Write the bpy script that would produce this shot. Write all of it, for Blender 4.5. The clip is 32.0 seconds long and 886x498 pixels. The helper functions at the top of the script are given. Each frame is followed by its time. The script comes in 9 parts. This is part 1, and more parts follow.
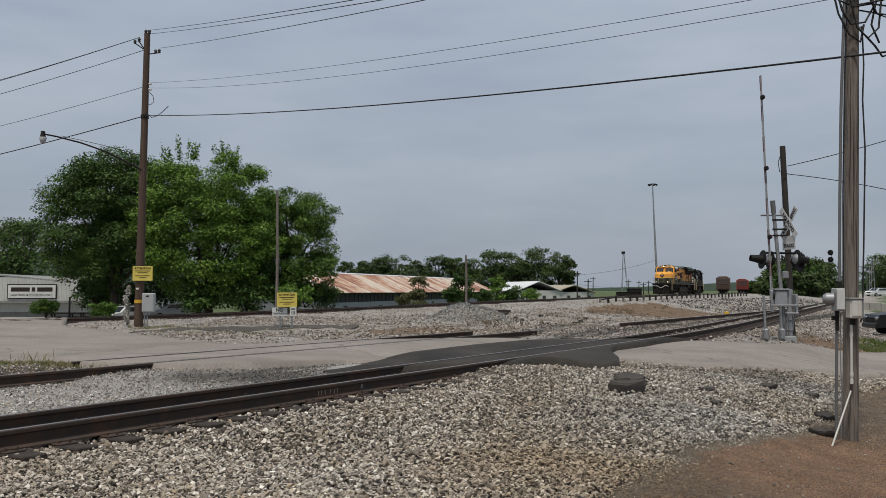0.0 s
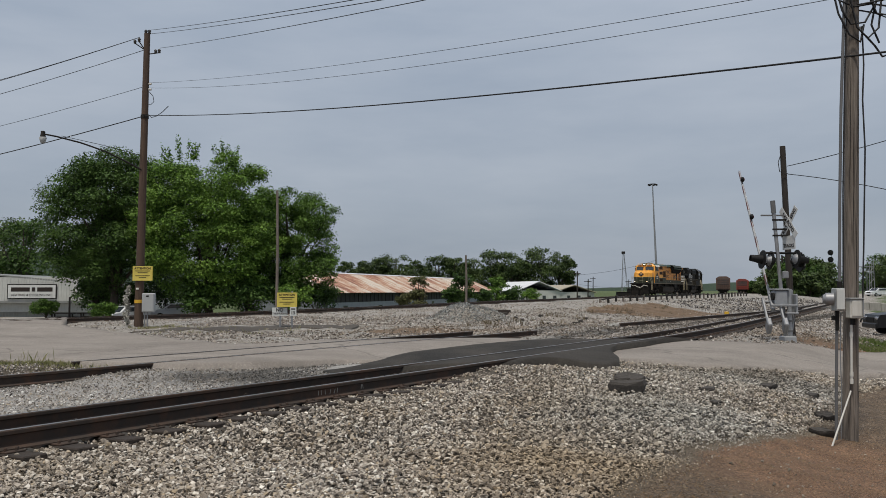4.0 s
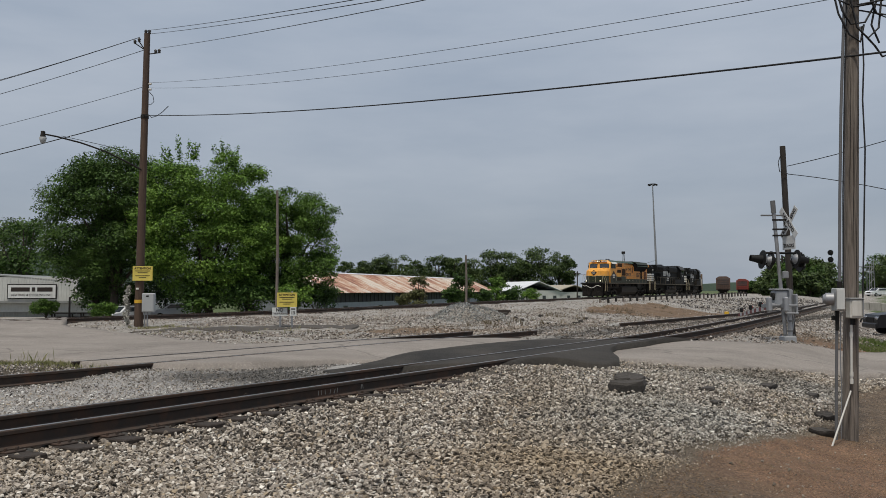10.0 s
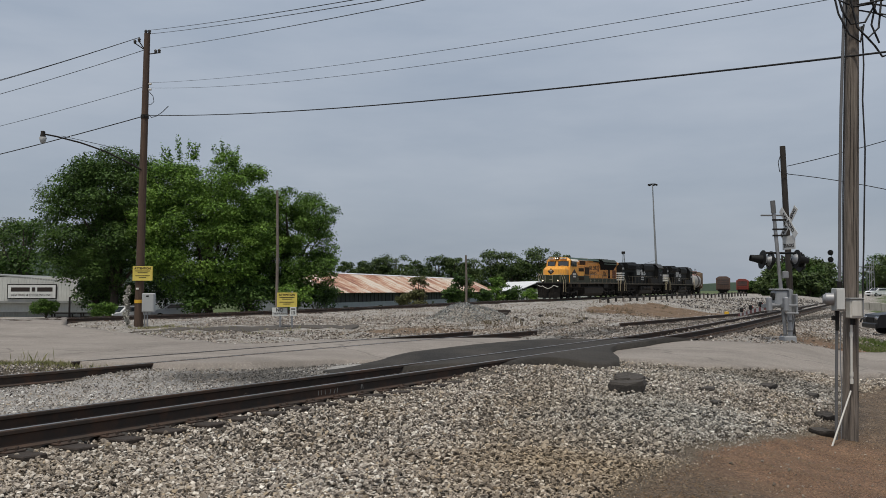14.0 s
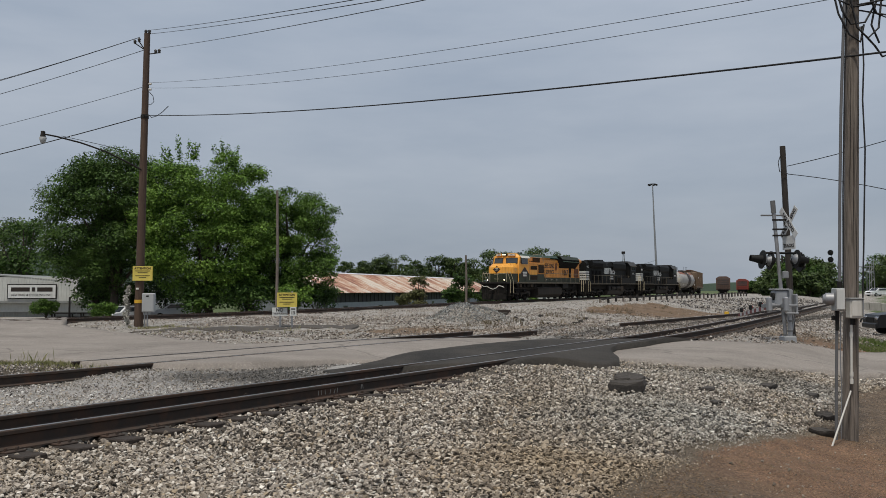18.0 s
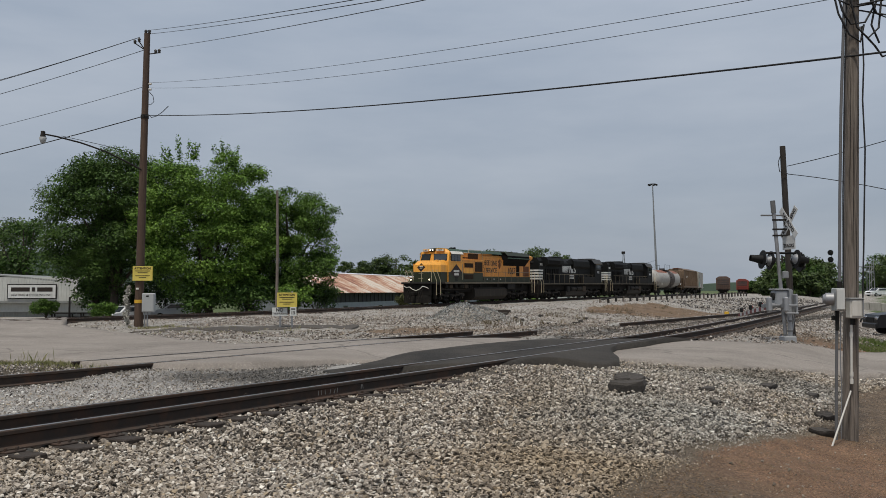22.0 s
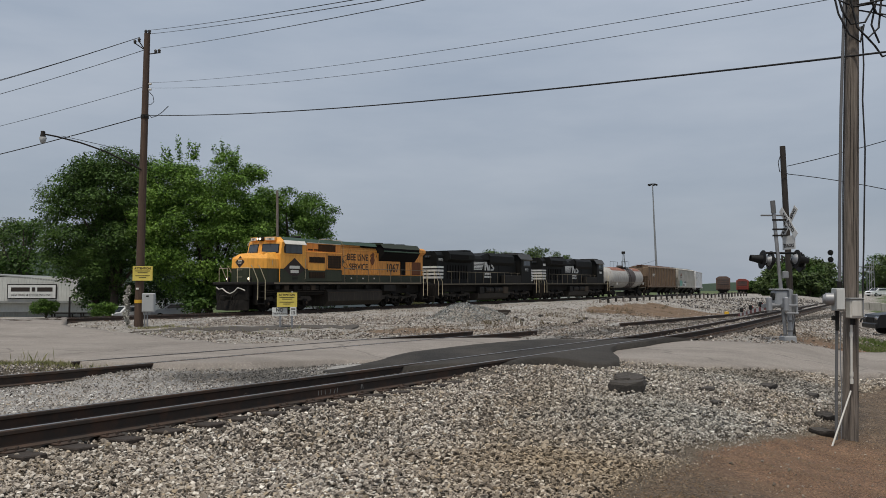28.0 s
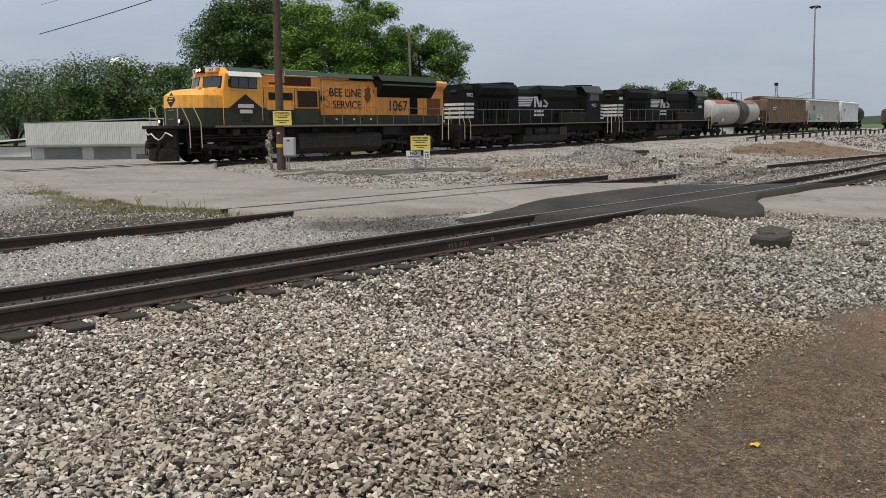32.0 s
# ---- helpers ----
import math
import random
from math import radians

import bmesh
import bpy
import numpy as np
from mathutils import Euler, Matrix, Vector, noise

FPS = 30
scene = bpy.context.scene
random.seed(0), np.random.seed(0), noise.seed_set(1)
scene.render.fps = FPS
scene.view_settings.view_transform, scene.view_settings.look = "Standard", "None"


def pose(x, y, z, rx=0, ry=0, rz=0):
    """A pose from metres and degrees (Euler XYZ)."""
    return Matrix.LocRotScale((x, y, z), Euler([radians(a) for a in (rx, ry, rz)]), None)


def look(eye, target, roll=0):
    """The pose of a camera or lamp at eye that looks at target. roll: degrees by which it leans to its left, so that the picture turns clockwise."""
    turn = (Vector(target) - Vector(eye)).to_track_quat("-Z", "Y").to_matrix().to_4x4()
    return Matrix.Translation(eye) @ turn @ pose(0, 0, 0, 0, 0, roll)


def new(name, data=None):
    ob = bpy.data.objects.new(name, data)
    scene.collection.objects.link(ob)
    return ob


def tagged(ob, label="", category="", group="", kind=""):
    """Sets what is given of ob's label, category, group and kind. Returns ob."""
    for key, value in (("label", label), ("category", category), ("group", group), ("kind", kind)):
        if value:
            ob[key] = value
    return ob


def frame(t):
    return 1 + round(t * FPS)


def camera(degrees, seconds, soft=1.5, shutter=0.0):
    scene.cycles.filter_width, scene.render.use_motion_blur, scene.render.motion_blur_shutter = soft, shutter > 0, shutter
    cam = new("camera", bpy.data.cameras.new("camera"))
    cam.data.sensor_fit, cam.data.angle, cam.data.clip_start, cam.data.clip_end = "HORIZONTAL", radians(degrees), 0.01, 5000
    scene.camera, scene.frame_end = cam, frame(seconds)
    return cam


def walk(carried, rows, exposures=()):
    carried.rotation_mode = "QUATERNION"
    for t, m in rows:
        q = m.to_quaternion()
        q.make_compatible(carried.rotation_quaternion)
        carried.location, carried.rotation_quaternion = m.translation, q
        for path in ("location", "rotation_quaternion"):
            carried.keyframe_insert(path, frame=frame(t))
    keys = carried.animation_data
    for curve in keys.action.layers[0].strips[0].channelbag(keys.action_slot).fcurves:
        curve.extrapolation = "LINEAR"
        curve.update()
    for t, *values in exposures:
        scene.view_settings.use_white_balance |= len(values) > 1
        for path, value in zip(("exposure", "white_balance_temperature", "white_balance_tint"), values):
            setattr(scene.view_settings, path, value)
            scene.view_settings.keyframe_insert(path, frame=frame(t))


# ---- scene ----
cam = camera(58, 32.0, soft=0.45)


def eye_pose(x, y, z, yaw, pitch, roll):
    """Camera pose: yaw to the right of +Y, pitch up, roll, in degrees."""
    return pose(x, y, z) @ pose(0, 0, 0, 0, 0, -yaw) @ pose(0, 0, 0, 90 + pitch, 0, 0) @ pose(0, 0, 0, 0, 0, roll)


STAND = eye_pose(0, 0, 1.55, 0.0, 2.955, 0.0)
walk(cam, [
    (0.0, STAND), (30.4, STAND),
    (30.7, eye_pose(0.0, 0.0, 1.55, 0.03, 2.90, -0.07)),
    (31.0, eye_pose(0.0, 0.0, 1.548, 0.05, 2.287, -0.14)),
    (31.2, eye_pose(0.002, 0.01, 1.548, -0.587, 0.648, -0.13)),
    (31.4, eye_pose(0.006, 0.015, 1.56, -1.98, -1.50, -0.14)),
    (31.5, eye_pose(0.012, 0.024, 1.59, -3.426, -2.634, -0.18)),
    (31.6, eye_pose(0.016, 0.05, 1.617, -5.2, -4.239, -0.22)),
    (31.8, eye_pose(0.03, 0.11, 1.70, -7.2, -7.95, -0.35)),
    (32.0, eye_pose(0.049, 0.207, 1.761, -9.656, -8.595, -0.678)),
], exposures=[(0.0, 0.0), (30.6, 0.0), (31.0, 0.0), (31.4, 0.15), (32.0, 0.33)])

# ---- sky and sun ----
world = bpy.data.worlds.new("overcast_sky")
scene.world = world
world.use_nodes = True
wn, wl = world.node_tree.nodes, world.node_tree.links
wn.clear()
w_out = wn.new("ShaderNodeOutputWorld")
w_bg = wn.new("ShaderNodeBackground")
w_sky = wn.new("ShaderNodeTexSky")
w_sky.sky_type, w_sky.sun_disc = "NISHITA", False
SUN_EL, SUN_AZ = radians(67), radians(-160)
w_sky.sun_elevation, w_sky.sun_rotation = SUN_EL, SUN_AZ
w_sky.air_density, w_sky.dust_density = 1.0, 3.0
w_geo = wn.new("ShaderNodeTexCoord")
w_map = wn.new("ShaderNodeMapping")
w_map.inputs["Scale"].default_value = (1.2, 1.2, 5.0)
w_noise = wn.new("ShaderNodeTexNoise")
w_noise.inputs["Scale"].default_value, w_noise.inputs["Detail"].default_value = 2.2, 5.0
w_noise.inputs["Roughness"].default_value = 0.55
w_ramp = wn.new("ShaderNodeValToRGB")
w_ramp.color_ramp.elements[0].position, w_ramp.color_ramp.elements[1].position = 0.30, 0.72
w_ramp.color_ramp.elements[0].color = (3.12, 3.62, 4.36, 1)
w_ramp.color_ramp.elements[1].color = (4.2, 4.62, 5.26, 1)
w_mix = wn.new("ShaderNodeMix")
w_mix.data_type = "RGBA"
w_mix.inputs["Factor"].default_value = 0.86
wl.new(w_geo.outputs["Generated"], w_map.inputs["Vector"])
wl.new(w_map.outputs["Vector"], w_noise.inputs["Vector"])
wl.new(w_noise.outputs["Fac"], w_ramp.inputs["Fac"])
w_sep = wn.new("ShaderNodeSeparateXYZ")
w_up = wn.new("ShaderNodeMapRange")
w_up.inputs["From Min"].default_value, w_up.inputs["From Max"].default_value = 0.08, 0.35
w_up.inputs["To Min"].default_value, w_up.inputs["To Max"].default_value = 1.0, 1.22
w_lift = wn.new("ShaderNodeVectorMath")
w_lift.operation = "SCALE"
wl.new(w_geo.outputs["Generated"], w_sep.inputs[0])
wl.new(w_sep.outputs["Z"], w_up.inputs["Value"])
wl.new(w_ramp.outputs["Color"], w_lift.inputs[0])
wl.new(w_up.outputs["Result"], w_lift.inputs["Scale"])
wl.new(w_sky.outputs["Color"], w_mix.inputs["A"])
wl.new(w_lift.outputs["Vector"], w_mix.inputs["B"])
wl.new(w_mix.outputs["Result"], w_bg.inputs["Color"])
w_bg.inputs["Strength"].default_value = 0.10
wl.new(w_bg.outputs["Background"], w_out.inputs["Surface"])

sun_data = bpy.data.lights.new("sun", "SUN")
sun_data.energy, sun_data.angle, sun_data.color = 2.75, radians(9), (1.0, 0.93, 0.82)
sun = new("sun", sun_data)
sun.matrix_basis = look((math.sin(SUN_AZ) * math.cos(SUN_EL) * 50, math.cos(SUN_AZ) * math.cos(SUN_EL) * 50, math.sin(SUN_EL) * 50), (0, 0, 0))


# ---- mesh building ----
class Geo:
    """Collects vertices and faces for one mesh."""

    def __init__(self):
        self.v, self.f, self.s = [], [], []

    def add(self, verts, faces, smooth=False):
        n = len(self.v)
        self.v += [tuple(p) for p in verts]
        self.f += [tuple(i + n for i in q) for q in faces]
        self.s += [smooth] * len(faces)
        return self

    def box(self, x0, x1, y0, y1, z0, z1, m=None, bev=0.0):
        if bev <= 0:
            vs = [(x, y, z) for x in (x0, x1) for y in (y0, y1) for z in (z0, z1)]
            fs = [(0, 1, 3, 2), (4, 6, 7, 5), (0, 4, 5, 1), (2, 3, 7, 6), (0, 2, 6, 4), (1, 5, 7, 3)]
        else:
            c, h = ((x0 + x1) / 2, (y0 + y1) / 2, (z0 + z1) / 2), ((x1 - x0) / 2, (y1 - y0) / 2, (z1 - z0) / 2)
            b = min(bev, *[q * 0.9 for q in h])
            vs, idx = [], {}
            for sx in (-1, 1):
                for sy in (-1, 1):
                    for sz in (-1, 1):
                        for a in range(3):
                            p = [h[0] - b, h[1] - b, h[2] - b]
                            p[a] = h[a]
                            idx[sx, sy, sz, a] = len(vs)
                            vs.append((c[0] + sx * p[0], c[1] + sy * p[1], c[2] + sz * p[2]))
            fs = []
            for a in range(3):
                o = [k for k in range(3) if k != a]
                for s in (-1, 1):
                    q = []
                    for u, w in ((-1, -1), (1, -1), (1, 1), (-1, 1)):
                        k = [0, 0, 0]
                        k[a], k[o[0]], k[o[1]] = s, u, w
                        q.append(idx[k[0], k[1], k[2], a])
                    fs.append(q if (s > 0) == (a != 1) else q[::-1])
            for a in range(3):
                o = [k for k in range(3) if k != a]
                for u in (-1, 1):
                    for w in (-1, 1):
                        k0, k1 = [0, 0, 0], [0, 0, 0]
                        k0[a], k1[a] = -1, 1
                        for k in (k0, k1):
                            k[o[0]], k[o[1]] = u, w
                        q = [idx[(*k0, o[0])], idx[(*k1, o[0])], idx[(*k1, o[1])], idx[(*k0, o[1])]]
                        fs.append(q)
            for sx in (-1, 1):
                for sy in (-1, 1):
                    for sz in (-1, 1):
                        fs.append([idx[sx, sy, sz, a] for a in range(3)])
        if m is not None:
            vs = [m @ Vector(p) for p in vs]
        return self.add(vs, fs)

    def cyl(self, p0, p1, r0, r1=None, n=12, caps=True, smooth=True):
        r1 = r0 if r1 is None else r1
        p0, p1 = Vector(p0), Vector(p1)
        d = (p1 - p0).normalized()
        a = d.orthogonal().normalized()
        b = d.cross(a)
        vs = []
        for p, r in ((p0, r0), (p1, r1)):
            for i in range(n):
                w = 2 * math.pi * i / n
                vs.append(p + a * (r * math.cos(w)) + b * (r * math.sin(w)))
        self.add(vs, [(i, (i + 1) % n, n + (i + 1) % n, n + i) for i in range(n)], smooth)
        if caps:
            self.add(vs[:n], [tuple(range(n))[::-1]])
            self.add(vs[n:], [tuple(range(n))])
        return self

    def tube(self, pts, r, n=6, smooth=True):
        pts = [Vector(p) for p in pts]
        rs = r if isinstance(r, (list, tuple)) else [r] * len(pts)
        vs, prev = [], None
        for i, p in enumerate(pts):
            d = (pts[min(i + 1, len(pts) - 1)] - pts[max(i - 1, 0)]).normalized()
            a = d.orthogonal() if prev is None else prev - d * prev.dot(d)
            a.normalize()
            prev, b = a, d.cross(a)
            for k in range(n):
                w = 2 * math.pi * k / n
                vs.append(p + a * (rs[i] * math.cos(w)) + b * (rs[i] * math.sin(w)))
        fs = [(i * n + k, i * n + (k + 1) % n, (i + 1) * n + (k + 1) % n, (i + 1) * n + k) for i in range(len(pts) - 1) for k in range(n)]
        self.add(vs, fs, smooth)
        self.add(vs[:n], [tuple(range(n))[::-1]])
        self.add(vs[-n:], [tuple(range(n))])
        return self

    def extrude(self, prof, y0, y1, smooth=False, m=None, cap=True):
        """A closed outline in x, z drawn out along y."""
        n = len(prof)
        vs = [(x, y0, z) for x, z in prof] + [(x, y1, z) for x, z in prof]
        if m is not None:
            vs = [m @ Vector(p) for p in vs]
        self.add(vs, [(i, (i + 1) % n, n + (i + 1) % n, n + i) for i in range(n)], smooth)
        if cap:
            self.add(vs[:n], [tuple(range(n))[::-1]])
            self.add(vs[n:], [tuple(range(n))])
        return self

    def lathe(self, prof, n=16, m=None, smooth=True):
        """Radius, height pairs turned round z."""
        vs = []
        for r, z in prof:
            for i in range(n):
                w = 2 * math.pi * i / n
                vs.append((r * math.cos(w), r * math.sin(w), z))
        if m is not None:
            vs = [m @ Vector(p) for p in vs]
        fs = [(j * n + i, j * n + (i + 1) % n, (j + 1) * n + (i + 1) % n, (j + 1) * n + i) for j in range(len(prof) - 1) for i in range(n)]
        self.add(vs, fs, smooth)
        self.add(vs[:n], [tuple(range(n))[::-1]])
        self.add(vs[-n:], [tuple(range(n))])
        return self

    def poly(self, pts, thick, m=None):
        """A flat outline in x, z (facing -y), given a thickness along +y."""
        return self.extrude(pts, 0.0, thick, m=m)

    def strip(self, a, b, n, zfun, up=0.0, skirt=0.0):
        """A sheet between two edge lines with n cells across, laid on zfun, its edges turned down by skirt."""
        vs, fs = [], []
        for p, q in zip(a, b):
            for k in range(n + 1):
                x, y = p[0] + (q[0] - p[0]) * k / n, p[1] + (q[1] - p[1]) * k / n
                vs.append((x, y, float(zfun(x, y)) + up))
            if skirt:
                first, last = vs[-n - 1], vs[-1]
                vs.insert(len(vs) - n - 1, (first[0], first[1] - skirt * 0.3, first[2] - skirt))
                vs.append((last[0], last[1] + skirt * 0.3, last[2] - skirt))
        n += 2 if skirt else 0
        for i in range(len(a) - 1):
            for k in range(n):
                j = i * (n + 1) + k
                fs.append((j, j + n + 1, j + n + 2, j + 1))
        return self.add(vs, fs, True)

    def mesh(self, name):
        me = bpy.data.meshes.new(name)
        me.from_pydata(self.v, [], self.f)
        me.polygons.foreach_set("use_smooth", self.s)
        bm = bmesh.new()
        bm.from_mesh(me)
        bmesh.ops.recalc_face_normals(bm, faces=bm.faces)
        bm.to_mesh(me)
        bm.free()
        me.update()
        return me


def part(name, geo, material, parent, label="", at=None):
    """Links geometry as one mesh object under a thing."""
    me = geo if isinstance(geo, bpy.types.Mesh) else geo.mesh(name)
    ob = new(name, me)
    if material is not None and not me.materials:
        me.materials.append(material)
    ob.parent = parent
    if at is not None:
        ob.matrix_basis = at
    if label:
        ob["label"] = label
    return ob


def thing(name, m, label, category, group="", kind=""):
    """An empty at the base of a thing that carries its parts."""
    ob = new(name)
    ob.empty_display_size = 0.3
    ob.matrix_basis = m
    return tagged(ob, label, category, group, kind)


def solid(name, geo, material, m, label, category, group="", kind=""):
    """A thing that is one mesh."""
    ob = part(name, geo, material, None, "", m)
    return tagged(ob, label, category, group, kind)


def bulk(name, verts, faces, material):
    """A mesh object from big arrays of vertices and equal-sided faces."""
    me = bpy.data.meshes.new(name)
    k = faces.shape[1]
    me.vertices.add(len(verts))
    me.vertices.foreach_set("co", np.ascontiguousarray(verts, dtype=np.float32).ravel())
    me.loops.add(faces.size)
    me.loops.foreach_set("vertex_index", np.ascontiguousarray(faces, dtype=np.int32).ravel())
    me.polygons.add(len(faces))
    me.polygons.foreach_set("loop_start", np.arange(0, faces.size, k, dtype=np.int32))
    me.polygons.foreach_set("use_smooth", np.zeros(len(faces), dtype=bool))
    me.update(calc_edges=True)
    me.materials.append(material)
    return me


def ramp01(a, b, x):
    """Smooth step from 0 at a to 1 at b."""
    t = np.clip((np.asarray(x, float) - a) / (b - a), 0, 1)
    return t * t * (3 - 2 * t)


# ---- materials ----
class Mat:
    """A node material with short helpers."""

    def __init__(self, name, rough=0.7, metal=0.0):
        self.m = bpy.data.materials.new(name)
        self.m.use_nodes = True
        self.nt = self.m.node_tree
        self.bsdf = next(n for n in self.nt.nodes if n.type == "BSDF_PRINCIPLED")
        self.bsdf.inputs["Roughness"].default_value = rough
        self.bsdf.inputs["Metallic"].default_value = metal
        self.co = self.nt.nodes.new("ShaderNodeTexCoord")

    def node(self, kind, **inputs):
        n = self.nt.nodes.new(kind)
        for k, v in inputs.items():
            self.put(n.inputs[k.replace("_", " ")], v)
        return n

    def put(self, socket, v):
        if isinstance(v, bpy.types.NodeSocket):
            self.nt.links.new(v, socket)
        else:
            socket.default_value = v

    def vec(self, scale=(1, 1, 1), space="Object"):
        n = self.node("ShaderNodeMapping")
        self.put(n.inputs["Vector"], self.co.outputs[space])
        n.inputs["Scale"].default_value = scale
        return n.outputs["Vector"]

    def noise(self, scale, detail=4.0, rough=0.6, vec=None, warp=0.0):
        n = self.node("ShaderNodeTexNoise", Scale=scale, Detail=detail, Roughness=rough, Distortion=warp)
        self.put(n.inputs["Vector"], vec if vec is not None else self.co.outputs["Object"])
        return n.outputs["Fac"]

    def ramp(self, fac, *stops):
        n = self.node("ShaderNodeValToRGB")
        e = n.color_ramp.elements
        while len(e) < len(stops):
            e.new(0.5)
        for q, (p, c) in zip(e, stops):
            q.position, q.color = p, (*c[:3], 1) if not isinstance(c, (int, float)) else (c, c, c, 1)
        self.put(n.inputs["Fac"], fac)
        return n.outputs["Color"]

    def mix(self, fac, a, b, mode="MIX"):
        n = self.node("ShaderNodeMix")
        n.data_type, n.blend_type = "RGBA", mode
        for s, v in zip((n.inputs["Factor"], n.inputs["A"], n.inputs["B"]), (fac, a, b)):
            self.put(s, v if isinstance(v, (bpy.types.NodeSocket, float, int)) else (*v[:3], 1))
        return n.outputs["Result"]

    def math(self, op, a, b=0.0):
        n = self.node("ShaderNodeMath")
        n.operation = op
        self.put(n.inputs[0], a)
        self.put(n.inputs[1], b)
        return n.outputs[0]

    def color(self, c):
        self.put(self.bsdf.inputs["Base Color"], c if isinstance(c, bpy.types.NodeSocket) else (*c[:3], 1))
        return self

    def rough(self, v):
        self.put(self.bsdf.inputs["Roughness"], v)
        return self

    def bump(self, h, strength=0.3, dist=0.01):
        n = self.node("ShaderNodeBump", Strength=strength, Distance=dist, Height=h)
        self.put(self.bsdf.inputs["Normal"], n.outputs["Normal"])
        return self


def painted(name, c, rough=0.5, dirt=(0.10, 0.085, 0.07), amount=0.35, metal=0.0, scale=1.0, streak=True, gloss=0.4):
    """Weathered paint: soft fading, grime in streaks, fine relief."""
    q = Mat(name, rough, metal)
    big = q.noise(0.7 * scale, 5)
    run = q.noise(2.4 * scale, 6, 0.65, q.vec((3.0, 3.0, 0.35) if streak else (1, 1, 1)))
    base = q.mix(q.ramp(big, (0.3, 0.0), (0.75, 1.0)), tuple(v * 0.86 for v in c), tuple(min(1, v * 1.08) for v in c))
    q.color(q.mix(q.math("MULTIPLY", q.ramp(run, (0.48, 0.0), (0.8, 1.0)), amount), base, dirt))
    q.rough(q.math("ADD", q.math("MULTIPLY", run, 0.25), rough - 0.1))
    q.bump(q.noise(40 * scale, 3), 0.06, 0.004)
    q.bsdf.inputs["Specular IOR Level"].default_value = gloss
    return q.m


def plain_metal(name, c, rough=0.4, metal=1.0, rust=0.0):
    q = Mat(name, rough, metal)
    n1 = q.noise(6, 6)
    base = q.mix(q.ramp(n1, (0.3, 0.0), (0.7, 1.0)), tuple(v * 0.8 for v in c), c)
    if rust:
        base = q.mix(q.math("MULTIPLY", q.ramp(q.noise(3, 8, 0.7), (0.45, 0.0), (0.65, 1.0)), rust), base, (0.16, 0.065, 0.03))
    q.color(base).rough(q.math("ADD", q.math("MULTIPLY", n1, 0.3), rough - 0.15)).bump(n1, 0.08, 0.004)
    return q.m


def timber(name, dark, light, grain=(18, 18, 1.2), rough=0.85, relief=0.5):
    q = Mat(name, rough)
    v = q.vec(grain)
    g = q.noise(1.6, 8, 0.65, v, 0.6)
    h = q.noise(0.8, 4)
    col = q.mix(q.ramp(g, (0.28, 0.0), (0.72, 1.0)), dark, light)
    q.color(q.mix(q.math("MULTIPLY", q.ramp(h, (0.35, 0.0), (0.75, 1.0)), 0.45), col, tuple(v * 0.55 for v in dark)))
    q.bump(g, relief, 0.02)
    return q.m


def leafy(name, dark, light, tip):
    q = Mat(name, 0.55)
    geo = q.node("ShaderNodeNewGeometry")
    r = geo.outputs["Random Per Island"]
    n = q.noise(0.35, 3)
    c = q.mix(r, dark, light)
    c = q.mix(q.math("MULTIPLY", q.ramp(n, (0.45, 0.0), (0.75, 1.0)), 0.6), c, tip)
    q.color(c)
    tr = q.node("ShaderNodeBsdfTranslucent")
    q.put(tr.inputs["Color"], c)
    ms = q.node("ShaderNodeMixShader")
    ms.inputs[0].default_value = 0.14
    q.nt.links.new(q.bsdf.outputs[0], ms.inputs[1])
    q.nt.links.new(tr.outputs[0], ms.inputs[2])
    out = next(n for n in q.nt.nodes if n.type == "OUTPUT_MATERIAL")
    q.nt.links.new(ms.outputs[0], out.inputs["Surface"])
    q.bsdf.inputs["Specular IOR Level"].default_value = 0.25
    return q.m


def glowing(name, c, strength):
    q = Mat(name, 0.3)
    q.color(c)
    q.bsdf.inputs["Emission Color"].default_value = (*c, 1)
    q.bsdf.inputs["Emission Strength"].default_value = strength
    return q.m


def glass(name, tint=(0.02, 0.025, 0.03)):
    q = Mat(name, 0.06)
    q.color(q.mix(q.noise(1.5, 3), tint, tuple(v * 2.2 for v in tint)))
    q.bsdf.inputs["Specular IOR Level"].default_value = 0.7
    return q.m


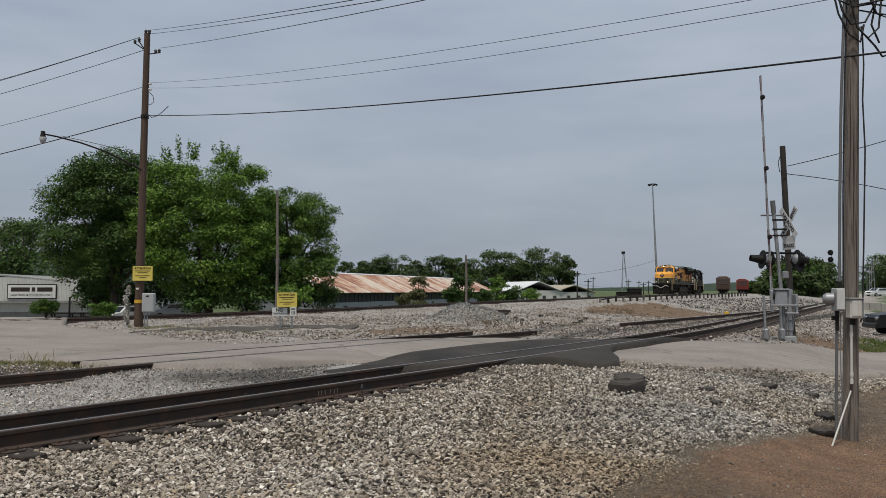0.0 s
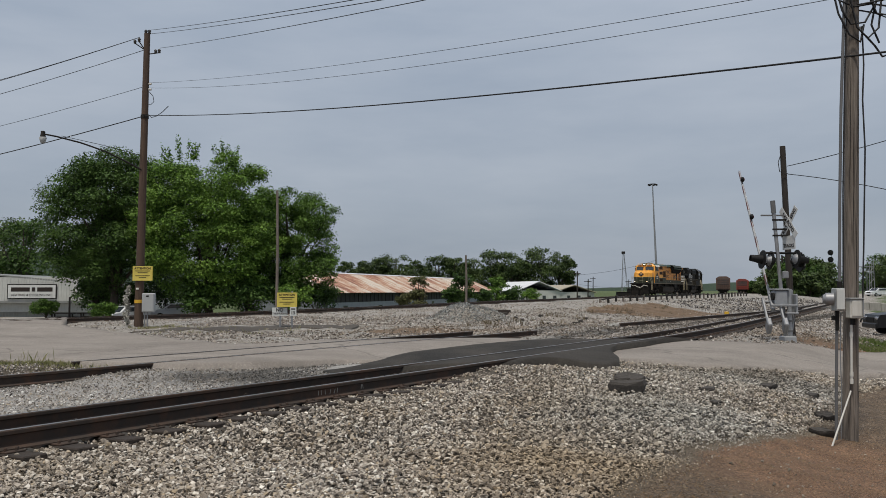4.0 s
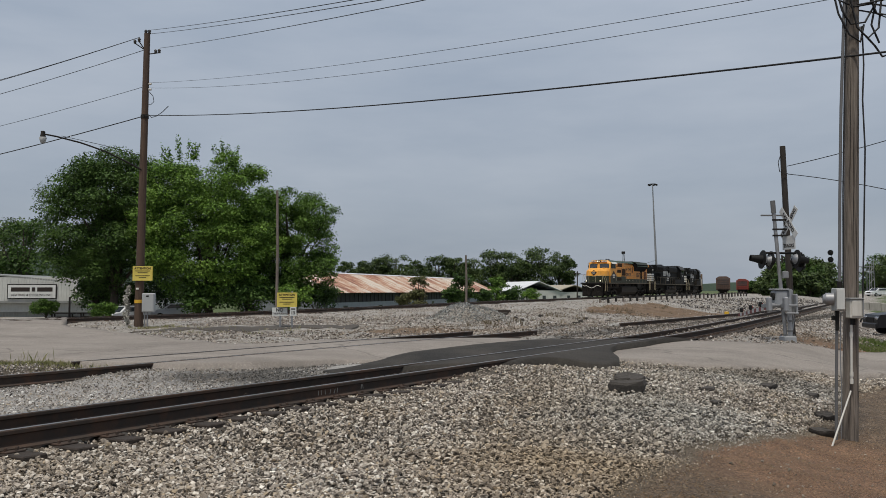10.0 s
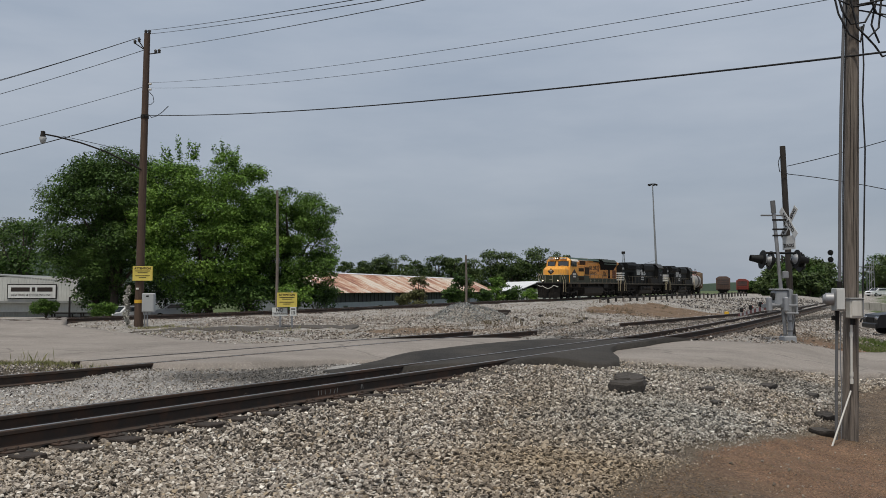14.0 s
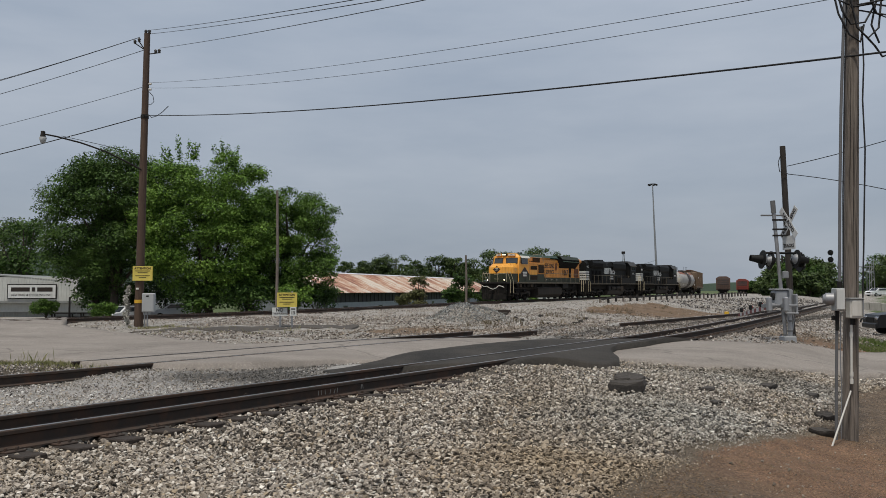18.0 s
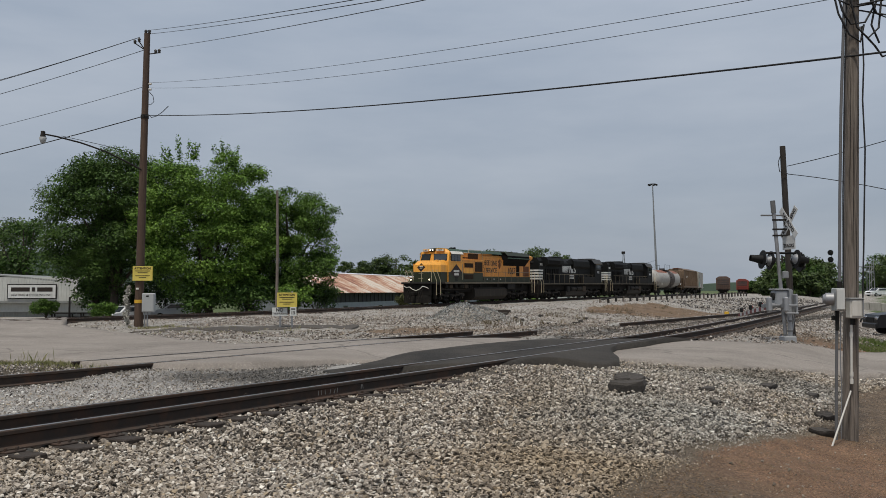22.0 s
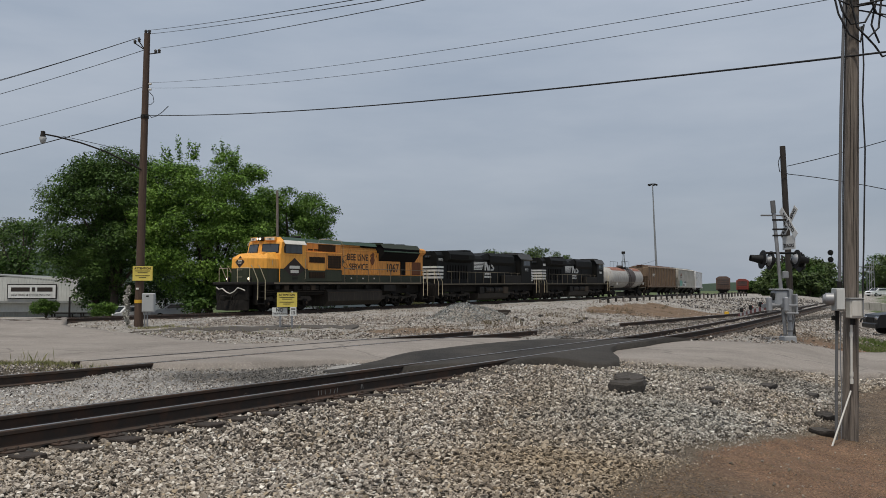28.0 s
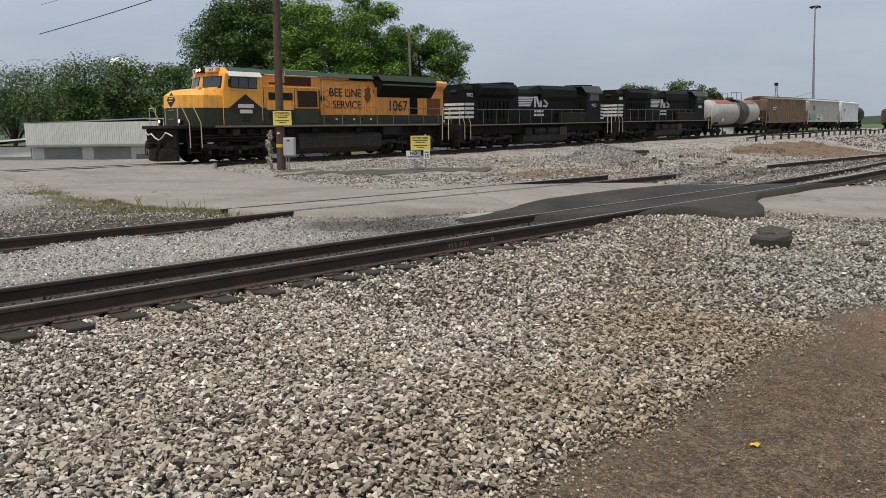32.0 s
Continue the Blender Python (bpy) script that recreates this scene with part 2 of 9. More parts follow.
def ground_material():
    """Crushed limestone with packed dirt and grass where the masks say so."""
    q = Mat("ground_gravel", 0.95)
    pos = q.co.outputs["Object"]
    at = q.node("ShaderNodeAttribute")
    at.attribute_name = "mask"
    sep = q.node("ShaderNodeSeparateColor")
    q.put(sep.inputs[0], at.outputs["Color"])
    cell = q.node("ShaderNodeTexVoronoi", Scale=24.0)
    q.put(cell.inputs["Vector"], pos)
    cell2 = q.node("ShaderNodeTexVoronoi", Scale=9.0)
    q.put(cell2.inputs["Vector"], pos)
    tone = q.node("ShaderNodeSeparateColor")
    q.put(tone.inputs[0], cell.outputs["Color"])
    tone2 = q.node("ShaderNodeSeparateColor")
    q.put(tone2.inputs[0], cell2.outputs["Color"])
    stone = q.ramp(tone.outputs[0], (0.0, (0.10, 0.095, 0.09)), (0.35, (0.24, 0.225, 0.205)), (0.7, (0.36, 0.34, 0.31)), (1.0, (0.52, 0.50, 0.47)))
    stone = q.mix(0.35, stone, q.ramp(tone2.outputs[0], (0.0, (0.13, 0.12, 0.11)), (1.0, (0.42, 0.40, 0.365))))
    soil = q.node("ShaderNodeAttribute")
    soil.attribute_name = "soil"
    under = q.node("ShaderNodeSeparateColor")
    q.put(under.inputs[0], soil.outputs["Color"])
    # Dark bed tone puts the shade of the gaps between stones into colour.
    shaded_bed = q.ramp(q.noise(26, 5, 0.7), (0.3, (0.03, 0.026, 0.021)), (0.7, (0.095, 0.08, 0.064)))
    shaded_bed = q.mix(q.ramp(sep.outputs[0], (0.02, 0.0), (0.3, 1.0)), shaded_bed, q.ramp(q.noise(30, 6, 0.8), (0.3, (0.075, 0.058, 0.041)), (0.7, (0.20, 0.158, 0.115))))
    stone = q.mix(under.outputs[0], stone, shaded_bed)
    stain = q.ramp(q.noise(0.35, 6, 0.6), (0.42, 0.0), (0.7, 1.0))
    stone = q.mix(q.math("MULTIPLY", stain, 0.55), stone, (0.20, 0.16, 0.11))
    dirt = q.ramp(q.noise(5.0, 12, 0.82), (0.33, (0.050, 0.035, 0.022)), (0.5, (0.125, 0.086, 0.054)), (0.67, (0.235, 0.170, 0.110)))
    clay = q.ramp(q.noise(2.0, 8, 0.7), (0.3, (0.13, 0.070, 0.038)), (0.7, (0.28, 0.16, 0.09)))
    dirt = q.mix(q.ramp(q.math("ADD", soil.outputs["Alpha"], q.math("MULTIPLY", q.noise(1.2, 6), 0.5)), (0.4, 0.0), (0.9, 1.0)), dirt, clay)
    grit = q.ramp(q.noise(36, 6, 0.85), (0.41, 0.35), (0.5, 0.92), (0.59, 1.8))
    dirt = q.mix(1.0, dirt, grit, "MULTIPLY")
    speck = q.node("ShaderNodeTexVoronoi", Scale=75.0)
    q.put(speck.inputs["Vector"], pos)
    pick = q.node("ShaderNodeSeparateColor")
    q.put(pick.inputs[0], speck.outputs["Color"])
    show = q.math("MULTIPLY", q.ramp(speck.outputs["Distance"], (0.3, 1.0), (0.42, 0.0)), q.ramp(pick.outputs[1], (0.5, 0.0), (0.6, 0.85)))
    dirt = q.mix(show, dirt, q.ramp(pick.outputs[0], (0.0, (0.045, 0.036, 0.028)), (0.5, (0.16, 0.13, 0.1)), (1.0, (0.42, 0.37, 0.30))))
    dirt = q.mix(under.outputs[2], dirt, q.ramp(q.noise(2.5, 9, 0.75), (0.3, (0.085, 0.056, 0.033)), (0.7, (0.215, 0.145, 0.092))))
    grass = q.ramp(q.noise(9.0, 8, 0.75), (0.3, (0.035, 0.055, 0.015)), (0.6, (0.085, 0.115, 0.035)), (0.85, (0.20, 0.19, 0.085)))
    edge = q.math("MULTIPLY", q.math("SUBTRACT", q.noise(2.2, 8, 0.7), 0.5), 0.9)
    f1 = q.ramp(q.math("ADD", sep.outputs[0], edge), (0.42, 0.0), (0.62, 1.0))
    f2 = q.ramp(q.math("ADD", sep.outputs[1], edge), (0.42, 0.0), (0.62, 1.0))
    f3 = q.ramp(q.math("ADD", sep.outputs[2], edge), (0.35, 0.0), (0.8, 1.0))
    c = q.mix(f3, stone, q.mix(0.45, stone, (0.48, 0.47, 0.455)))
    dark_share = q.math("MULTIPLY", q.ramp(q.math("ADD", under.outputs[1], edge), (0.35, 0.0), (0.75, 1.0)), 0.9)
    c = q.mix(dark_share, c, q.ramp(q.noise(14, 7, 0.75), (0.35, (0.035, 0.033, 0.031)), (0.62, (0.09, 0.084, 0.077)), (0.8, (0.24, 0.23, 0.21))))
    q.color(q.mix(f2, q.mix(f1, c, dirt), grass))
    h = q.math("SUBTRACT", 1.0, cell.outputs["Distance"])
    q.bump(q.math("ADD", h, q.math("ADD", q.noise(60, 3), q.noise(180, 4, 0.8))), 0.75, 0.03)
    return q.m


def stone_material(name, tint=(1, 1, 1)):
    q = Mat(name, 0.92)
    geo = q.node("ShaderNodeNewGeometry")
    r = geo.outputs["Random Per Island"]
    c = q.ramp(r, (0.0, (0.055, 0.048, 0.043)), (0.16, (0.19, 0.168, 0.152)), (0.4, (0.35, 0.316, 0.29)), (0.7, (0.46, 0.425, 0.395)), (0.78, (0.37, 0.30, 0.22)), (0.86, (0.56, 0.53, 0.505)), (1.0, (0.78, 0.76, 0.735)))
    at = q.node("ShaderNodeAttribute")
    at.attribute_name = "soil"
    sep = q.node("ShaderNodeSeparateColor")
    q.put(sep.inputs[0], at.outputs["Color"])
    c = q.mix(q.math("MULTIPLY", sep.outputs[0], 0.80), c, q.mix(r, (0.10, 0.075, 0.048), (0.36, 0.275, 0.18)))
    c = q.mix(q.math("MULTIPLY", sep.outputs[1], 0.95), c, q.mix(r, (0.035, 0.033, 0.03), (0.15, 0.14, 0.128)))
    c = q.mix(q.math("MULTIPLY", sep.outputs[2], 0.65), c, q.mix(r, (0.14, 0.15, 0.155), (0.46, 0.475, 0.475)))
    zone = q.ramp(q.noise(0.45, 5, 0.6), (0.45, 0.0), (0.68, 1.0))
    c = q.mix(q.math("MULTIPLY", zone, 0.22), c, (0.27, 0.205, 0.135))
    c = q.mix(q.math("MULTIPLY", q.ramp(q.noise(30, 4), (0.4, 0.0), (0.7, 1.0)), 0.28), c, (0.19, 0.165, 0.145))
    q.color(q.mix(1.0, c, tint, "MULTIPLY")).bump(q.noise(80, 4), 0.35, 0.006)
    return q.m


def asphalt(name, lo, hi, crack=0.5, dust=0.0):
    q = Mat(name, 0.9)
    n = q.noise(0.5, 7, 0.6)
    fine = q.noise(120, 3)
    c = q.mix(q.ramp(n, (0.3, 0.0), (0.72, 1.0)), lo, hi)
    c = q.mix(q.math("MULTIPLY", q.ramp(fine, (0.35, 0.0), (0.65, 1.0)), 0.35), c, tuple(v * 1.35 for v in hi))
    vor = q.node("ShaderNodeTexVoronoi", Scale=0.32)
    vor.feature = "DISTANCE_TO_EDGE"
    wob = q.node("ShaderNodeMix")
    wob.data_type = "VECTOR"
    nv = q.node("ShaderNodeTexNoise", Scale=0.9, Detail=5.0)
    q.put(nv.inputs["Vector"], q.co.outputs["Object"])
    q.put(wob.inputs[0], 0.45)
    q.put(wob.inputs["A"], q.co.outputs["Object"])
    q.put(wob.inputs["B"], nv.outputs["Color"])
    q.put(vor.inputs["Vector"], wob.outputs["Result"])
    line = q.ramp(vor.outputs["Distance"], (0.0, 1.0), (0.007, 0.0))
    c = q.mix(q.math("MULTIPLY", line, crack), c, tuple(v * 0.35 for v in lo))
    streaks = q.ramp(q.noise(1.1, 6, 0.6, q.vec((0.12, 1.6, 1))), (0.45, 0.0), (0.75, 1.0))
    c = q.mix(q.math("MULTIPLY", streaks, 0.3), c, tuple(v * 0.62 for v in lo))
    chip = q.node("ShaderNodeTexVoronoi", Scale=45.0)
    q.put(chip.inputs["Vector"], q.co.outputs["Object"])
    shade = q.node("ShaderNodeSeparateColor")
    q.put(shade.inputs[0], chip.outputs["Color"])
    c = q.mix(0.16, c, q.ramp(shade.outputs[0], (0.0, tuple(v * 0.4 for v in lo)), (0.75, hi), (1.0, tuple(min(1, v * 2.2) for v in hi))))
    if dust:
        worn = q.ramp(q.noise(0.9, 7, 0.68, q.vec((0.8, 0.35, 1)), 0.5), (0.42, 0.0), (0.7, 1.0))
        c = q.mix(q.math("MULTIPLY", worn, dust), c, (0.105, 0.092, 0.078))
    else:
        grime = q.ramp(q.noise(0.28, 8, 0.66, q.vec((0.6, 1.5, 1)), 0.8), (0.45, 0.0), (0.68, 1.0))
        c = q.mix(q.math("MULTIPLY", grime, 0.4), c, tuple(v * 0.6 for v in lo))
    q.color(c).bump(q.math("ADD", fine, q.noise(6, 5, 0.7)), 0.4, 0.01)
    q.bsdf.inputs["Specular IOR Level"].default_value = 0.2
    return q.m


def rusty_sheet(name):
    """Galvanised roofing gone to rust in runs down the slope."""
    q = Mat(name, 0.75)
    big = q.noise(0.12, 5, 0.6, q.vec((1, 1, 1)))
    run = q.noise(0.9, 10, 0.78, q.vec((0.35, 1.6, 0.35)))
    sheet = q.node("ShaderNodeObjectInfo").outputs["Random"]
    patch = q.noise(0.5, 4, 0.6, q.vec((1, 1, 2.0)), 1.0)
    f = q.math("ADD", q.math("MULTIPLY", big, 0.5), q.math("MULTIPLY", run, 0.65))
    f = q.math("ADD", q.math("ADD", f, q.math("MULTIPLY", patch, 0.35)), q.math("MULTIPLY", q.math("SUBTRACT", sheet, 0.08), 0.22))
    c = q.ramp(f, (0.66, (0.58, 0.53, 0.46)), (0.78, (0.54, 0.44, 0.35)), (0.86, (0.42, 0.24, 0.15)), (0.95, (0.27, 0.115, 0.068)), (1.0, (0.16, 0.065, 0.045)))
    q.color(c).bump(run, 0.15, 0.02)
    return q.m


GROUND = ground_material()
STONE = stone_material("ballast_stone", (1.03, 1.0, 0.92))
STONE_DARK = stone_material("dark_track_stone", (0.36, 0.33, 0.30))
STONE_FAR = stone_material("ballast_stone_far", (0.80, 0.78, 0.75))
STONE_REVET = stone_material("revetment_stone", (0.36, 0.36, 0.37))
STONE_HEAP = stone_material("blue_grey_heap_stone", (0.62, 0.68, 0.70))
STONE_DIRT = stone_material("dirty_pebble", (0.76, 0.605, 0.42))
STONE_FINE = stone_material("limestone_chip", (1.02, 1.04, 1.03))
ROAD = asphalt("worn_concrete_road", (0.178, 0.158, 0.140), (0.275, 0.248, 0.222), 0.6)
TAR = asphalt("fresh_asphalt", (0.016, 0.015, 0.0135), (0.04, 0.0365, 0.0325), 0.2, 0.4)
OLD_TAR = asphalt("old_asphalt", (0.055, 0.049, 0.043), (0.10, 0.09, 0.08), 0.3)
RAIL_SIDE = plain_metal("rusted_rail", (0.042, 0.031, 0.024), 0.9, 0.0, 0.25)
RAIL_TOP = plain_metal("worn_rail_top", (0.32, 0.31, 0.30), 0.38, 0.9, 0.12)
TIE_WOOD = timber("creosoted_tie", (0.018, 0.013, 0.010), (0.052, 0.038, 0.029), (3, 20, 20))
PLATE = plain_metal("tie_plate_rust", (0.05, 0.035, 0.027), 0.9, 0.0, 0.2)
POLE_OLD = timber("weathered_pole_wood", (0.05, 0.04, 0.033), (0.30, 0.255, 0.215), (26, 26, 0.9), 0.9, 0.9)
POLE_BROWN = timber("brown_pole_wood", (0.042, 0.026, 0.019), (0.115, 0.072, 0.049), (22, 22, 0.8), 0.9, 0.5)
POLE_TAR = timber("creosoted_pole_wood", (0.016, 0.013, 0.011), (0.045, 0.036, 0.03), (22, 22, 0.8), 0.85, 0.5)
GALV = plain_metal("galvanised_steel", (0.30, 0.305, 0.315), 0.5, 0.5)
ALU = plain_metal("silver_paint", (0.33, 0.34, 0.355), 0.5, 0.3)
GALV_DARK = plain_metal("dull_weathered_zinc", (0.15, 0.15, 0.152), 0.6, 0.3)
BLACK = painted("black_paint", (0.007, 0.007, 0.007), 0.6, (0.03, 0.027, 0.025), 0.4, gloss=0.25)
WIRE = painted("black_cable", (0.014, 0.014, 0.015), 0.6, amount=0.1)
CHALK = painted("chalk", (0.30, 0.28, 0.25), 0.9, amount=0.3)
DARK = painted("dark_steel", (0.014, 0.013, 0.012), 0.8, (0.055, 0.044, 0.034), 0.5, gloss=0.25)

# ---- plan ----
TH = 0.5452
T_A, T_D, T_N = np.array((-13.81, 50.11)), np.array((math.sin(TH), math.cos(TH))), np.array((math.cos(TH), -math.sin(TH)))
B_A, B_TH = np.array((-7.30, 13.07)), 0.616
B_N = np.array((-math.cos(B_TH), math.sin(B_TH)))
CURVE_AT, CURVE_R, CURVE_LEN = 95.0, 200.0, 60.0


def rail_level(s):
    return np.interp(np.asarray(s, float), [-40, -10, 0, 8, 20, 30, 40, 55, 65, 90], [0.12, 0.13, 0.14, 0.18, 0.28, 0.39, 0.47, 0.56, 0.64, 0.78])


def train_line(s):
    """Centre of the train's track s metres along it: x, y, z and heading."""
    a = max(0.0, min(s - CURVE_AT, CURVE_LEN)) / CURVE_R
    if s <= CURVE_AT:
        x, y = T_A + T_D * s
        h = TH
    else:
        c = T_A + T_D * CURVE_AT - T_N * CURVE_R
        h = TH - a
        x, y = c + np.array((math.cos(h), -math.sin(h))) * CURVE_R
        rest = max(0.0, s - CURVE_AT - CURVE_LEN)
        x, y = x + math.sin(h) * rest, y + math.cos(h) * rest
    return float(x), float(y), float(rail_level(s)), h


def ground_z(x, y):
    """Height of the ground sheet."""
    x, y = np.asarray(x, float), np.asarray(y, float)
    px, py = x - T_A[0], y - T_A[1]
    s, d = px * T_D[0] + py * T_D[1], px * T_N[0] + py * T_N[1]
    e = (x - B_A[0]) * B_N[0] + (y - B_A[1]) * B_N[1]
    plateau = rail_level(s) - 0.17
    z = plateau * ramp01(2.2, 8.5, e)
    s2 = (x - B_A[0]) * math.sin(B_TH) + (y - B_A[1]) * math.cos(B_TH)
    z = z + (0.64 - 0.22 * ramp01(16, 60, s)) * ramp01(25, 42, s2) * ramp01(2.6, 8, e) * (1 - ramp01(11.5, 17, e)) * ramp01(2, 9, d) * (1 - ramp01(95, 130, s2))
    z = z - (1.25 + 0.65 * ramp01(15, 40, s)) * ramp01(4, 18, -d - 0.0006 * np.maximum(s - 80, 0) ** 2 * 3)
    z = z - 0.47 * ramp01(2.4, 6.0, x - (np.maximum(y, 9.5) - 11) * 0.55) * (1 - ramp01(60, 120, y))
    z = z + 0.13 * np.exp(-(((x - 1.3) / 1.7) ** 2 + ((y - 14.6) / 1.2) ** 2)) - 0.05
    z = z + 0.95 * np.exp(-(((x - 1.2) / 1.5) ** 2 + ((y - 41.0) / 1.7) ** 2) * 0.9) * (np.asarray(y) > 0)
    z = z + 0.22 * np.exp(-((s2 - 21.6) / 2.6) ** 2 - ((e - 0.6) / 1.7) ** 2)
    z = z + 0.20 * ramp01(0.75, 1.5, e) * (1 - ramp01(1.9, 3.0, e)) * ramp01(3.2, 1.6, s2) * ramp01(-16, -10, s2)
    d1 = np.abs((x + 4.78) * math.cos(0.6) - (y - 8.005) * math.sin(0.6))
    z = z + 0.025 * (1 - ramp01(1.35, 2.1, d1)) * (y < 40)
    dn = (x + 4.78) * math.cos(0.6) - (y - 8.005) * math.sin(0.6)
    z = z + 0.03 * ramp01(0.78, 0.95, dn) * (1 - ramp01(1.9, 2.9, dn)) * (y < 40)
    bumps = 0.05 * np.sin(x * 1.3 + 0.7 * np.sin(y * 0.9)) * np.sin(y * 1.1 + 0.5 * np.sin(x * 0.7)) + 0.025 * np.sin(x * 3.1 + y * 2.3) * np.sin(y * 3.7 - x * 1.9)
    z = z + bumps * ramp01(1.4, 3.0, d1) * (1 - ramp01(90, 200, y)) * 0.9
    rough = ramp01(24, 30, y) * ramp01(2, 5, e) * ramp01(3, 7, d) * (1 - ramp01(90, 130, y))
    cleft = np.sin(s2 * 1.9 + 1.2 * np.sin(e * 1.1) + 0.9 * np.sin(s2 * 0.63)) * 0.5 + 0.5
    z = z - 0.20 * rough * ramp01(2.4, 4.2, e) * (1 - ramp01(8.0, 10.5, e)) * ramp01(23, 27, s2) * cleft ** 5
    z = z + 0.07 * rough * np.sin(x * 2.1 + 1.7 * np.sin(y * 0.8)) * np.sin(y * 1.7 + 1.3 * np.sin(x * 0.6))
    w = ramp01(1.8, 0.0, road_gap(x, y)) * np.maximum(ramp01(3.4, 1.3, d1), ramp01(3.4, 1.3, np.abs(e - 0.75))) * (x > -15)
    return z * (1 - w) + 0.05 * w


ROAD_NEAR = [(-75, 76), (-45, 50), (-30, 36), (-18, 25.2), (-13.0, 20.6), (-10.1, 18.3), (-9.1, 17.7), (-8.0, 16.7), (-7.0, 15.75), (-5.97, 15.5), (-4.9, 15.3), (-4.2, 15.6), (-3.2, 16.2), (-2.0, 17.2), (-1, 17.0), (0.5, 17.2), (2.2, 17.5), (3.3, 17.4), (3.75, 16.95), (4.4, 17.0), (5.0, 16.97), (6.1, 16.8), (7.7, 17.75), (8.9, 19.0), (10.4, 19.1), (14, 19.2), (40, 22), (90, 26)]
ROAD_FAR = [(-120, 110), (-60, 84), (-36, 74.0), (-25.5, 56), (-17.6, 37.2), (-14.6, 33.2), (-13.0, 31.6), (-11.4, 30.0), (-10.0, 28.0), (-8.8, 26.4), (-7.9, 25.4), (-7.0, 24.4), (-4.8, 23.0), (-2.5, 22.9), (-1.2, 23.2), (0.2, 23.6), (1.6, 23.8), (2.7, 24.0), (3.6, 24.0), (4.8, 24.1), (5.7, 23.8), (6.5, 23.1), (7.6, 23.1), (9.1, 22.9), (11.4, 24.4), (14.75, 26.5), (40, 30), (90, 34)]


def road_gap(x, y):
    """How far a place lies outside the road's edges (negative on the road)."""
    x = np.asarray(x, float)
    n = np.interp(x, [p[0] for p in ROAD_NEAR], [p[1] for p in ROAD_NEAR])
    f = np.interp(x, [p[0] for p in ROAD_FAR], [p[1] for p in ROAD_FAR])
    return np.maximum(n - y, y - f)


def dirt_mask(x, y):
    line = np.interp(y, [0, 3, 4.0, 4.3, 5.2, 5.9, 6.65, 7.4, 8.0, 8.6, 9.3, 10.4, 11.3, 12.6, 14.0, 15.4, 16.9], [-2.5, -0.7, 0.0, 0.18, 0.83, 1.27, 1.71, 2.15, 2.5, 2.75, 3.3, 4.4, 5.3, 6.2, 7.0, 7.9, 9.3])
    near = ramp01(-0.5, 0.45, np.asarray(x, float) - line) * (np.asarray(y) < 17.5)
    e = (x - B_A[0]) * B_N[0] + (y - B_A[1]) * B_N[1]
    s2 = (x - B_A[0]) * math.sin(B_TH) + (y - B_A[1]) * math.cos(B_TH)
    slope = ramp01(38.0, 41.5, s2 + 0.4 * e) * (1 - ramp01(47, 51, s2)) * ramp01(1.7, 2.4, e) * (1 - ramp01(6.6, 8.2, e))
    bank = 0.8 * np.exp(-(((x + 0.2) / 5.0) ** 2 + ((y - 31.8) / 3.0) ** 2))
    side = np.exp(-(((x - 13.2) / 2.0) ** 2 + ((y - 27.5) / 3.0) ** 2))
    return np.clip(np.maximum.reduce([near, slope, bank, side]), 0, 1)


def grass_mask(x, y):
    far = ramp01(55, 90, y) * ramp01(0, 10, -((x - T_A[0]) * T_N[0] + (y - T_A[1]) * T_N[1]) - 8)
    right = ramp01(13.5, 15.5, x) * ramp01(25.5, 27.5, y) * (1 - ramp01(32, 36, y)) * (1 - ramp01(16.5, 18.5, x)) * ramp01(0.0, 0.7, x - 0.512 * y)
    verge = np.exp(-(((x + 9.9) / 2.4) ** 2 + ((y - 15.6) / 0.9) ** 2)) + np.exp(-(((x + 13.2) / 2.0) ** 2 + ((y - 18.3) / 0.9) ** 2))
    far = far * ((x > -24) | (y > 92))
    d = (x - 12.08 - 0.56 * (y - 34.0)) * 0.87
    far = np.maximum(far, 0.9 * ramp01(6.0 - 3.0 * ramp01(55, 75, y), 9.5 - 4.5 * ramp01(55, 75, y), d) * ramp01(44, 54, y) * (1 - ramp01(160, 220, y)))
    wide = ramp01(90, 150, np.abs(x)) + ramp01(600, 900, y)
    return np.clip(np.maximum.reduce([far, right, 0.5 * verge, wide]), 0, 1)


def axis(lo, fine0, fine1, hi, step, grow):
    a = list(np.arange(fine0, fine1 + 1e-6, step))
    s, p = step, fine1
    while p < hi:
        s *= grow
        p += s
        a.append(p)
    s, p = step, fine0
    while p > lo:
        s *= grow
        p -= s
        a.insert(0, p)
    return np.array(a)


def brown_zone(x, y):
    """Where clay and brown dust lie among the stones."""
    a = 1.1 * np.exp(-(((x - 1.2) / 1.0) ** 2 + ((y - 7.5) / 1.5) ** 2)) + 0.75 * np.exp(-(((x - 0.45) / 1.0) ** 2 + ((y - 5.0) / 1.3) ** 2)) + 0.55 * np.exp(-(((x + 1.3) / 0.8) ** 2 + ((y - 4.6) / 1.0) ** 2))
    a = a + 0.6 * ramp01(0.0, 0.5, dirt_mask(x, y)) + 0.5 * np.exp(-(((x - 1.9) / 1.5) ** 2 + ((y - 11.0) / 1.5) ** 2))
    return np.clip(a + 0.25 * np.sin(x * 2.3 + y) * np.sin(y * 1.9 - x), 0, 1)


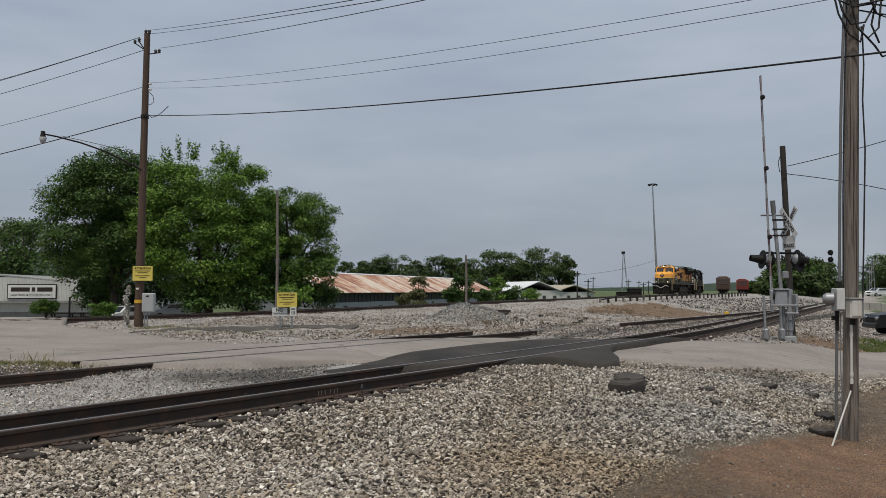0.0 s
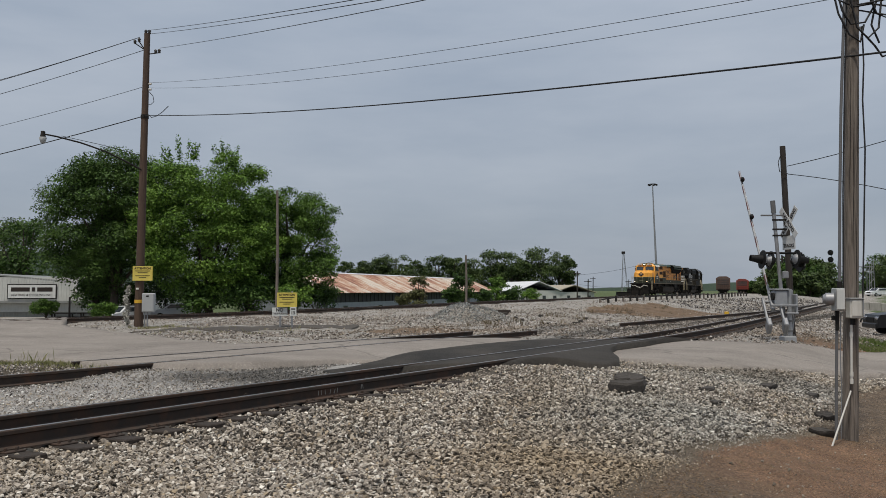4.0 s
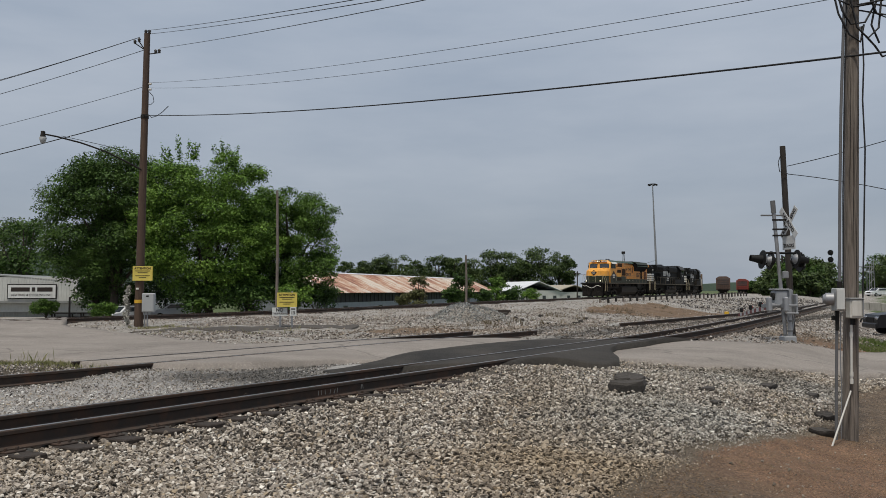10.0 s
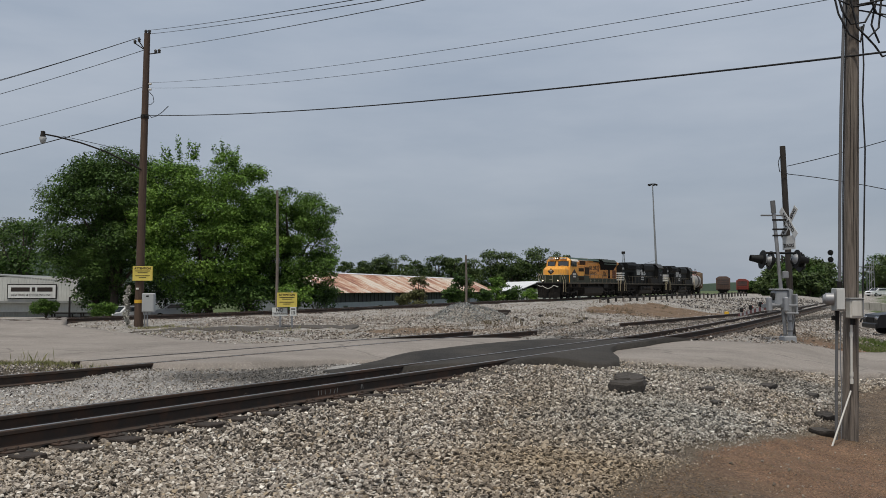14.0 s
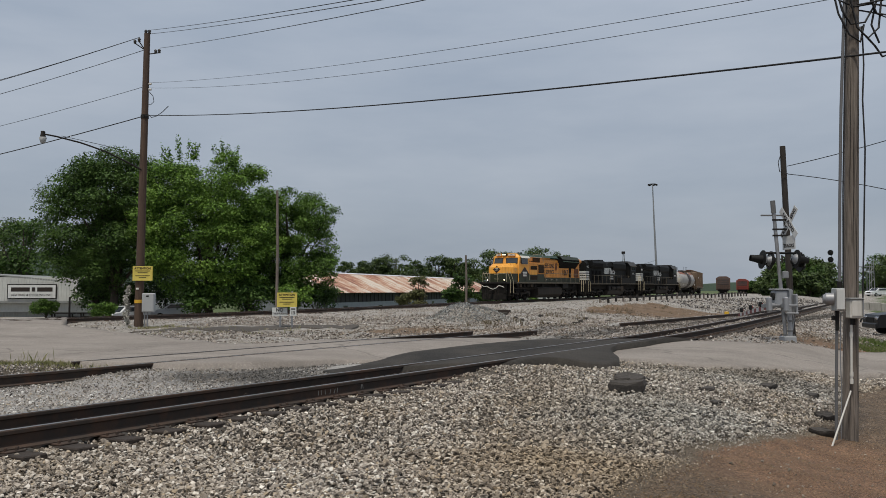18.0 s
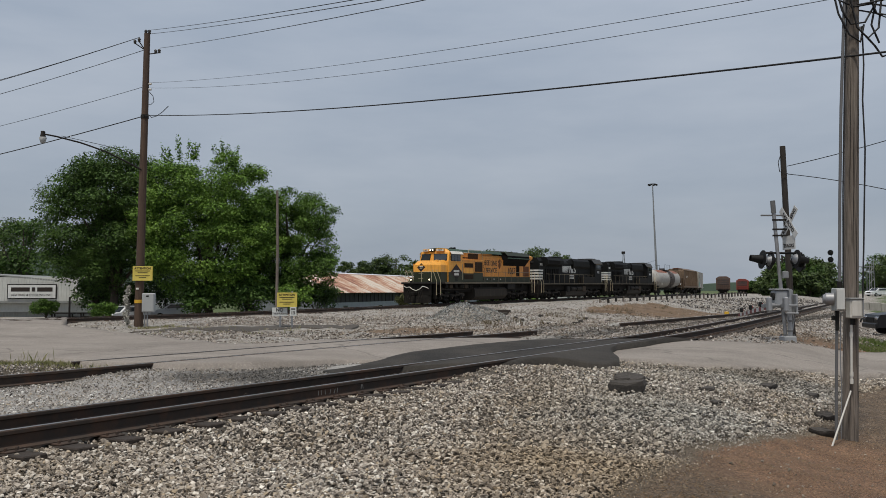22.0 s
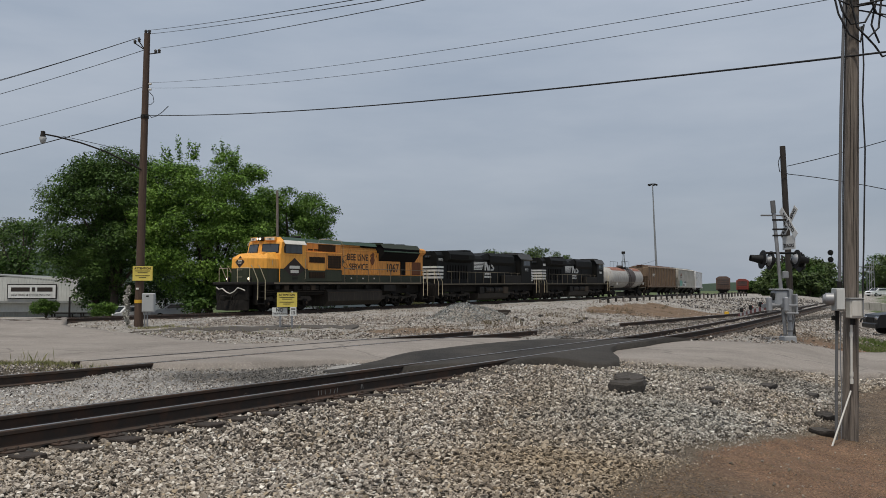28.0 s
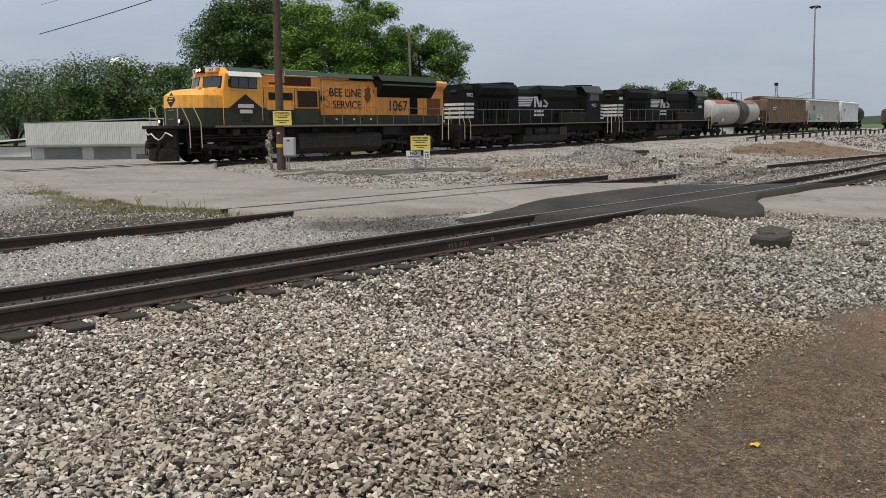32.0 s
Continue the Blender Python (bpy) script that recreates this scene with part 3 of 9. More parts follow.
def dark_zone(x, y):
    """Tyre-blackened gravel beside the crossing, and darker beds between the rails."""
    a = np.exp(-(((x + 3.2) / 2.4) ** 2 + ((y - 14.6) / 1.25) ** 2) * 1.1)
    d1 = np.abs((x + 4.78) * math.cos(0.6) - (y - 8.005) * math.sin(0.6))
    e = (x - B_A[0]) * B_N[0] + (y - B_A[1]) * B_N[1]
    across, along = (x + 4.75) * 0.825 - (y - 13.9) * 0.5646, (x + 4.75) * 0.5646 + (y - 13.9) * 0.825
    streak = np.exp(-(across / 0.75) ** 2) * ramp01(-1.8, 1.4, along) * (0.75 + 0.25 * np.sin(across * 9 + 1.5 * np.sin(along * 1.3)))
    run, side = (x + 3.6) * 0.88 + (y - 15.0) * 0.475, (y - 15.0) * 0.88 - (x + 3.6) * 0.475
    a = np.maximum(a, 1.2 * np.exp(-(run / 2.1) ** 2 - (side / 0.75) ** 2) * (0.8 + 0.2 * np.sin(side * 11 + np.sin(run * 3))))
    return np.clip(np.maximum.reduce([a, streak, (d1 < 0.7) * (y < 60) * 1.0, (np.abs(e - 0.75) < 0.7) * 0.6 * (y > 15.5), 0.8 * np.exp(-(((x - 6.2) / 1.6) ** 2 + ((y - 16.2) / 1.0) ** 2))]), 0, 1)


def blue_zone(x, y):
    """Fresh blue-grey stone."""
    a = np.exp(-(((x - 3.2) / 1.7) ** 2 + ((y - 10.6) / 2.5) ** 2)) + 0.9 * np.exp(-(((x - 1.2) / 1.8) ** 2 + ((y - 41.0) / 2.2) ** 2)) + 0.8 * np.exp(-(((x - 6.0) / 2.5) ** 2 + ((y - 15.0) / 1.2) ** 2))
    return np.clip(a, 0, 1)


def soil_colors(x, y):
    return np.stack([brown_zone(x, y), dark_zone(x, y), blue_zone(x, y), np.ones_like(x)], -1).astype(np.float32)


gx, gy = axis(-2500, -12, 16, 2500, 0.3, 1.09), axis(-400, 1, 54, 3500, 0.3, 1.06)
XX, YY = np.meshgrid(gx, gy)
ZZ = ground_z(XX, YY) - 0.12 * (1 - ramp01(-0.3, 0.25, road_gap(XX, YY)))
ZZ = ZZ - 0.032 * ramp01(1.4, 2.0, (XX + 4.78) * math.cos(0.6) - (YY - 8.005) * math.sin(0.6)) * (1 - ramp01(0.1, 0.5, dirt_mask(XX, YY))) * ramp01(18, 16, YY)
nx, ny = len(gx), len(gy)
ii = np.arange(nx * ny).reshape(ny, nx)
quads = np.stack([ii[:-1, :-1], ii[:-1, 1:], ii[1:, 1:], ii[1:, :-1]], -1).reshape(-1, 4)
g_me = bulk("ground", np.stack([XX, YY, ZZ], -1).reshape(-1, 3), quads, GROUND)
g_me.polygons.foreach_set("use_smooth", [True] * len(quads))
fine = np.clip(ramp01(-0.4, 0.6, (XX - B_A[0]) * -B_N[0] + (YY - B_A[1]) * -B_N[1]) * ramp01(2.0, 3.2, 0.565 * (XX + 4.16) * -1.46 + 0.565 * (YY - 7.58)) * (YY < 18), 0, 1)
mask = g_me.attributes.new("mask", "FLOAT_COLOR", "POINT")
mask.data.foreach_set("color", np.stack([dirt_mask(XX, YY), grass_mask(XX, YY), fine, np.ones_like(XX)], -1).astype(np.float32).ravel())
# First soil channel: darkens the bed under near stones, as gap shade.
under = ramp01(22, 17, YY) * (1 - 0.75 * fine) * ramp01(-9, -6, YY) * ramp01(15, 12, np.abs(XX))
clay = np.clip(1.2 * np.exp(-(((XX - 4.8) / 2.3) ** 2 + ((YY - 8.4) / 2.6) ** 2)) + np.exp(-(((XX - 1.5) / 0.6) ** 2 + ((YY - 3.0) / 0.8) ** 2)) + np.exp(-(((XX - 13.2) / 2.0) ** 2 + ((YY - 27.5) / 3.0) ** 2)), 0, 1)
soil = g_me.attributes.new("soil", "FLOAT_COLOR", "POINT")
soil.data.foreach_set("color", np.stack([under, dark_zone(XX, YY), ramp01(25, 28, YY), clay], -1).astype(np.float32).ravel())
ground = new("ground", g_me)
tagged(ground, "grey crushed limestone ground with brown dirt and grass patches", "ground", kind="structure")


def pair_lines(a, b, k):
    """Two edge lines with k points between each pair of marks."""
    ra, rb = [], []
    for i in range(len(a) - 1):
        for j in range(k):
            t = j / k
            ra.append((a[i][0] + (a[i + 1][0] - a[i][0]) * t, a[i][1] + (a[i + 1][1] - a[i][1]) * t))
            rb.append((b[i][0] + (b[i + 1][0] - b[i][0]) * t, b[i][1] + (b[i + 1][1] - b[i][1]) * t))
    return ra + [a[-1]], rb + [b[-1]]


def ragged(line, amp, seed):
    r = random.Random(seed)
    return [(x + r.uniform(-amp, amp) * 0.15, y + r.uniform(-amp, amp)) for x, y in line]


def road_z(x, y):
    """Road surface: rises to the rail heads at both tracks."""
    e = (x - B_A[0]) * B_N[0] + (y - B_A[1]) * B_N[1] - 0.75
    d = abs((x + 4.78) * math.cos(0.6) - (y - 8.005) * math.sin(0.6))
    z = float(ground_z(x, y)) + 0.06 + 0.015 * math.sin(x * 0.8)
    far_d = abs((x - T_A[0]) * T_N[0] + (y - T_A[1]) * T_N[1])
    for q, top in ((abs(e), 0.150), (d, 0.10), (far_d, 0.11)):
        w = float(ramp01(3.4, 1.3, q)) if q < 3.4 else 0.0
        z = z * (1 - w) + top * w
    return z


TAR_N = [(-1.9, 14.9), (-1.6, 15.0), (-1.3, 15.1), (-0.7, 15.2), (0.2, 15.3), (0.9, 15.3), (1.35, 15.25), (2.0, 15.9), (2.4, 15.75), (2.6, 15.55), (2.9, 15.35), (3.15, 15.35), (3.45, 15.75), (3.64, 16.6), (3.70, 17.6), (3.85, 18.4), (4.2, 19.4), (5.2, 20.7), (6.0, 22.0), (7.3, 23.5)]
TAR_F = [(-2.3, 15.5), (-2.35, 16.1), (-2.2, 16.6), (-1.61, 17.12), (-0.46, 19.2), (0.68, 21.0), (1.32, 21.9), (1.6, 22.3), (1.9, 22.6), (2.4, 23.1), (2.7, 23.3), (3.0, 23.4), (3.4, 23.4), (3.6, 23.5), (3.8, 23.5), (4.0, 23.6), (4.4, 23.7), (5.3, 23.8), (6.3, 23.9), (7.6, 23.9)]
TAR_EDGE = TAR_N + TAR_F[::-1]


def on_tar(x, y):
    """Whether places lie inside the asphalt patch."""
    x, y = np.asarray(x, float), np.asarray(y, float)
    inside = np.zeros(x.shape, bool)
    for (ax, ay), (bx, by) in zip(TAR_EDGE, TAR_EDGE[1:] + TAR_EDGE[:1]):
        if ay != by:
            inside ^= ((ay > y) != (by > y)) & (x < (bx - ax) * (y - ay) / (by - ay) + ax)
    return inside



ta, tb = pair_lines(TAR_N, TAR_F, 5)


def road_bed(x, y):
    """The road's surface, cut down under the asphalt patch."""
    inner = all(bool(on_tar(np.array(x + a), np.array(y + b))) for a, b in ((0.3, 0), (-0.3, 0), (0, 0.3), (0, -0.3)))
    return road_z(x, y) - (0.14 if inner else 0.0)


def tar_z(x, y):
    d = (x + 4.78) * math.cos(0.6) - (y - 8.005) * math.sin(0.6)
    w = float(ramp01(2.8, 1.1, abs(d))) * float(ramp01(14.9, 15.8, y)) * float(ramp01(23.8, 22.4, y)) if abs(d) < 2.8 else 0.0
    z = 0.118 + 0.03 * math.exp(-((x - 2.9) / 0.9) ** 2 - ((y - 16.4) / 0.9) ** 2) - 0.17 * float(ramp01(-0.6, -2.2, x))
    return z * (1 - w) + (0.180 + 0.06 * max(-1, min(1, d / 0.75)) * 0.75) * w + 0.006 * math.sin(x * 1.7) * math.sin(y * 1.3)


ra, rb = pair_lines(ROAD_NEAR, ROAD_FAR, 6)
solid("road", Geo().strip(ragged(ra, 0.05, 4), ragged(rb, 0.07, 5), 20, road_bed, skirt=0.3), ROAD, pose(0, 0, 0), "worn pale grey concrete road over the crossing", "road", kind="structure")
solid("asphalt_patch", Geo().strip(ragged(ta, 0.03, 6), ragged(tb, 0.05, 7), 24, tar_z, skirt=0.16), TAR, pose(0, 0, 0), "fresh black asphalt patch around the rails of the crossing", "pavement", kind="structure")
pa = [(-12.2, 31.2), (-9.5, 32.0), (-7.0, 32.8), (-5.0, 33.6), (-3.9, 34.2)]
pb = [(-11.6, 32.4), (-9.2, 35.0), (-7.0, 36.6), (-5.2, 37.0), (-3.7, 35.6)]
pa, pb = pair_lines(pa, pb, 5)
solid("asphalt_apron", Geo().strip(ragged(pa, 0.12, 8), ragged(pb, 0.12, 9), 8, lambda x, y: float(ground_z(x, y)) + 0.05, skirt=0.15), OLD_TAR, pose(0, 0, 0), "old dark asphalt strip on the gravel", "pavement", kind="structure")

# ---- tracks ----
RAIL_PROF = [(-0.07, 0.0), (0.07, 0.0), (0.07, 0.012), (0.018, 0.03), (0.01, 0.04), (0.01, 0.115), (0.036, 0.13), (0.036, 0.158), (0.026, 0.168), (-0.026, 0.168), (-0.036, 0.158), (-0.036, 0.13), (-0.01, 0.115), (-0.01, 0.04), (-0.018, 0.03), (-0.07, 0.012)]
RAIL_PROF = [(x * 1.05, z * 1.12) for x, z in RAIL_PROF]


def rail_mesh(name, pts):
    """A rail swept along points x, y, z of its foot; the running top shines."""
    n = len(RAIL_PROF)
    vs, fs, mats = [], [], []
    for i, p in enumerate(pts):
        a, b = Vector(pts[max(i - 1, 0)]), Vector(pts[min(i + 1, len(pts) - 1)])
        d = (b - a).normalized()
        side = Vector((d.y, -d.x, 0)).normalized()
        vs += [Vector(p) + side * x + Vector((0, 0, z)) for x, z in RAIL_PROF]
    for i in range(len(pts) - 1):
        for k in range(n):
            fs.append((i * n + k, i * n + (k + 1) % n, (i + 1) * n + (k + 1) % n, (i + 1) * n + k))
            mats.append(1 if k in (8, 9) else 0)
    fs.append(tuple(range(n))[::-1])
    fs.append(tuple(range((len(pts) - 1) * n, len(pts) * n)))
    mats += [0, 0]
    g = Geo().add(vs, fs)
    me = g.mesh(name)
    me.materials.append(RAIL_SIDE)
    me.materials.append(RAIL_TOP)
    me.polygons.foreach_set("material_index", mats)
    return me


TIE = Geo().box(-1.27, 1.27, -0.115, 0.115, -0.17, 0.0, bev=0.012).mesh("tie")
PLATE_G = Geo().box(-0.18, 0.18, -0.095, 0.095, 0.0, 0.018, bev=0.005)
for sx, sy in ((-0.105, -0.05), (0.105, 0.05), (0.105, -0.06), (-0.15, 0.05), (0.15, 0.02)):
    PLATE_G.box(sx - 0.013, sx + 0.013, sy - 0.013, sy + 0.013, 0.01, 0.05, bev=0.004)
PLATE_ME = PLATE_G.mesh("tie_plate")
for me, mt in ((TIE, TIE_WOOD), (PLATE_ME, PLATE)):
    me.materials.append(mt)


TIE_PLACES = {}


def track(label, centre, spans, level, cant=0.0, far_spans=None, gauge=1.505, tie_from=0.0, tie_to=0.0, step=0.5, lift=0.0, wobble=0.03):
    """A railway track: two rails on plated wooden ties. centre(s) gives x, y, heading; spans are the stretches of rail."""
    top = thing("railway_track", pose(0, 0, 0), label, "railway track", kind="structure")
    for side in (1, -1):
        for a, b, k in (spans if side > 0 or not far_spans else far_spans):
            n = max(2, int((b - a) / k))
            pts = []
            for i in range(n + 1):
                s = a + (b - a) * i / n
                x, y, h = centre(s)
                pts.append((x + math.cos(h) * side * gauge / 2, y - math.sin(h) * side * gauge / 2, level(s) + side * cant / 2))
            part("rail", rail_mesh("rail", pts), None, top)
    r = random.Random(len(label))
    s = tie_from
    while s < tie_to:
        TIE_PLACES.setdefault(label, []).append(s)
        x, y, h = centre(s)
        roll = math.degrees(math.asin(cant / gauge))
        m = pose(x, y, level(s) - 0.019 + lift, 0, -roll, -math.degrees(h) + r.uniform(-1.5, 1.5)) @ pose(r.uniform(-0.06, 0.06), 0, 0)
        tie = part("tie", TIE, TIE_WOOD, top, at=m)
        for side in (1, -1):
            part("tie_plate", PLATE_ME, PLATE, tie, at=pose(side * gauge / 2 - (m.translation.x - x) * 0, 0, 0.0005))
        s += step + r.uniform(-wobble, wobble)
    return top


NEAR_RAIL = np.array((-4.16, 7.58))


def near_line(s):
    """Centre of the near main track; it bends gently to the left beyond the road."""
    h0 = 0.600
    c = NEAR_RAIL + np.array((math.sin(h0), math.cos(h0))) * min(s, 14.0) + np.array((-math.cos(h0), math.sin(h0))) * 0.7525
    h = h0
    if s > 14.0:
        r = 190.0
        k = min(s - 14.0, 17.0) / r
        q = c - np.array((math.cos(h0), -math.sin(h0))) * r
        h = h0 - k
        c = q + np.array((math.cos(h), -math.sin(h))) * r
        if s > 31.0:
            c = c + np.array((math.sin(h), math.cos(h))) * (s - 31.0)
    return float(c[0]), float(c[1]), h


def near_level(s):
    return 0.0


def second_line(s):
    p = B_A + np.array((math.sin(B_TH), math.cos(B_TH))) * s - np.array((math.cos(B_TH), -math.sin(B_TH))) * 0.7525
    return float(p[0]), float(p[1]), B_TH


track("rusty near railway track with worn steel rails on dark wooden ties", near_line, [(-14, 130, 0.8)], near_level, 0.09, tie_from=-8.0, tie_to=70, lift=-0.0)
track("second rusty railway track half buried in gravel", second_line, [(-25, 18.3, 1.0), (25.6, 62, 1.0)], lambda s: -0.03, 0.0, far_spans=[(2.2, 16.5, 1.0)])


def main_line(s):
    x, y, z, h = train_line(s)
    return x, y, h


track("raised yard lead railway track on pale ballast", main_line, [(-60, 230, 2.0)], lambda s: float(rail_level(s)) - 0.188, 0.0, tie_from=-14, tie_to=50, step=0.55, lift=-0.005)


near_track = bpy.data.objects["railway_track"]
mark_rng = random.Random(12)
for s in (4.30, 4.37, 4.45, 4.52, 4.60, 4.68, 5.20, 5.27):
    x, y, h = near_line(s)
    m = pose(x + math.cos(h) * 0.7525, y - math.sin(h) * 0.7525, near_level(s) + 0.045, 0, 0, -math.degrees(h))
    part("chalk_mark", Geo().box(0.0125, 0.0145, -0.006, 0.006, 0.055, 0.12, m=pose(0, 0, 0, mark_rng.uniform(-22, 22))), CHALK, near_track, "pale chalk stroke", m)


# flangeways: flat dark strips beside the rails that paint in the slots' shade where the road crosses
def flangeway(centre, a, b, side, gauge, zfun, parent_label):
    g = Geo()
    l, r = [], []
    k = 0
    while a + k * 0.4 <= b:
        x, y, h = centre(a + k * 0.4)
        n = (math.cos(h), -math.sin(h))
        for w, out in ((side * (gauge / 2 - 0.045), l), (side * (gauge / 2 - 0.115), r)):
            out.append((x + n[0] * w, y + n[1] * w))
        k += 1
    g.strip(l, r, 1, zfun, 0.006)
    return solid("flangeway", g, FLANGE, pose(0, 0, 0), parent_label, "groove", kind="structure")


FLANGE = painted("flangeway_shade", (0.03, 0.027, 0.025), 0.95, amount=0.2)
for sd in (1, -1):
    flangeway(near_line, 9.5, 21.0, sd, 1.505, tar_z, "dark strip painted as the shaded groove beside a rail in the asphalt")
    flangeway(second_line, 2.6, 14.0, sd, 1.505, road_z, "dark strip painted as the shaded groove beside a rail in the road")

# ---- scattered stones ----
def shard_kinds(count, points, seed):
    """Angular broken-stone shapes: hulls of a few points, with square faces left out."""
    r = np.random.default_rng(seed)
    out = []
    while len(out) < count:
        v = r.normal(size=(points, 3))
        v /= np.linalg.norm(v, axis=1, keepdims=True)
        v *= r.uniform(0.8, 1.2, (points, 1))
        bm = bmesh.new()
        for p in v:
            bm.verts.new(p)
        bmesh.ops.convex_hull(bm, input=bm.verts)
        bmesh.ops.triangulate(bm, faces=bm.faces)
        bm.verts.index_update()
        fs = np.array([[q.index for q in f.verts] for f in bm.faces])
        bm.free()
        out.append((v, fs))
    return out


SHARDS = shard_kinds(16, 8, 3)
CHIPS = shard_kinds(10, 6, 4)
GRIT = shard_kinds(10, 5, 6)
CHIPS7 = shard_kinds(14, 7, 8)


def stones(name, material, xy, z, size, rng, kinds):
    """Many broken stones in one mesh."""
    pick = rng.integers(0, len(kinds), len(xy))
    cos, fss, col, base_n = [], [], [], 0
    for j, (base, faces) in enumerate(kinds):
        on = pick == j
        n, k = int(on.sum()), len(base)
        v = np.repeat(base[None], n, 0)
        sc = size[on][:, None] * np.stack([rng.uniform(0.8, 1.3, n), rng.uniform(0.7, 1.05, n), rng.uniform(0.6, 0.95, n)], -1) * 0.54
        v = v * sc[:, None, :]
        a, t = rng.uniform(0, 2 * np.pi, n), rng.normal(0, 0.38, n)
        ca, sa, ct, st = np.cos(a), np.sin(a), np.cos(t), np.sin(t)
        x, y, q = v[..., 0], v[..., 1], v[..., 2]
        y, q = y * ct[:, None] - q * st[:, None], y * st[:, None] + q * ct[:, None]
        x, y = x * ca[:, None] - y * sa[:, None], x * sa[:, None] + y * ca[:, None]
        cos.append(np.stack([x + xy[on, :1], y + xy[on, 1:], q + z[on][:, None]], -1).reshape(-1, 3))
        col.append(np.repeat(soil_colors(xy[on, 0], xy[on, 1]), k, 0))
        fss.append((faces[None] + (np.arange(n) * k)[:, None, None]).reshape(-1, 3) + base_n)
        base_n += n * k
    me = bulk(name, np.concatenate(cos), np.concatenate(fss), material)
    soil = me.attributes.new("soil", "FLOAT_COLOR", "POINT")
    soil.data.foreach_set("color", np.concatenate(col).ravel())
    return new(name, me)


def near_side(x, y):
    """Distance from the near track's centre line, positive towards the camera."""
    return (x - NEAR_RAIL[0] + 0.62) * math.cos(0.6) - (y - NEAR_RAIL[1] - 0.425) * math.sin(0.6)


rng = np.random.default_rng(7)


def scatter(n, x0, x1, y0, y1, keep):
    xy = np.stack([rng.uniform(x0, x1, n), rng.uniform(y0, y1, n)], -1)
    return xy[keep(xy[:, 0], xy[:, 1]) > rng.uniform(0, 1, n)]


NEAR_TIES = np.array(next(v for k, v in TIE_PLACES.items() if "near" in k))


def off_tie(x, y):
    """1 between the near track's ties, little on top of them."""
    s = (np.asarray(x, float) - NEAR_RAIL[0]) * math.sin(0.6) + (np.asarray(y, float) - NEAR_RAIL[1]) * math.cos(0.6)
    k = np.clip(np.searchsorted(NEAR_TIES, s), 1, len(NEAR_TIES) - 1)
    gap = np.minimum(np.abs(s - NEAR_TIES[k - 1]), np.abs(s - NEAR_TIES[k]))
    return np.where(gap > 0.15, 1.0, 0.04)


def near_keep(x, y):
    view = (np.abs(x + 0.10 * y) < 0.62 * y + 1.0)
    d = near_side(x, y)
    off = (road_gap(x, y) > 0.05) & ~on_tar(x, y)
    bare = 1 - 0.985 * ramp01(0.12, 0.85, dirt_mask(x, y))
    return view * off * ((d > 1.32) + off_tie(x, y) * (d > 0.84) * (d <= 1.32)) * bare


def stone_field(name, n, box, keep, lo, hi, material, label, kinds=None, sink=0.15, high=0.55):
    xy = scatter(n, *box, keep)
    size = lo + (hi - lo) * rng.beta(1.6, 3.0, len(xy))
    size = size * (1 - 0.5 * np.clip(dirt_mask(xy[:, 0], xy[:, 1]) * 3, 0, 1) * (xy[:, 1] < 14) * (hi > 0.035))
    z = ground_z(xy[:, 0], xy[:, 1]) + size * rng.uniform(-sink, high, len(xy))
    return tagged(stones(name, material, xy, z, size, rng, kinds or SHARDS), label, "gravel", kind="stuff")


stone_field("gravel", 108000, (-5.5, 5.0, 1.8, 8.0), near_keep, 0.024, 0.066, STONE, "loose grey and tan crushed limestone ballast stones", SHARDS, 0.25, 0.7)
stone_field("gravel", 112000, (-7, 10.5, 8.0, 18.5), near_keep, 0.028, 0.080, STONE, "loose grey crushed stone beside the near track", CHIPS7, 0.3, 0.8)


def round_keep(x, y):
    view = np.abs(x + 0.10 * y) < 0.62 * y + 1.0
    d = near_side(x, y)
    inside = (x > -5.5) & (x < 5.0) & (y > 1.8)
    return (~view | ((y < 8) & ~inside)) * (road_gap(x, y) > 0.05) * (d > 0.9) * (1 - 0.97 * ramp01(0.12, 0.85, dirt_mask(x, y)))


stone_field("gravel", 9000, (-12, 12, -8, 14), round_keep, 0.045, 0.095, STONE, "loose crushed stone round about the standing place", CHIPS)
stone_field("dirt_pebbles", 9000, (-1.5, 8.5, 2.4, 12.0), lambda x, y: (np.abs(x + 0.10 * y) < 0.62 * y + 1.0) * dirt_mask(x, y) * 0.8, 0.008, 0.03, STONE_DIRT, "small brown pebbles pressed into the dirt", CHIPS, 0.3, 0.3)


def between_keep(x, y):
    d = near_side(x, y)
    e = (x - B_A[0]) * B_N[0] + (y - B_A[1]) * B_N[1]
    return (np.abs(x + 0.10 * y) < 0.84 * y) * (road_gap(x, y) > 0.05) * (d < -0.88) * (e < 0.1) * ~on_tar(x, y) * (1 - 0.7 * dirt_mask(x, y))


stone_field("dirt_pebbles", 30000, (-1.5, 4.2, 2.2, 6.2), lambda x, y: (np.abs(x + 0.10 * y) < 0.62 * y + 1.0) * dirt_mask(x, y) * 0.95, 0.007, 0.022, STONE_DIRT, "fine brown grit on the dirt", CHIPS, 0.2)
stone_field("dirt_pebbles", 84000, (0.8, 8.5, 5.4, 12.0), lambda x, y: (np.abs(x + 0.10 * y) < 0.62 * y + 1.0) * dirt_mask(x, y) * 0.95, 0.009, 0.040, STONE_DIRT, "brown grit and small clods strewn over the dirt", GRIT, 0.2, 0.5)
stone_field("scattered_stones", 420, (1.5, 9.0, 4.5, 13.5), lambda x, y: dirt_mask(x, y) * 0.8, 0.05, 0.13, STONE, "pale stray stones lying on the dirt", CHIPS7, 0.0, 0.35)
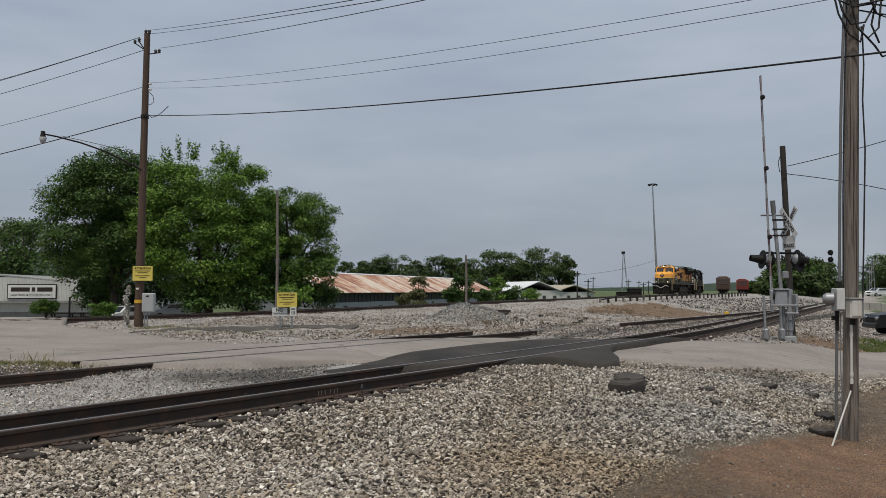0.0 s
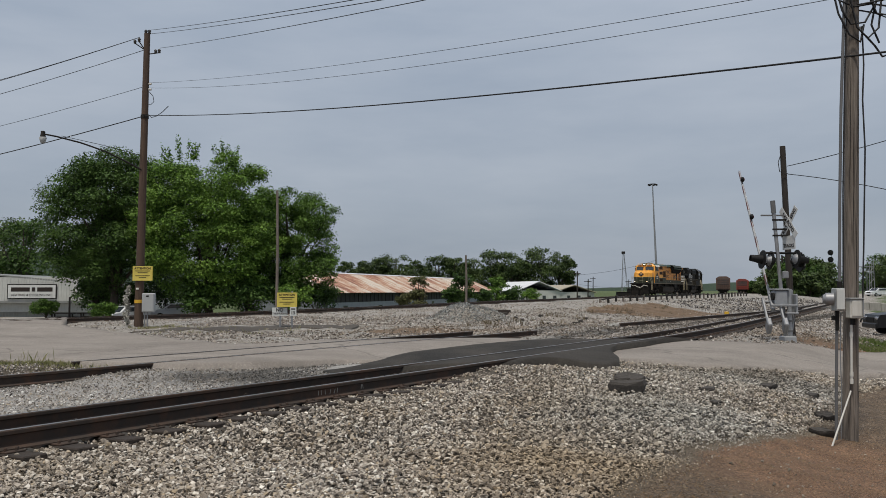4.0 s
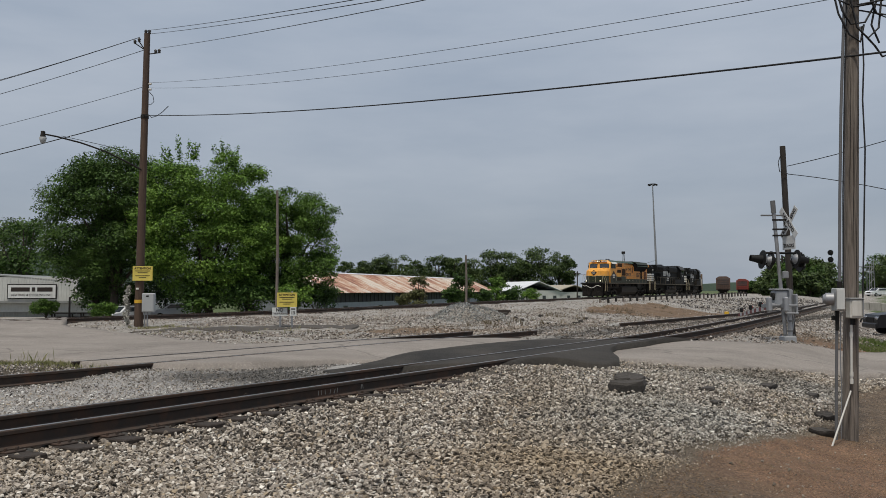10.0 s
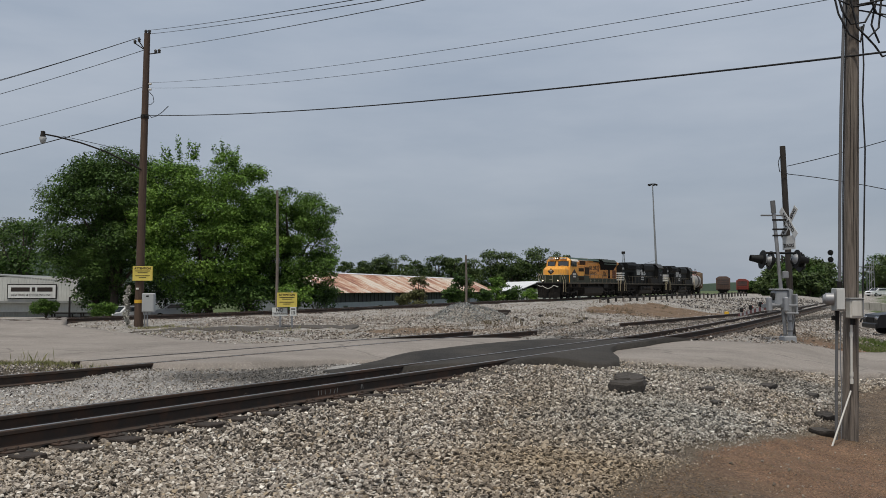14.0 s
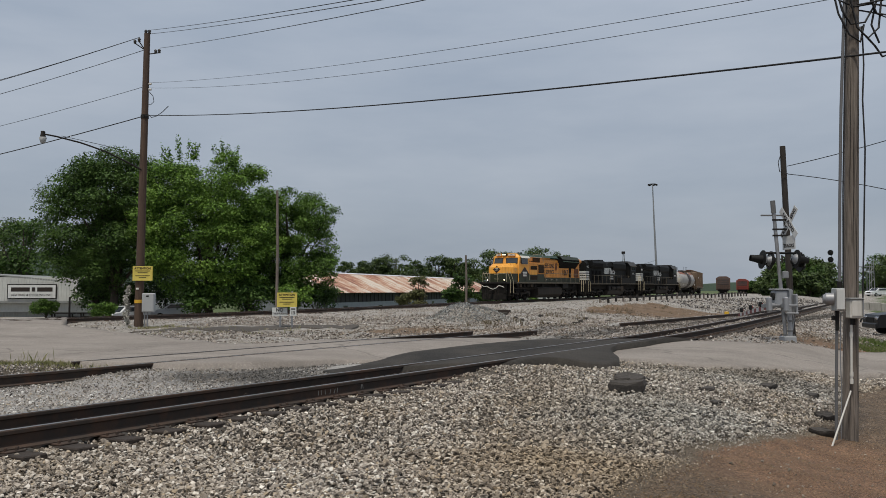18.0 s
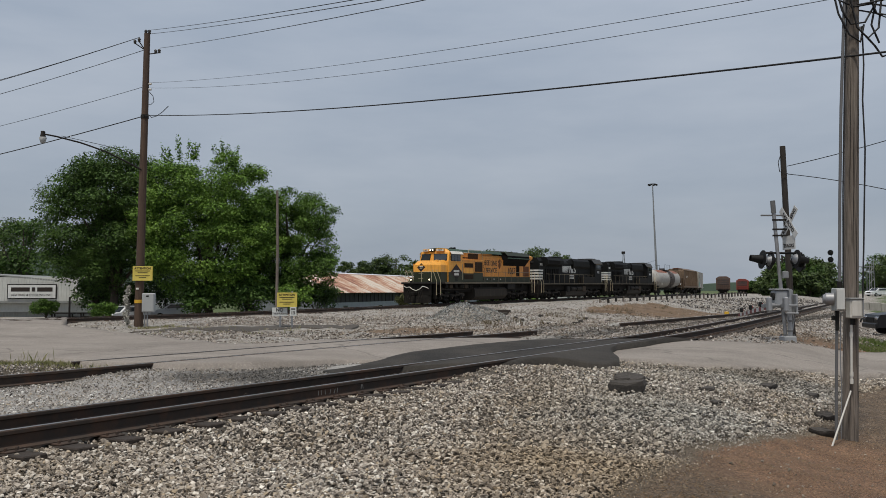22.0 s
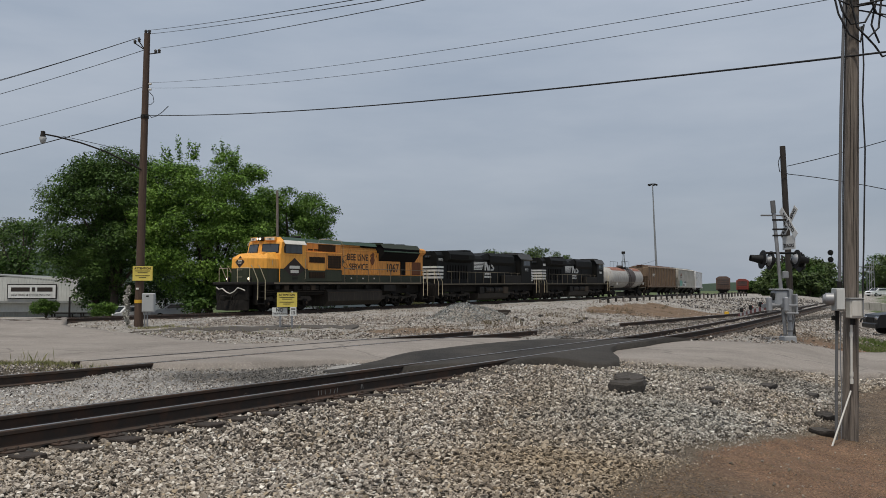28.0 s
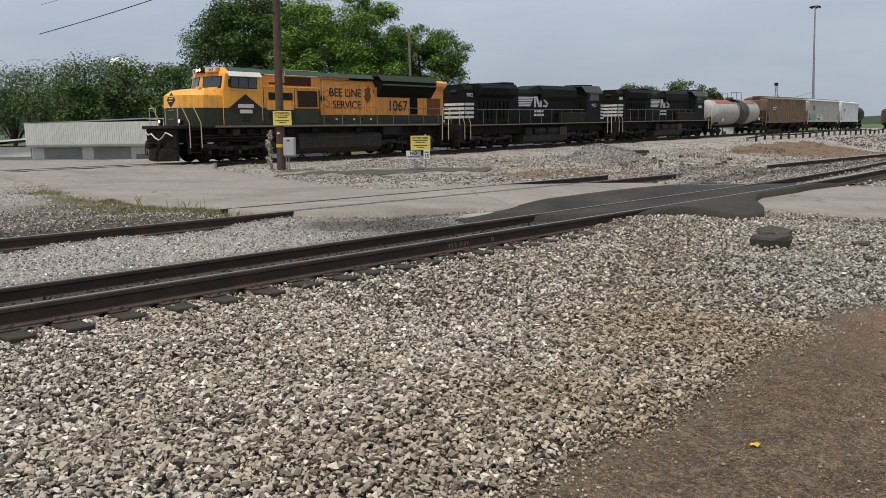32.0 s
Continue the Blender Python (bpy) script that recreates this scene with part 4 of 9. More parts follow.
stone_field("limestone_chips", 105000, (-16, 3, 5, 19), between_keep, 0.026, 0.058, STONE_FINE, "pale grey limestone chips between the two tracks", CHIPS)
stone_field("track_ballast", 22000, (-9, 3, 4, 18), lambda x, y: (np.abs(near_side(x, y)) < 0.68) * (road_gap(x, y) > 0.05), 0.035, 0.07, STONE_DARK, "dark ballast stones between the rails", CHIPS)


def bank_keep(x, y):
    e = (x - B_A[0]) * B_N[0] + (y - B_A[1]) * B_N[1]
    d = (x - T_A[0]) * T_N[0] + (y - T_A[1]) * T_N[1]
    s2 = (x - B_A[0]) * math.sin(B_TH) + (y - B_A[1]) * math.cos(B_TH)
    tarry = (x > -12) & (x < -3.6) & (y > 31) & (y < 36.6)
    return (np.abs(x + 0.1 * y) < 0.68 * y) * (road_gap(x, y) > 0.1) * ((e > 1.75) | (e < 0.1) | ((s2 > 17) & (s2 < 27))) * (d > 1.4) * (near_side(x, y) < 30) * (1 - 0.7 * dirt_mask(x, y)) * np.where(tarry, 0.06, 1) * (np.abs(near_side(x, y)) > 0.95)


stone_field("embankment_stones", 26000, (-12, 16, 27, 48), bank_keep, 0.06, 0.15, STONE_FAR, "grey rubble stone on the low embankment", CHIPS)
stone_field("embankment_stones", 36000, (-18, 34, 22, 76), bank_keep, 0.05, 0.14, STONE_FAR, "grey and tan rubble stone on the low embankment", CHIPS)


def shoulder_keep(x, y):
    d = near_side(x, y) + 0.0026 * np.maximum(y - 20, 0) ** 2 * (y < 60)
    e = (x - B_A[0]) * B_N[0] + (y - B_A[1]) * B_N[1]
    return (np.abs(d) > 0.9) * (d < 7) * (e < 0.15) * (road_gap(x, y) > 0.08) * (1 - 0.9 * dirt_mask(x, y)) * (1 - grass_mask(x, y))


stone_field("track_ballast", 42000, (4, 32, 23, 62), shoulder_keep, 0.05, 0.12, STONE_FAR, "pale crushed stone on the shoulders of the track", CHIPS)


def verge_keep(x, y):
    e = (x - B_A[0]) * B_N[0] + (y - B_A[1]) * B_N[1]
    s2 = (x - B_A[0]) * math.sin(B_TH) + (y - B_A[1]) * math.cos(B_TH)
    return ((e > 1.62) | ((e > 0.2) & (s2 < 2.0))) * (road_gap(x, y) > 0.03) * (x < -5.2) * 0.9


stone_field("verge_gravel", 15000, (-13, -6.4, 12.0, 19.0), lambda x, y: verge_keep(x, y) * ((y - B_A[1]) < 6.5), 0.03, 0.07, STONE_FAR, "pale stones under the verge grass", CHIPS)
stone_field("verge_gravel", 9000, (-20, -5, 9, 26), verge_keep, 0.035, 0.085, STONE_FAR, "pale gravel on the road verge", CHIPS)
stone_field("track_ballast", 12000, (-16, -4, 5, 17), lambda x, y: (np.abs((x - B_A[0]) * B_N[0] + (y - B_A[1]) * B_N[1] - 0.75) < 0.68) * (road_gap(x, y) > 0.05), 0.035, 0.075, STONE_FAR, "dusty ballast stones between the second track's rails", CHIPS)

stone_field("gravel_heap", 5200, (-1.6, 4.0, 38.2, 43.8), lambda x, y: np.exp(-(((x - 1.2) / 1.7) ** 2 + ((y - 41.0) / 1.9) ** 2) * 0.7) > 0.3, 0.06, 0.13, STONE_HEAP, "small heap of blue-grey crushed stone", CHIPS)

# ---- trees ----
BARK = timber("tree_bark", (0.035, 0.028, 0.022), (0.10, 0.08, 0.062), (9, 9, 2.0), 0.95, 0.9)
LEAF_BRIGHT = leafy("bright_leaves", (0.016, 0.040, 0.007), (0.17, 0.31, 0.045), (0.27, 0.43, 0.075))
LEAF_DARK = leafy("dark_leaves", (0.010, 0.026, 0.006), (0.075, 0.145, 0.028), (0.11, 0.19, 0.035))
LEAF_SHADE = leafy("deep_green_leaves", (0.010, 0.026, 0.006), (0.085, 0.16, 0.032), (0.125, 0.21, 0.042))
LEAF_MID = leafy("green_leaves", (0.014, 0.034, 0.006), (0.12, 0.225, 0.035), (0.17, 0.30, 0.05))
LEAF_FAR = leafy("far_leaves", (0.015, 0.028, 0.010), (0.095, 0.142, 0.040), (0.115, 0.17, 0.05))
LEAF_OLIVE = leafy("olive_leaves", (0.07, 0.08, 0.03), (0.16, 0.16, 0.07), (0.22, 0.19, 0.10))


def leaf_cloud(blobs, n, size, rng, shell=0.5, droop=0.3):
    """Leaf vertices and faces: small bent leaves spread through ellipsoids (x, y, z, rx, ry, rz), fewer below each one."""
    b = np.array(blobs, float)
    w = (b[:, 3] * b[:, 4] * b[:, 5]) ** (2 / 3)
    pick = rng.choice(len(b), n, p=w / w.sum())
    d = rng.normal(size=(n, 3))
    d /= np.linalg.norm(d, axis=1, keepdims=True)
    d[:, 2] = np.where((d[:, 2] < -0.2) & (rng.uniform(0, 1, n) < 0.6), -d[:, 2], d[:, 2])
    rad = rng.uniform(0, 1, (n, 1)) ** shell * rng.uniform(0.80, 1.25, (n, 1))
    c = b[pick, :3] + d * rad * b[pick, 3:]
    nrm = d * 0.5 + rng.normal(size=(n, 3)) * 0.45 + np.array((0, 0, 0.7))
    nrm /= np.linalg.norm(nrm, axis=1, keepdims=True)
    t = np.cross(nrm, rng.normal(size=(n, 3)))
    t /= np.linalg.norm(t, axis=1, keepdims=True)
    t[:, 2] -= droop * 0.4
    u = np.cross(nrm, t)
    s = size * rng.uniform(0.6, 1.3, (n, 1))
    v = np.stack([c - t * s * 0.5, c + u * s * 0.3 + nrm * s * 0.07, c + t * s * 0.55 - nrm * s * 0.08, c - u * s * 0.3 + nrm * s * 0.07], 1)
    return v.reshape(-1, 3), np.arange(n * 4).reshape(-1, 4)


def crown_blobs(rng, cx, cy, cz, rx, ry, rz, count, small, square=1.0):
    """Clumps over a dome; square below 1 fills out the dome's shoulders."""
    out = []
    for k in range(count):
        d = rng.normal(size=3)
        d /= np.linalg.norm(d)
        d = np.sign(d) * np.abs(d) ** square
        d /= max(1.0, np.linalg.norm(d) * 0.82)
        r = rng.uniform(0.68, 0.97) if k > count * 0.2 else rng.uniform(0, 0.65)
        q = small * rng.uniform(0.55, 1.45)
        out.append((cx + d[0] * r * (rx - q * 0.6), cy + d[1] * r * (ry - q * 0.6), cz + d[2] * r * (rz - q * 0.4), q, q, q * 0.62))
    return out


def tree(name, x, y, z, height, spread, leaves, size, material, label, seed, low=0.22, small=None, group="", blobs=34, sprigs=(), square=1.0):
    """A tree: tapered trunk with limbs and a crown of many small leaves; sprigs are upright shoots on the crown, x and height."""
    rng_t, r = np.random.default_rng(seed), random.Random(seed)
    top = thing(name, pose(x, y, z), label, "tree" if name != "bush" else "bush", group)
    h0 = height * low
    crown_h = height - h0
    cz = h0 + crown_h * 0.5
    small = small or spread * 0.3
    bl = crown_blobs(rng_t, 0, 0, cz, spread, spread * 0.85, crown_h * 0.5, blobs, small, square)
    g = Geo()
    tr = 0.026 * height
    g.tube([(0, 0, -1.2), (r.uniform(-0.1, 0.1), 0, h0 * 0.6), (r.uniform(-0.2, 0.2), 0.1, h0 * 1.1), (r.uniform(-0.4, 0.4), 0, cz), (0, 0, cz + crown_h * 0.3)], [tr * 1.35, tr, tr * 0.85, tr * 0.5, tr * 0.15], 8)
    for b in r.sample(bl, min(14, len(bl))):
        z0 = h0 * r.uniform(0.7, 1.6)
        mid = (b[0] * 0.45, b[1] * 0.45, z0 + (b[2] - z0) * 0.6)
        g.tube([(0, 0, z0), mid, (b[0], b[1], b[2])], [tr * 0.45, tr * 0.28, tr * 0.08], 5)
    part("trunk", g, BARK, top)
    v, q = leaf_cloud(bl, leaves, size, rng_t, 0.34)
    if sprigs:
        more = []
        for sx, base, tip in sprigs:
            for shoot in range(4):
                x0, lean, y0 = sx + r.uniform(-0.35, 0.35), r.uniform(-0.45, 0.45), r.uniform(-1, 1)
                high = base + (tip - base) * r.uniform(0.6, 1.0)
                for j in range(9):
                    k = j / 8
                    more.append((x0 + lean * k + r.uniform(-0.1, 0.1), y0, base - 0.8 + (high - base + 0.8) * k, 0.42 - 0.28 * k, 0.42 - 0.28 * k, 0.3))
        v2, q2 = leaf_cloud(more, 330 * len(sprigs), size, rng_t, 0.9)
        q = np.concatenate([q, q2 + len(v)])
        v = np.concatenate([v, v2])
    crown = new("crown", bulk("crown", v, q, material))
    crown.parent = top
    return top


# ---- train ----
YEL = painted("locomotive_yellow", (0.82, 0.375, 0.055), 0.42, (0.12, 0.07, 0.03), 0.5)
YEL2 = painted("faded_locomotive_yellow", (0.68, 0.28, 0.05), 0.5, (0.16, 0.07, 0.03), 0.8)
GRN = painted("locomotive_green", (0.019, 0.025, 0.009), 0.5, (0.07, 0.055, 0.035), 0.4)
GRN_TOP = painted("green_roof_paint", (0.03, 0.062, 0.038), 0.5, (0.05, 0.045, 0.04), 0.4)
RED_DK = painted("maroon_paint", (0.022, 0.009, 0.006), 0.5, amount=0.1)
CREAM = painted("aged_white_paint", (0.62, 0.60, 0.55), 0.5, (0.2, 0.17, 0.13), 0.45)
LOCO_BLACK = painted("locomotive_black", (0.0060, 0.0062, 0.0058), 0.6, (0.022, 0.019, 0.016), 0.5, gloss=0.16)
GRIME = painted("grimy_running_gear", (0.009, 0.008, 0.007), 0.85, (0.042, 0.034, 0.026), 0.7, gloss=0.2)
GEAR = painted("dusty_truck_frame", (0.030, 0.025, 0.020), 0.8, (0.085, 0.068, 0.05), 0.6, gloss=0.3)
RAIL_GREY = painted("handrail_grey", (0.17, 0.14, 0.095), 0.5, amount=0.3)
RAIL_YEL = painted("handrail_cream", (0.46, 0.40, 0.27), 0.5, amount=0.45)
WHITE_LET = painted("white_lettering", (0.60, 0.60, 0.58), 0.55, (0.1, 0.09, 0.08), 0.5)
DARK_LET = painted("dark_lettering", (0.020, 0.012, 0.008), 0.55, amount=0.1)
LOCO_GLASS = glass("cab_glass")
LAMP_ON = glowing("lit_headlight", (1.0, 0.86, 0.62), 1.8)
ROOF_DULL = painted("dull_grey_metal", (0.05, 0.05, 0.05), 0.6, (0.09, 0.08, 0.07), 0.5)
GRILLE = painted("black_grille", (0.007, 0.006, 0.006), 0.9, (0.02, 0.018, 0.015), 0.3, gloss=0.15)
BROWN_GRILLE = painted("rusty_brown_louvre", (0.040, 0.024, 0.013), 0.85, (0.11, 0.06, 0.03), 0.6, gloss=0.2)
SOOT = painted("exhaust_soot_stain", (0.16, 0.055, 0.022), 0.8, (0.02, 0.012, 0.008), 0.8)
TANK_W = painted("stained_tank_white", (0.38, 0.37, 0.35), 0.55, (0.13, 0.065, 0.045), 0.85)
TANK_D = painted("dark_tank_band", (0.055, 0.045, 0.042), 0.6, (0.13, 0.06, 0.04), 0.5)
RUST_TOP = painted("rust_streak", (0.22, 0.085, 0.055), 0.8, (0.4, 0.33, 0.28), 0.7)
TAN = painted("faded_tan_hopper", (0.165, 0.112, 0.072), 0.65, (0.05, 0.026, 0.016), 0.95)
CREAM_H = painted("cream_hopper", (0.40, 0.38, 0.335), 0.6, (0.17, 0.13, 0.095), 0.6)
WHITE_H = painted("white_hopper", (0.66, 0.66, 0.66), 0.5, (0.25, 0.23, 0.2), 0.4)
TEAL = painted("teal_spray_paint", (0.16, 0.36, 0.31), 0.6, amount=0.3)

RUST_GEAR = painted("dusty_brown_gear", (0.06, 0.045, 0.033), 0.85, (0.11, 0.085, 0.06), 0.5, gloss=0.2)

FONT_CACHE = {}


def letters(body, size, thick=0.006, bold=0.0):
    """Letters as a mesh, middle at the origin, in x and y."""
    key = (body, size, thick, bold)
    if key not in FONT_CACHE:
        cu = bpy.data.curves.new("letters", "FONT")
        cu.body, cu.size, cu.extrude, cu.offset, cu.align_x, cu.align_y = body, size, thick, bold, "CENTER", "CENTER"
        ob = bpy.data.objects.new("letters", cu)
        scene.collection.objects.link(ob)
        bpy.context.view_layer.update()
        me = bpy.data.meshes.new_from_object(ob.evaluated_get(bpy.context.evaluated_depsgraph_get()))
        bpy.data.objects.remove(ob)
        bpy.data.curves.remove(cu)
        FONT_CACHE[key] = me
    return FONT_CACHE[key].copy()


def on_side(x, y, z):
    """Lettering pose on a flank that faces +x."""
    return Matrix(((0, 0, 1, x), (1, 0, 0, y), (0, 1, 0, z), (0, 0, 0, 1)))


WHEEL = Geo()
WHEEL.lathe([(0.05, -0.08), (0.18, -0.08), (0.2, -0.03), (0.40, -0.02), (0.43, -0.06), (0.525, -0.07), (0.53, 0.03), (0.56, 0.05), (0.56, 0.075), (0.42, 0.075), (0.38, 0.03), (0.2, 0.03), (0.18, 0.06), (0.05, 0.06)], 20)


def wheelset(parent, y, r=0.53, half=0.76):
    """Axle with two wheels; turns about its own x axis."""
    ax = part("wheelset", Geo().cyl((-half - 0.25, 0, 0), (half + 0.25, 0, 0), 0.085, n=10), GRIME, parent, at=pose(0, y, r))
    for s in (-1, 1):
        k = r / 0.56
        g = Geo().lathe([(q * k, z) for q, z in ((0.05, -0.08), (0.18, -0.08), (0.2, -0.03), (0.42, -0.02), (0.45, -0.06), (0.53, -0.065), (0.535, 0.03), (0.56, 0.05), (0.56, 0.075), (0.42, 0.075), (0.38, 0.03), (0.2, 0.03), (0.18, 0.06), (0.05, 0.06))], 20, m=pose(s * half, 0, 0, 0, -90 * s, 0))
        for k2 in range(5):
            a = k2 * 2 * math.pi / 5
            g.box(-0.03, 0.03, -0.05, 0.05, -0.03, 0.03, m=pose(s * (half + 0.02), 0.3 * r / 0.53 * math.cos(a), 0.3 * r / 0.53 * math.sin(a)))
        part("wheel", g, GRIME, ax)
    return ax


AXLES = []


def loco_truck(parent, y0, axles=(0.0, 1.85, 3.7), material=None):
    """Three-axle truck with side frames, journals, springs and brake gear."""
    material = material or GRIME
    t = part("truck", Geo().box(-0.9, 0.9, -0.62, axles[-1] + 0.6, 0.5, 0.93, bev=0.05), material, parent, at=pose(0, y0, 0))
    for s in (-1, 1):
        g = Geo()
        g.extrude([(-0.75, 0.72), (-0.6, 0.95), (0.6, 0.98), (1.0, 0.82), (2.7, 0.82), (3.1, 0.98), (4.3, 0.95), (4.45, 0.72), (4.2, 0.62), (3.1, 0.72), (2.8, 0.6), (0.9, 0.6), (0.6, 0.72), (-0.5, 0.62)], 0, 0.16, m=Matrix(((0, s, 0, s * 0.95 - (0.16 if s < 0 else 0) * 0), (1, 0, 0, 0), (0, 0, 1, 0), (0, 0, 0, 1))))
        part("side_frame", g, GEAR, t)
        for a in axles:
            part("journal_box", Geo().box(s * 1.10 - 0.12, s * 1.10 + 0.12, a - 0.22, a + 0.22, 0.34, 0.80, bev=0.05).cyl((s * 1.2, a, 0.53), (s * 1.3, a, 0.53), 0.13, n=10), material, t)
        for a in (0.9, 2.8):
            part("spring", Geo().cyl((s * 1.12, a - 0.18, 0.40), (s * 1.12, a - 0.18, 0.66), 0.10, n=8).cyl((s * 1.12, a + 0.18, 0.40), (s * 1.12, a + 0.18, 0.66), 0.10, n=8).box(s * 1.12 - 0.15, s * 1.12 + 0.15, a - 0.35, a + 0.35, 0.3, 0.4, bev=0.03), material, t)
        for b0, b1, za, zb in ((0.6, 1.2, 0.95, 1.0), (2.5, 3.1, 1.0, 0.95)):
            part("brake_cylinder", Geo().cyl((s * 1.2, b0, za), (s * 1.2, b1, zb), 0.11, n=10), material, t)
        for a in axles:
            part("journal_cover", Geo().cyl((s * 1.3, a, 0.53), (s * 1.33, a, 0.53), 0.10, 0.08, 10), RUST_GEAR, t, "dusty journal cover")
        part("sand_pipe", Geo().tube([(s * 1.05, -0.55, 1.3), (s * 1.1, -0.7, 0.8), (s * 0.95, -0.62, 0.2)], 0.03, 6), material, t)
    for a in axles:
        # Dark box added between the wheels to stand in for the shade underneath.
        part("traction_motor", Geo().box(-0.55, 0.55, a - 0.62 + 0.3, a + 0.62 + 0.3, 0.16, 0.6, bev=0.08), GRIME, t)
        AXLES.append((wheelset(t, a), 0.53))
    return t


def car_truck(parent, y0):
    """Two-axle freight truck."""
    t = part("truck", Geo().box(-1.0, 1.0, -0.22, 0.22, 0.45, 0.75, bev=0.05), GRIME, parent, at=pose(0, y0, 0))
    for s in (-1, 1):
        g = Geo().extrude([(-1.1, 0.5), (-0.9, 0.72), (-0.4, 0.85), (0.4, 0.85), (0.9, 0.72), (1.1, 0.5), (0.9, 0.35), (0.75, 0.5), (0.4, 0.25), (-0.4, 0.25), (-0.75, 0.5), (-0.9, 0.35)], 0, 0.14, m=Matrix(((0, s, 0, s * 0.92), (1, 0, 0, 0), (0, 0, 1, 0), (0, 0, 0, 1))))
        part("side_frame", g, GRIME, t)
    for a in (-0.88, 0.88):
        wheelset(t, a, 0.46)
    return t


def coupler(parent, y, sign):
    g = Geo().box(-0.09, 0.09, min(y, y + sign * 0.6), max(y, y + sign * 0.6), 0.78, 0.98, bev=0.03)
    g.box(-0.2, 0.16, y - 0.16, y + 0.16, 0.72, 1.04, bev=0.06)
    return part("coupler", g, GRIME, parent)


def handrail(parent, pts, posts, r, material, low):
    """A walkway rail: bar along pts, posts down to z low."""
    part("handrail", Geo().tube(pts, r, 6), material, parent)
    for x, y, z in posts:
        part("stanchion", Geo().cyl((x, y, low), (x, y, z), r * 0.95, n=6), material, parent)


def steps(parent, x, y, sign, material, rail_mat, deck=1.78):
    """Corner steps with treads, side plates and two bent handrails."""
    g = Geo().box(x - 0.36, x, y - 0.03, y, 0.45, deck, bev=0.008).box(x - 0.36, x, y + 0.62, y + 0.65, 0.45, deck, bev=0.008)
    g.box(x - 0.37, x - 0.33, y, y + 0.62, 0.45, deck)
    st = part("step_well", g, material, parent)
    for k in range(4):
        z = 0.5 + k * 0.36
        part("tread", Geo().box(x - 0.34, x + 0.01, y, y + 0.62, z, z + 0.035, bev=0.006), material, st)
    for yy in (y - 0.02, y + 0.64):
        part("grab_rail", Geo().tube([(x + 0.03, yy, 0.75), (x + 0.03, yy, deck + 0.1), (x - 0.1, yy + 0.25 * sign, deck + 0.75), (x - 0.18, yy + 0.4 * sign, deck + 1.0)], 0.026, 6), rail_mat, st)


def taller(ob, k):
    """Raises a body's parts by the factor k; the running gear stays."""
    for c in ob.children:
        if c.name.startswith("truck"):
            continue
        m = c.matrix_basis
        if all(abs(m[i][j] - (1 if i == j else 0)) < 1e-6 for i in range(3) for j in range(3)):
            if c.type == "MESH" and c.data.users == 1:
                c.data.transform(Matrix.Diagonal((1, 1, k, 1)))
            taller(c, k)
        c.location.z *= k


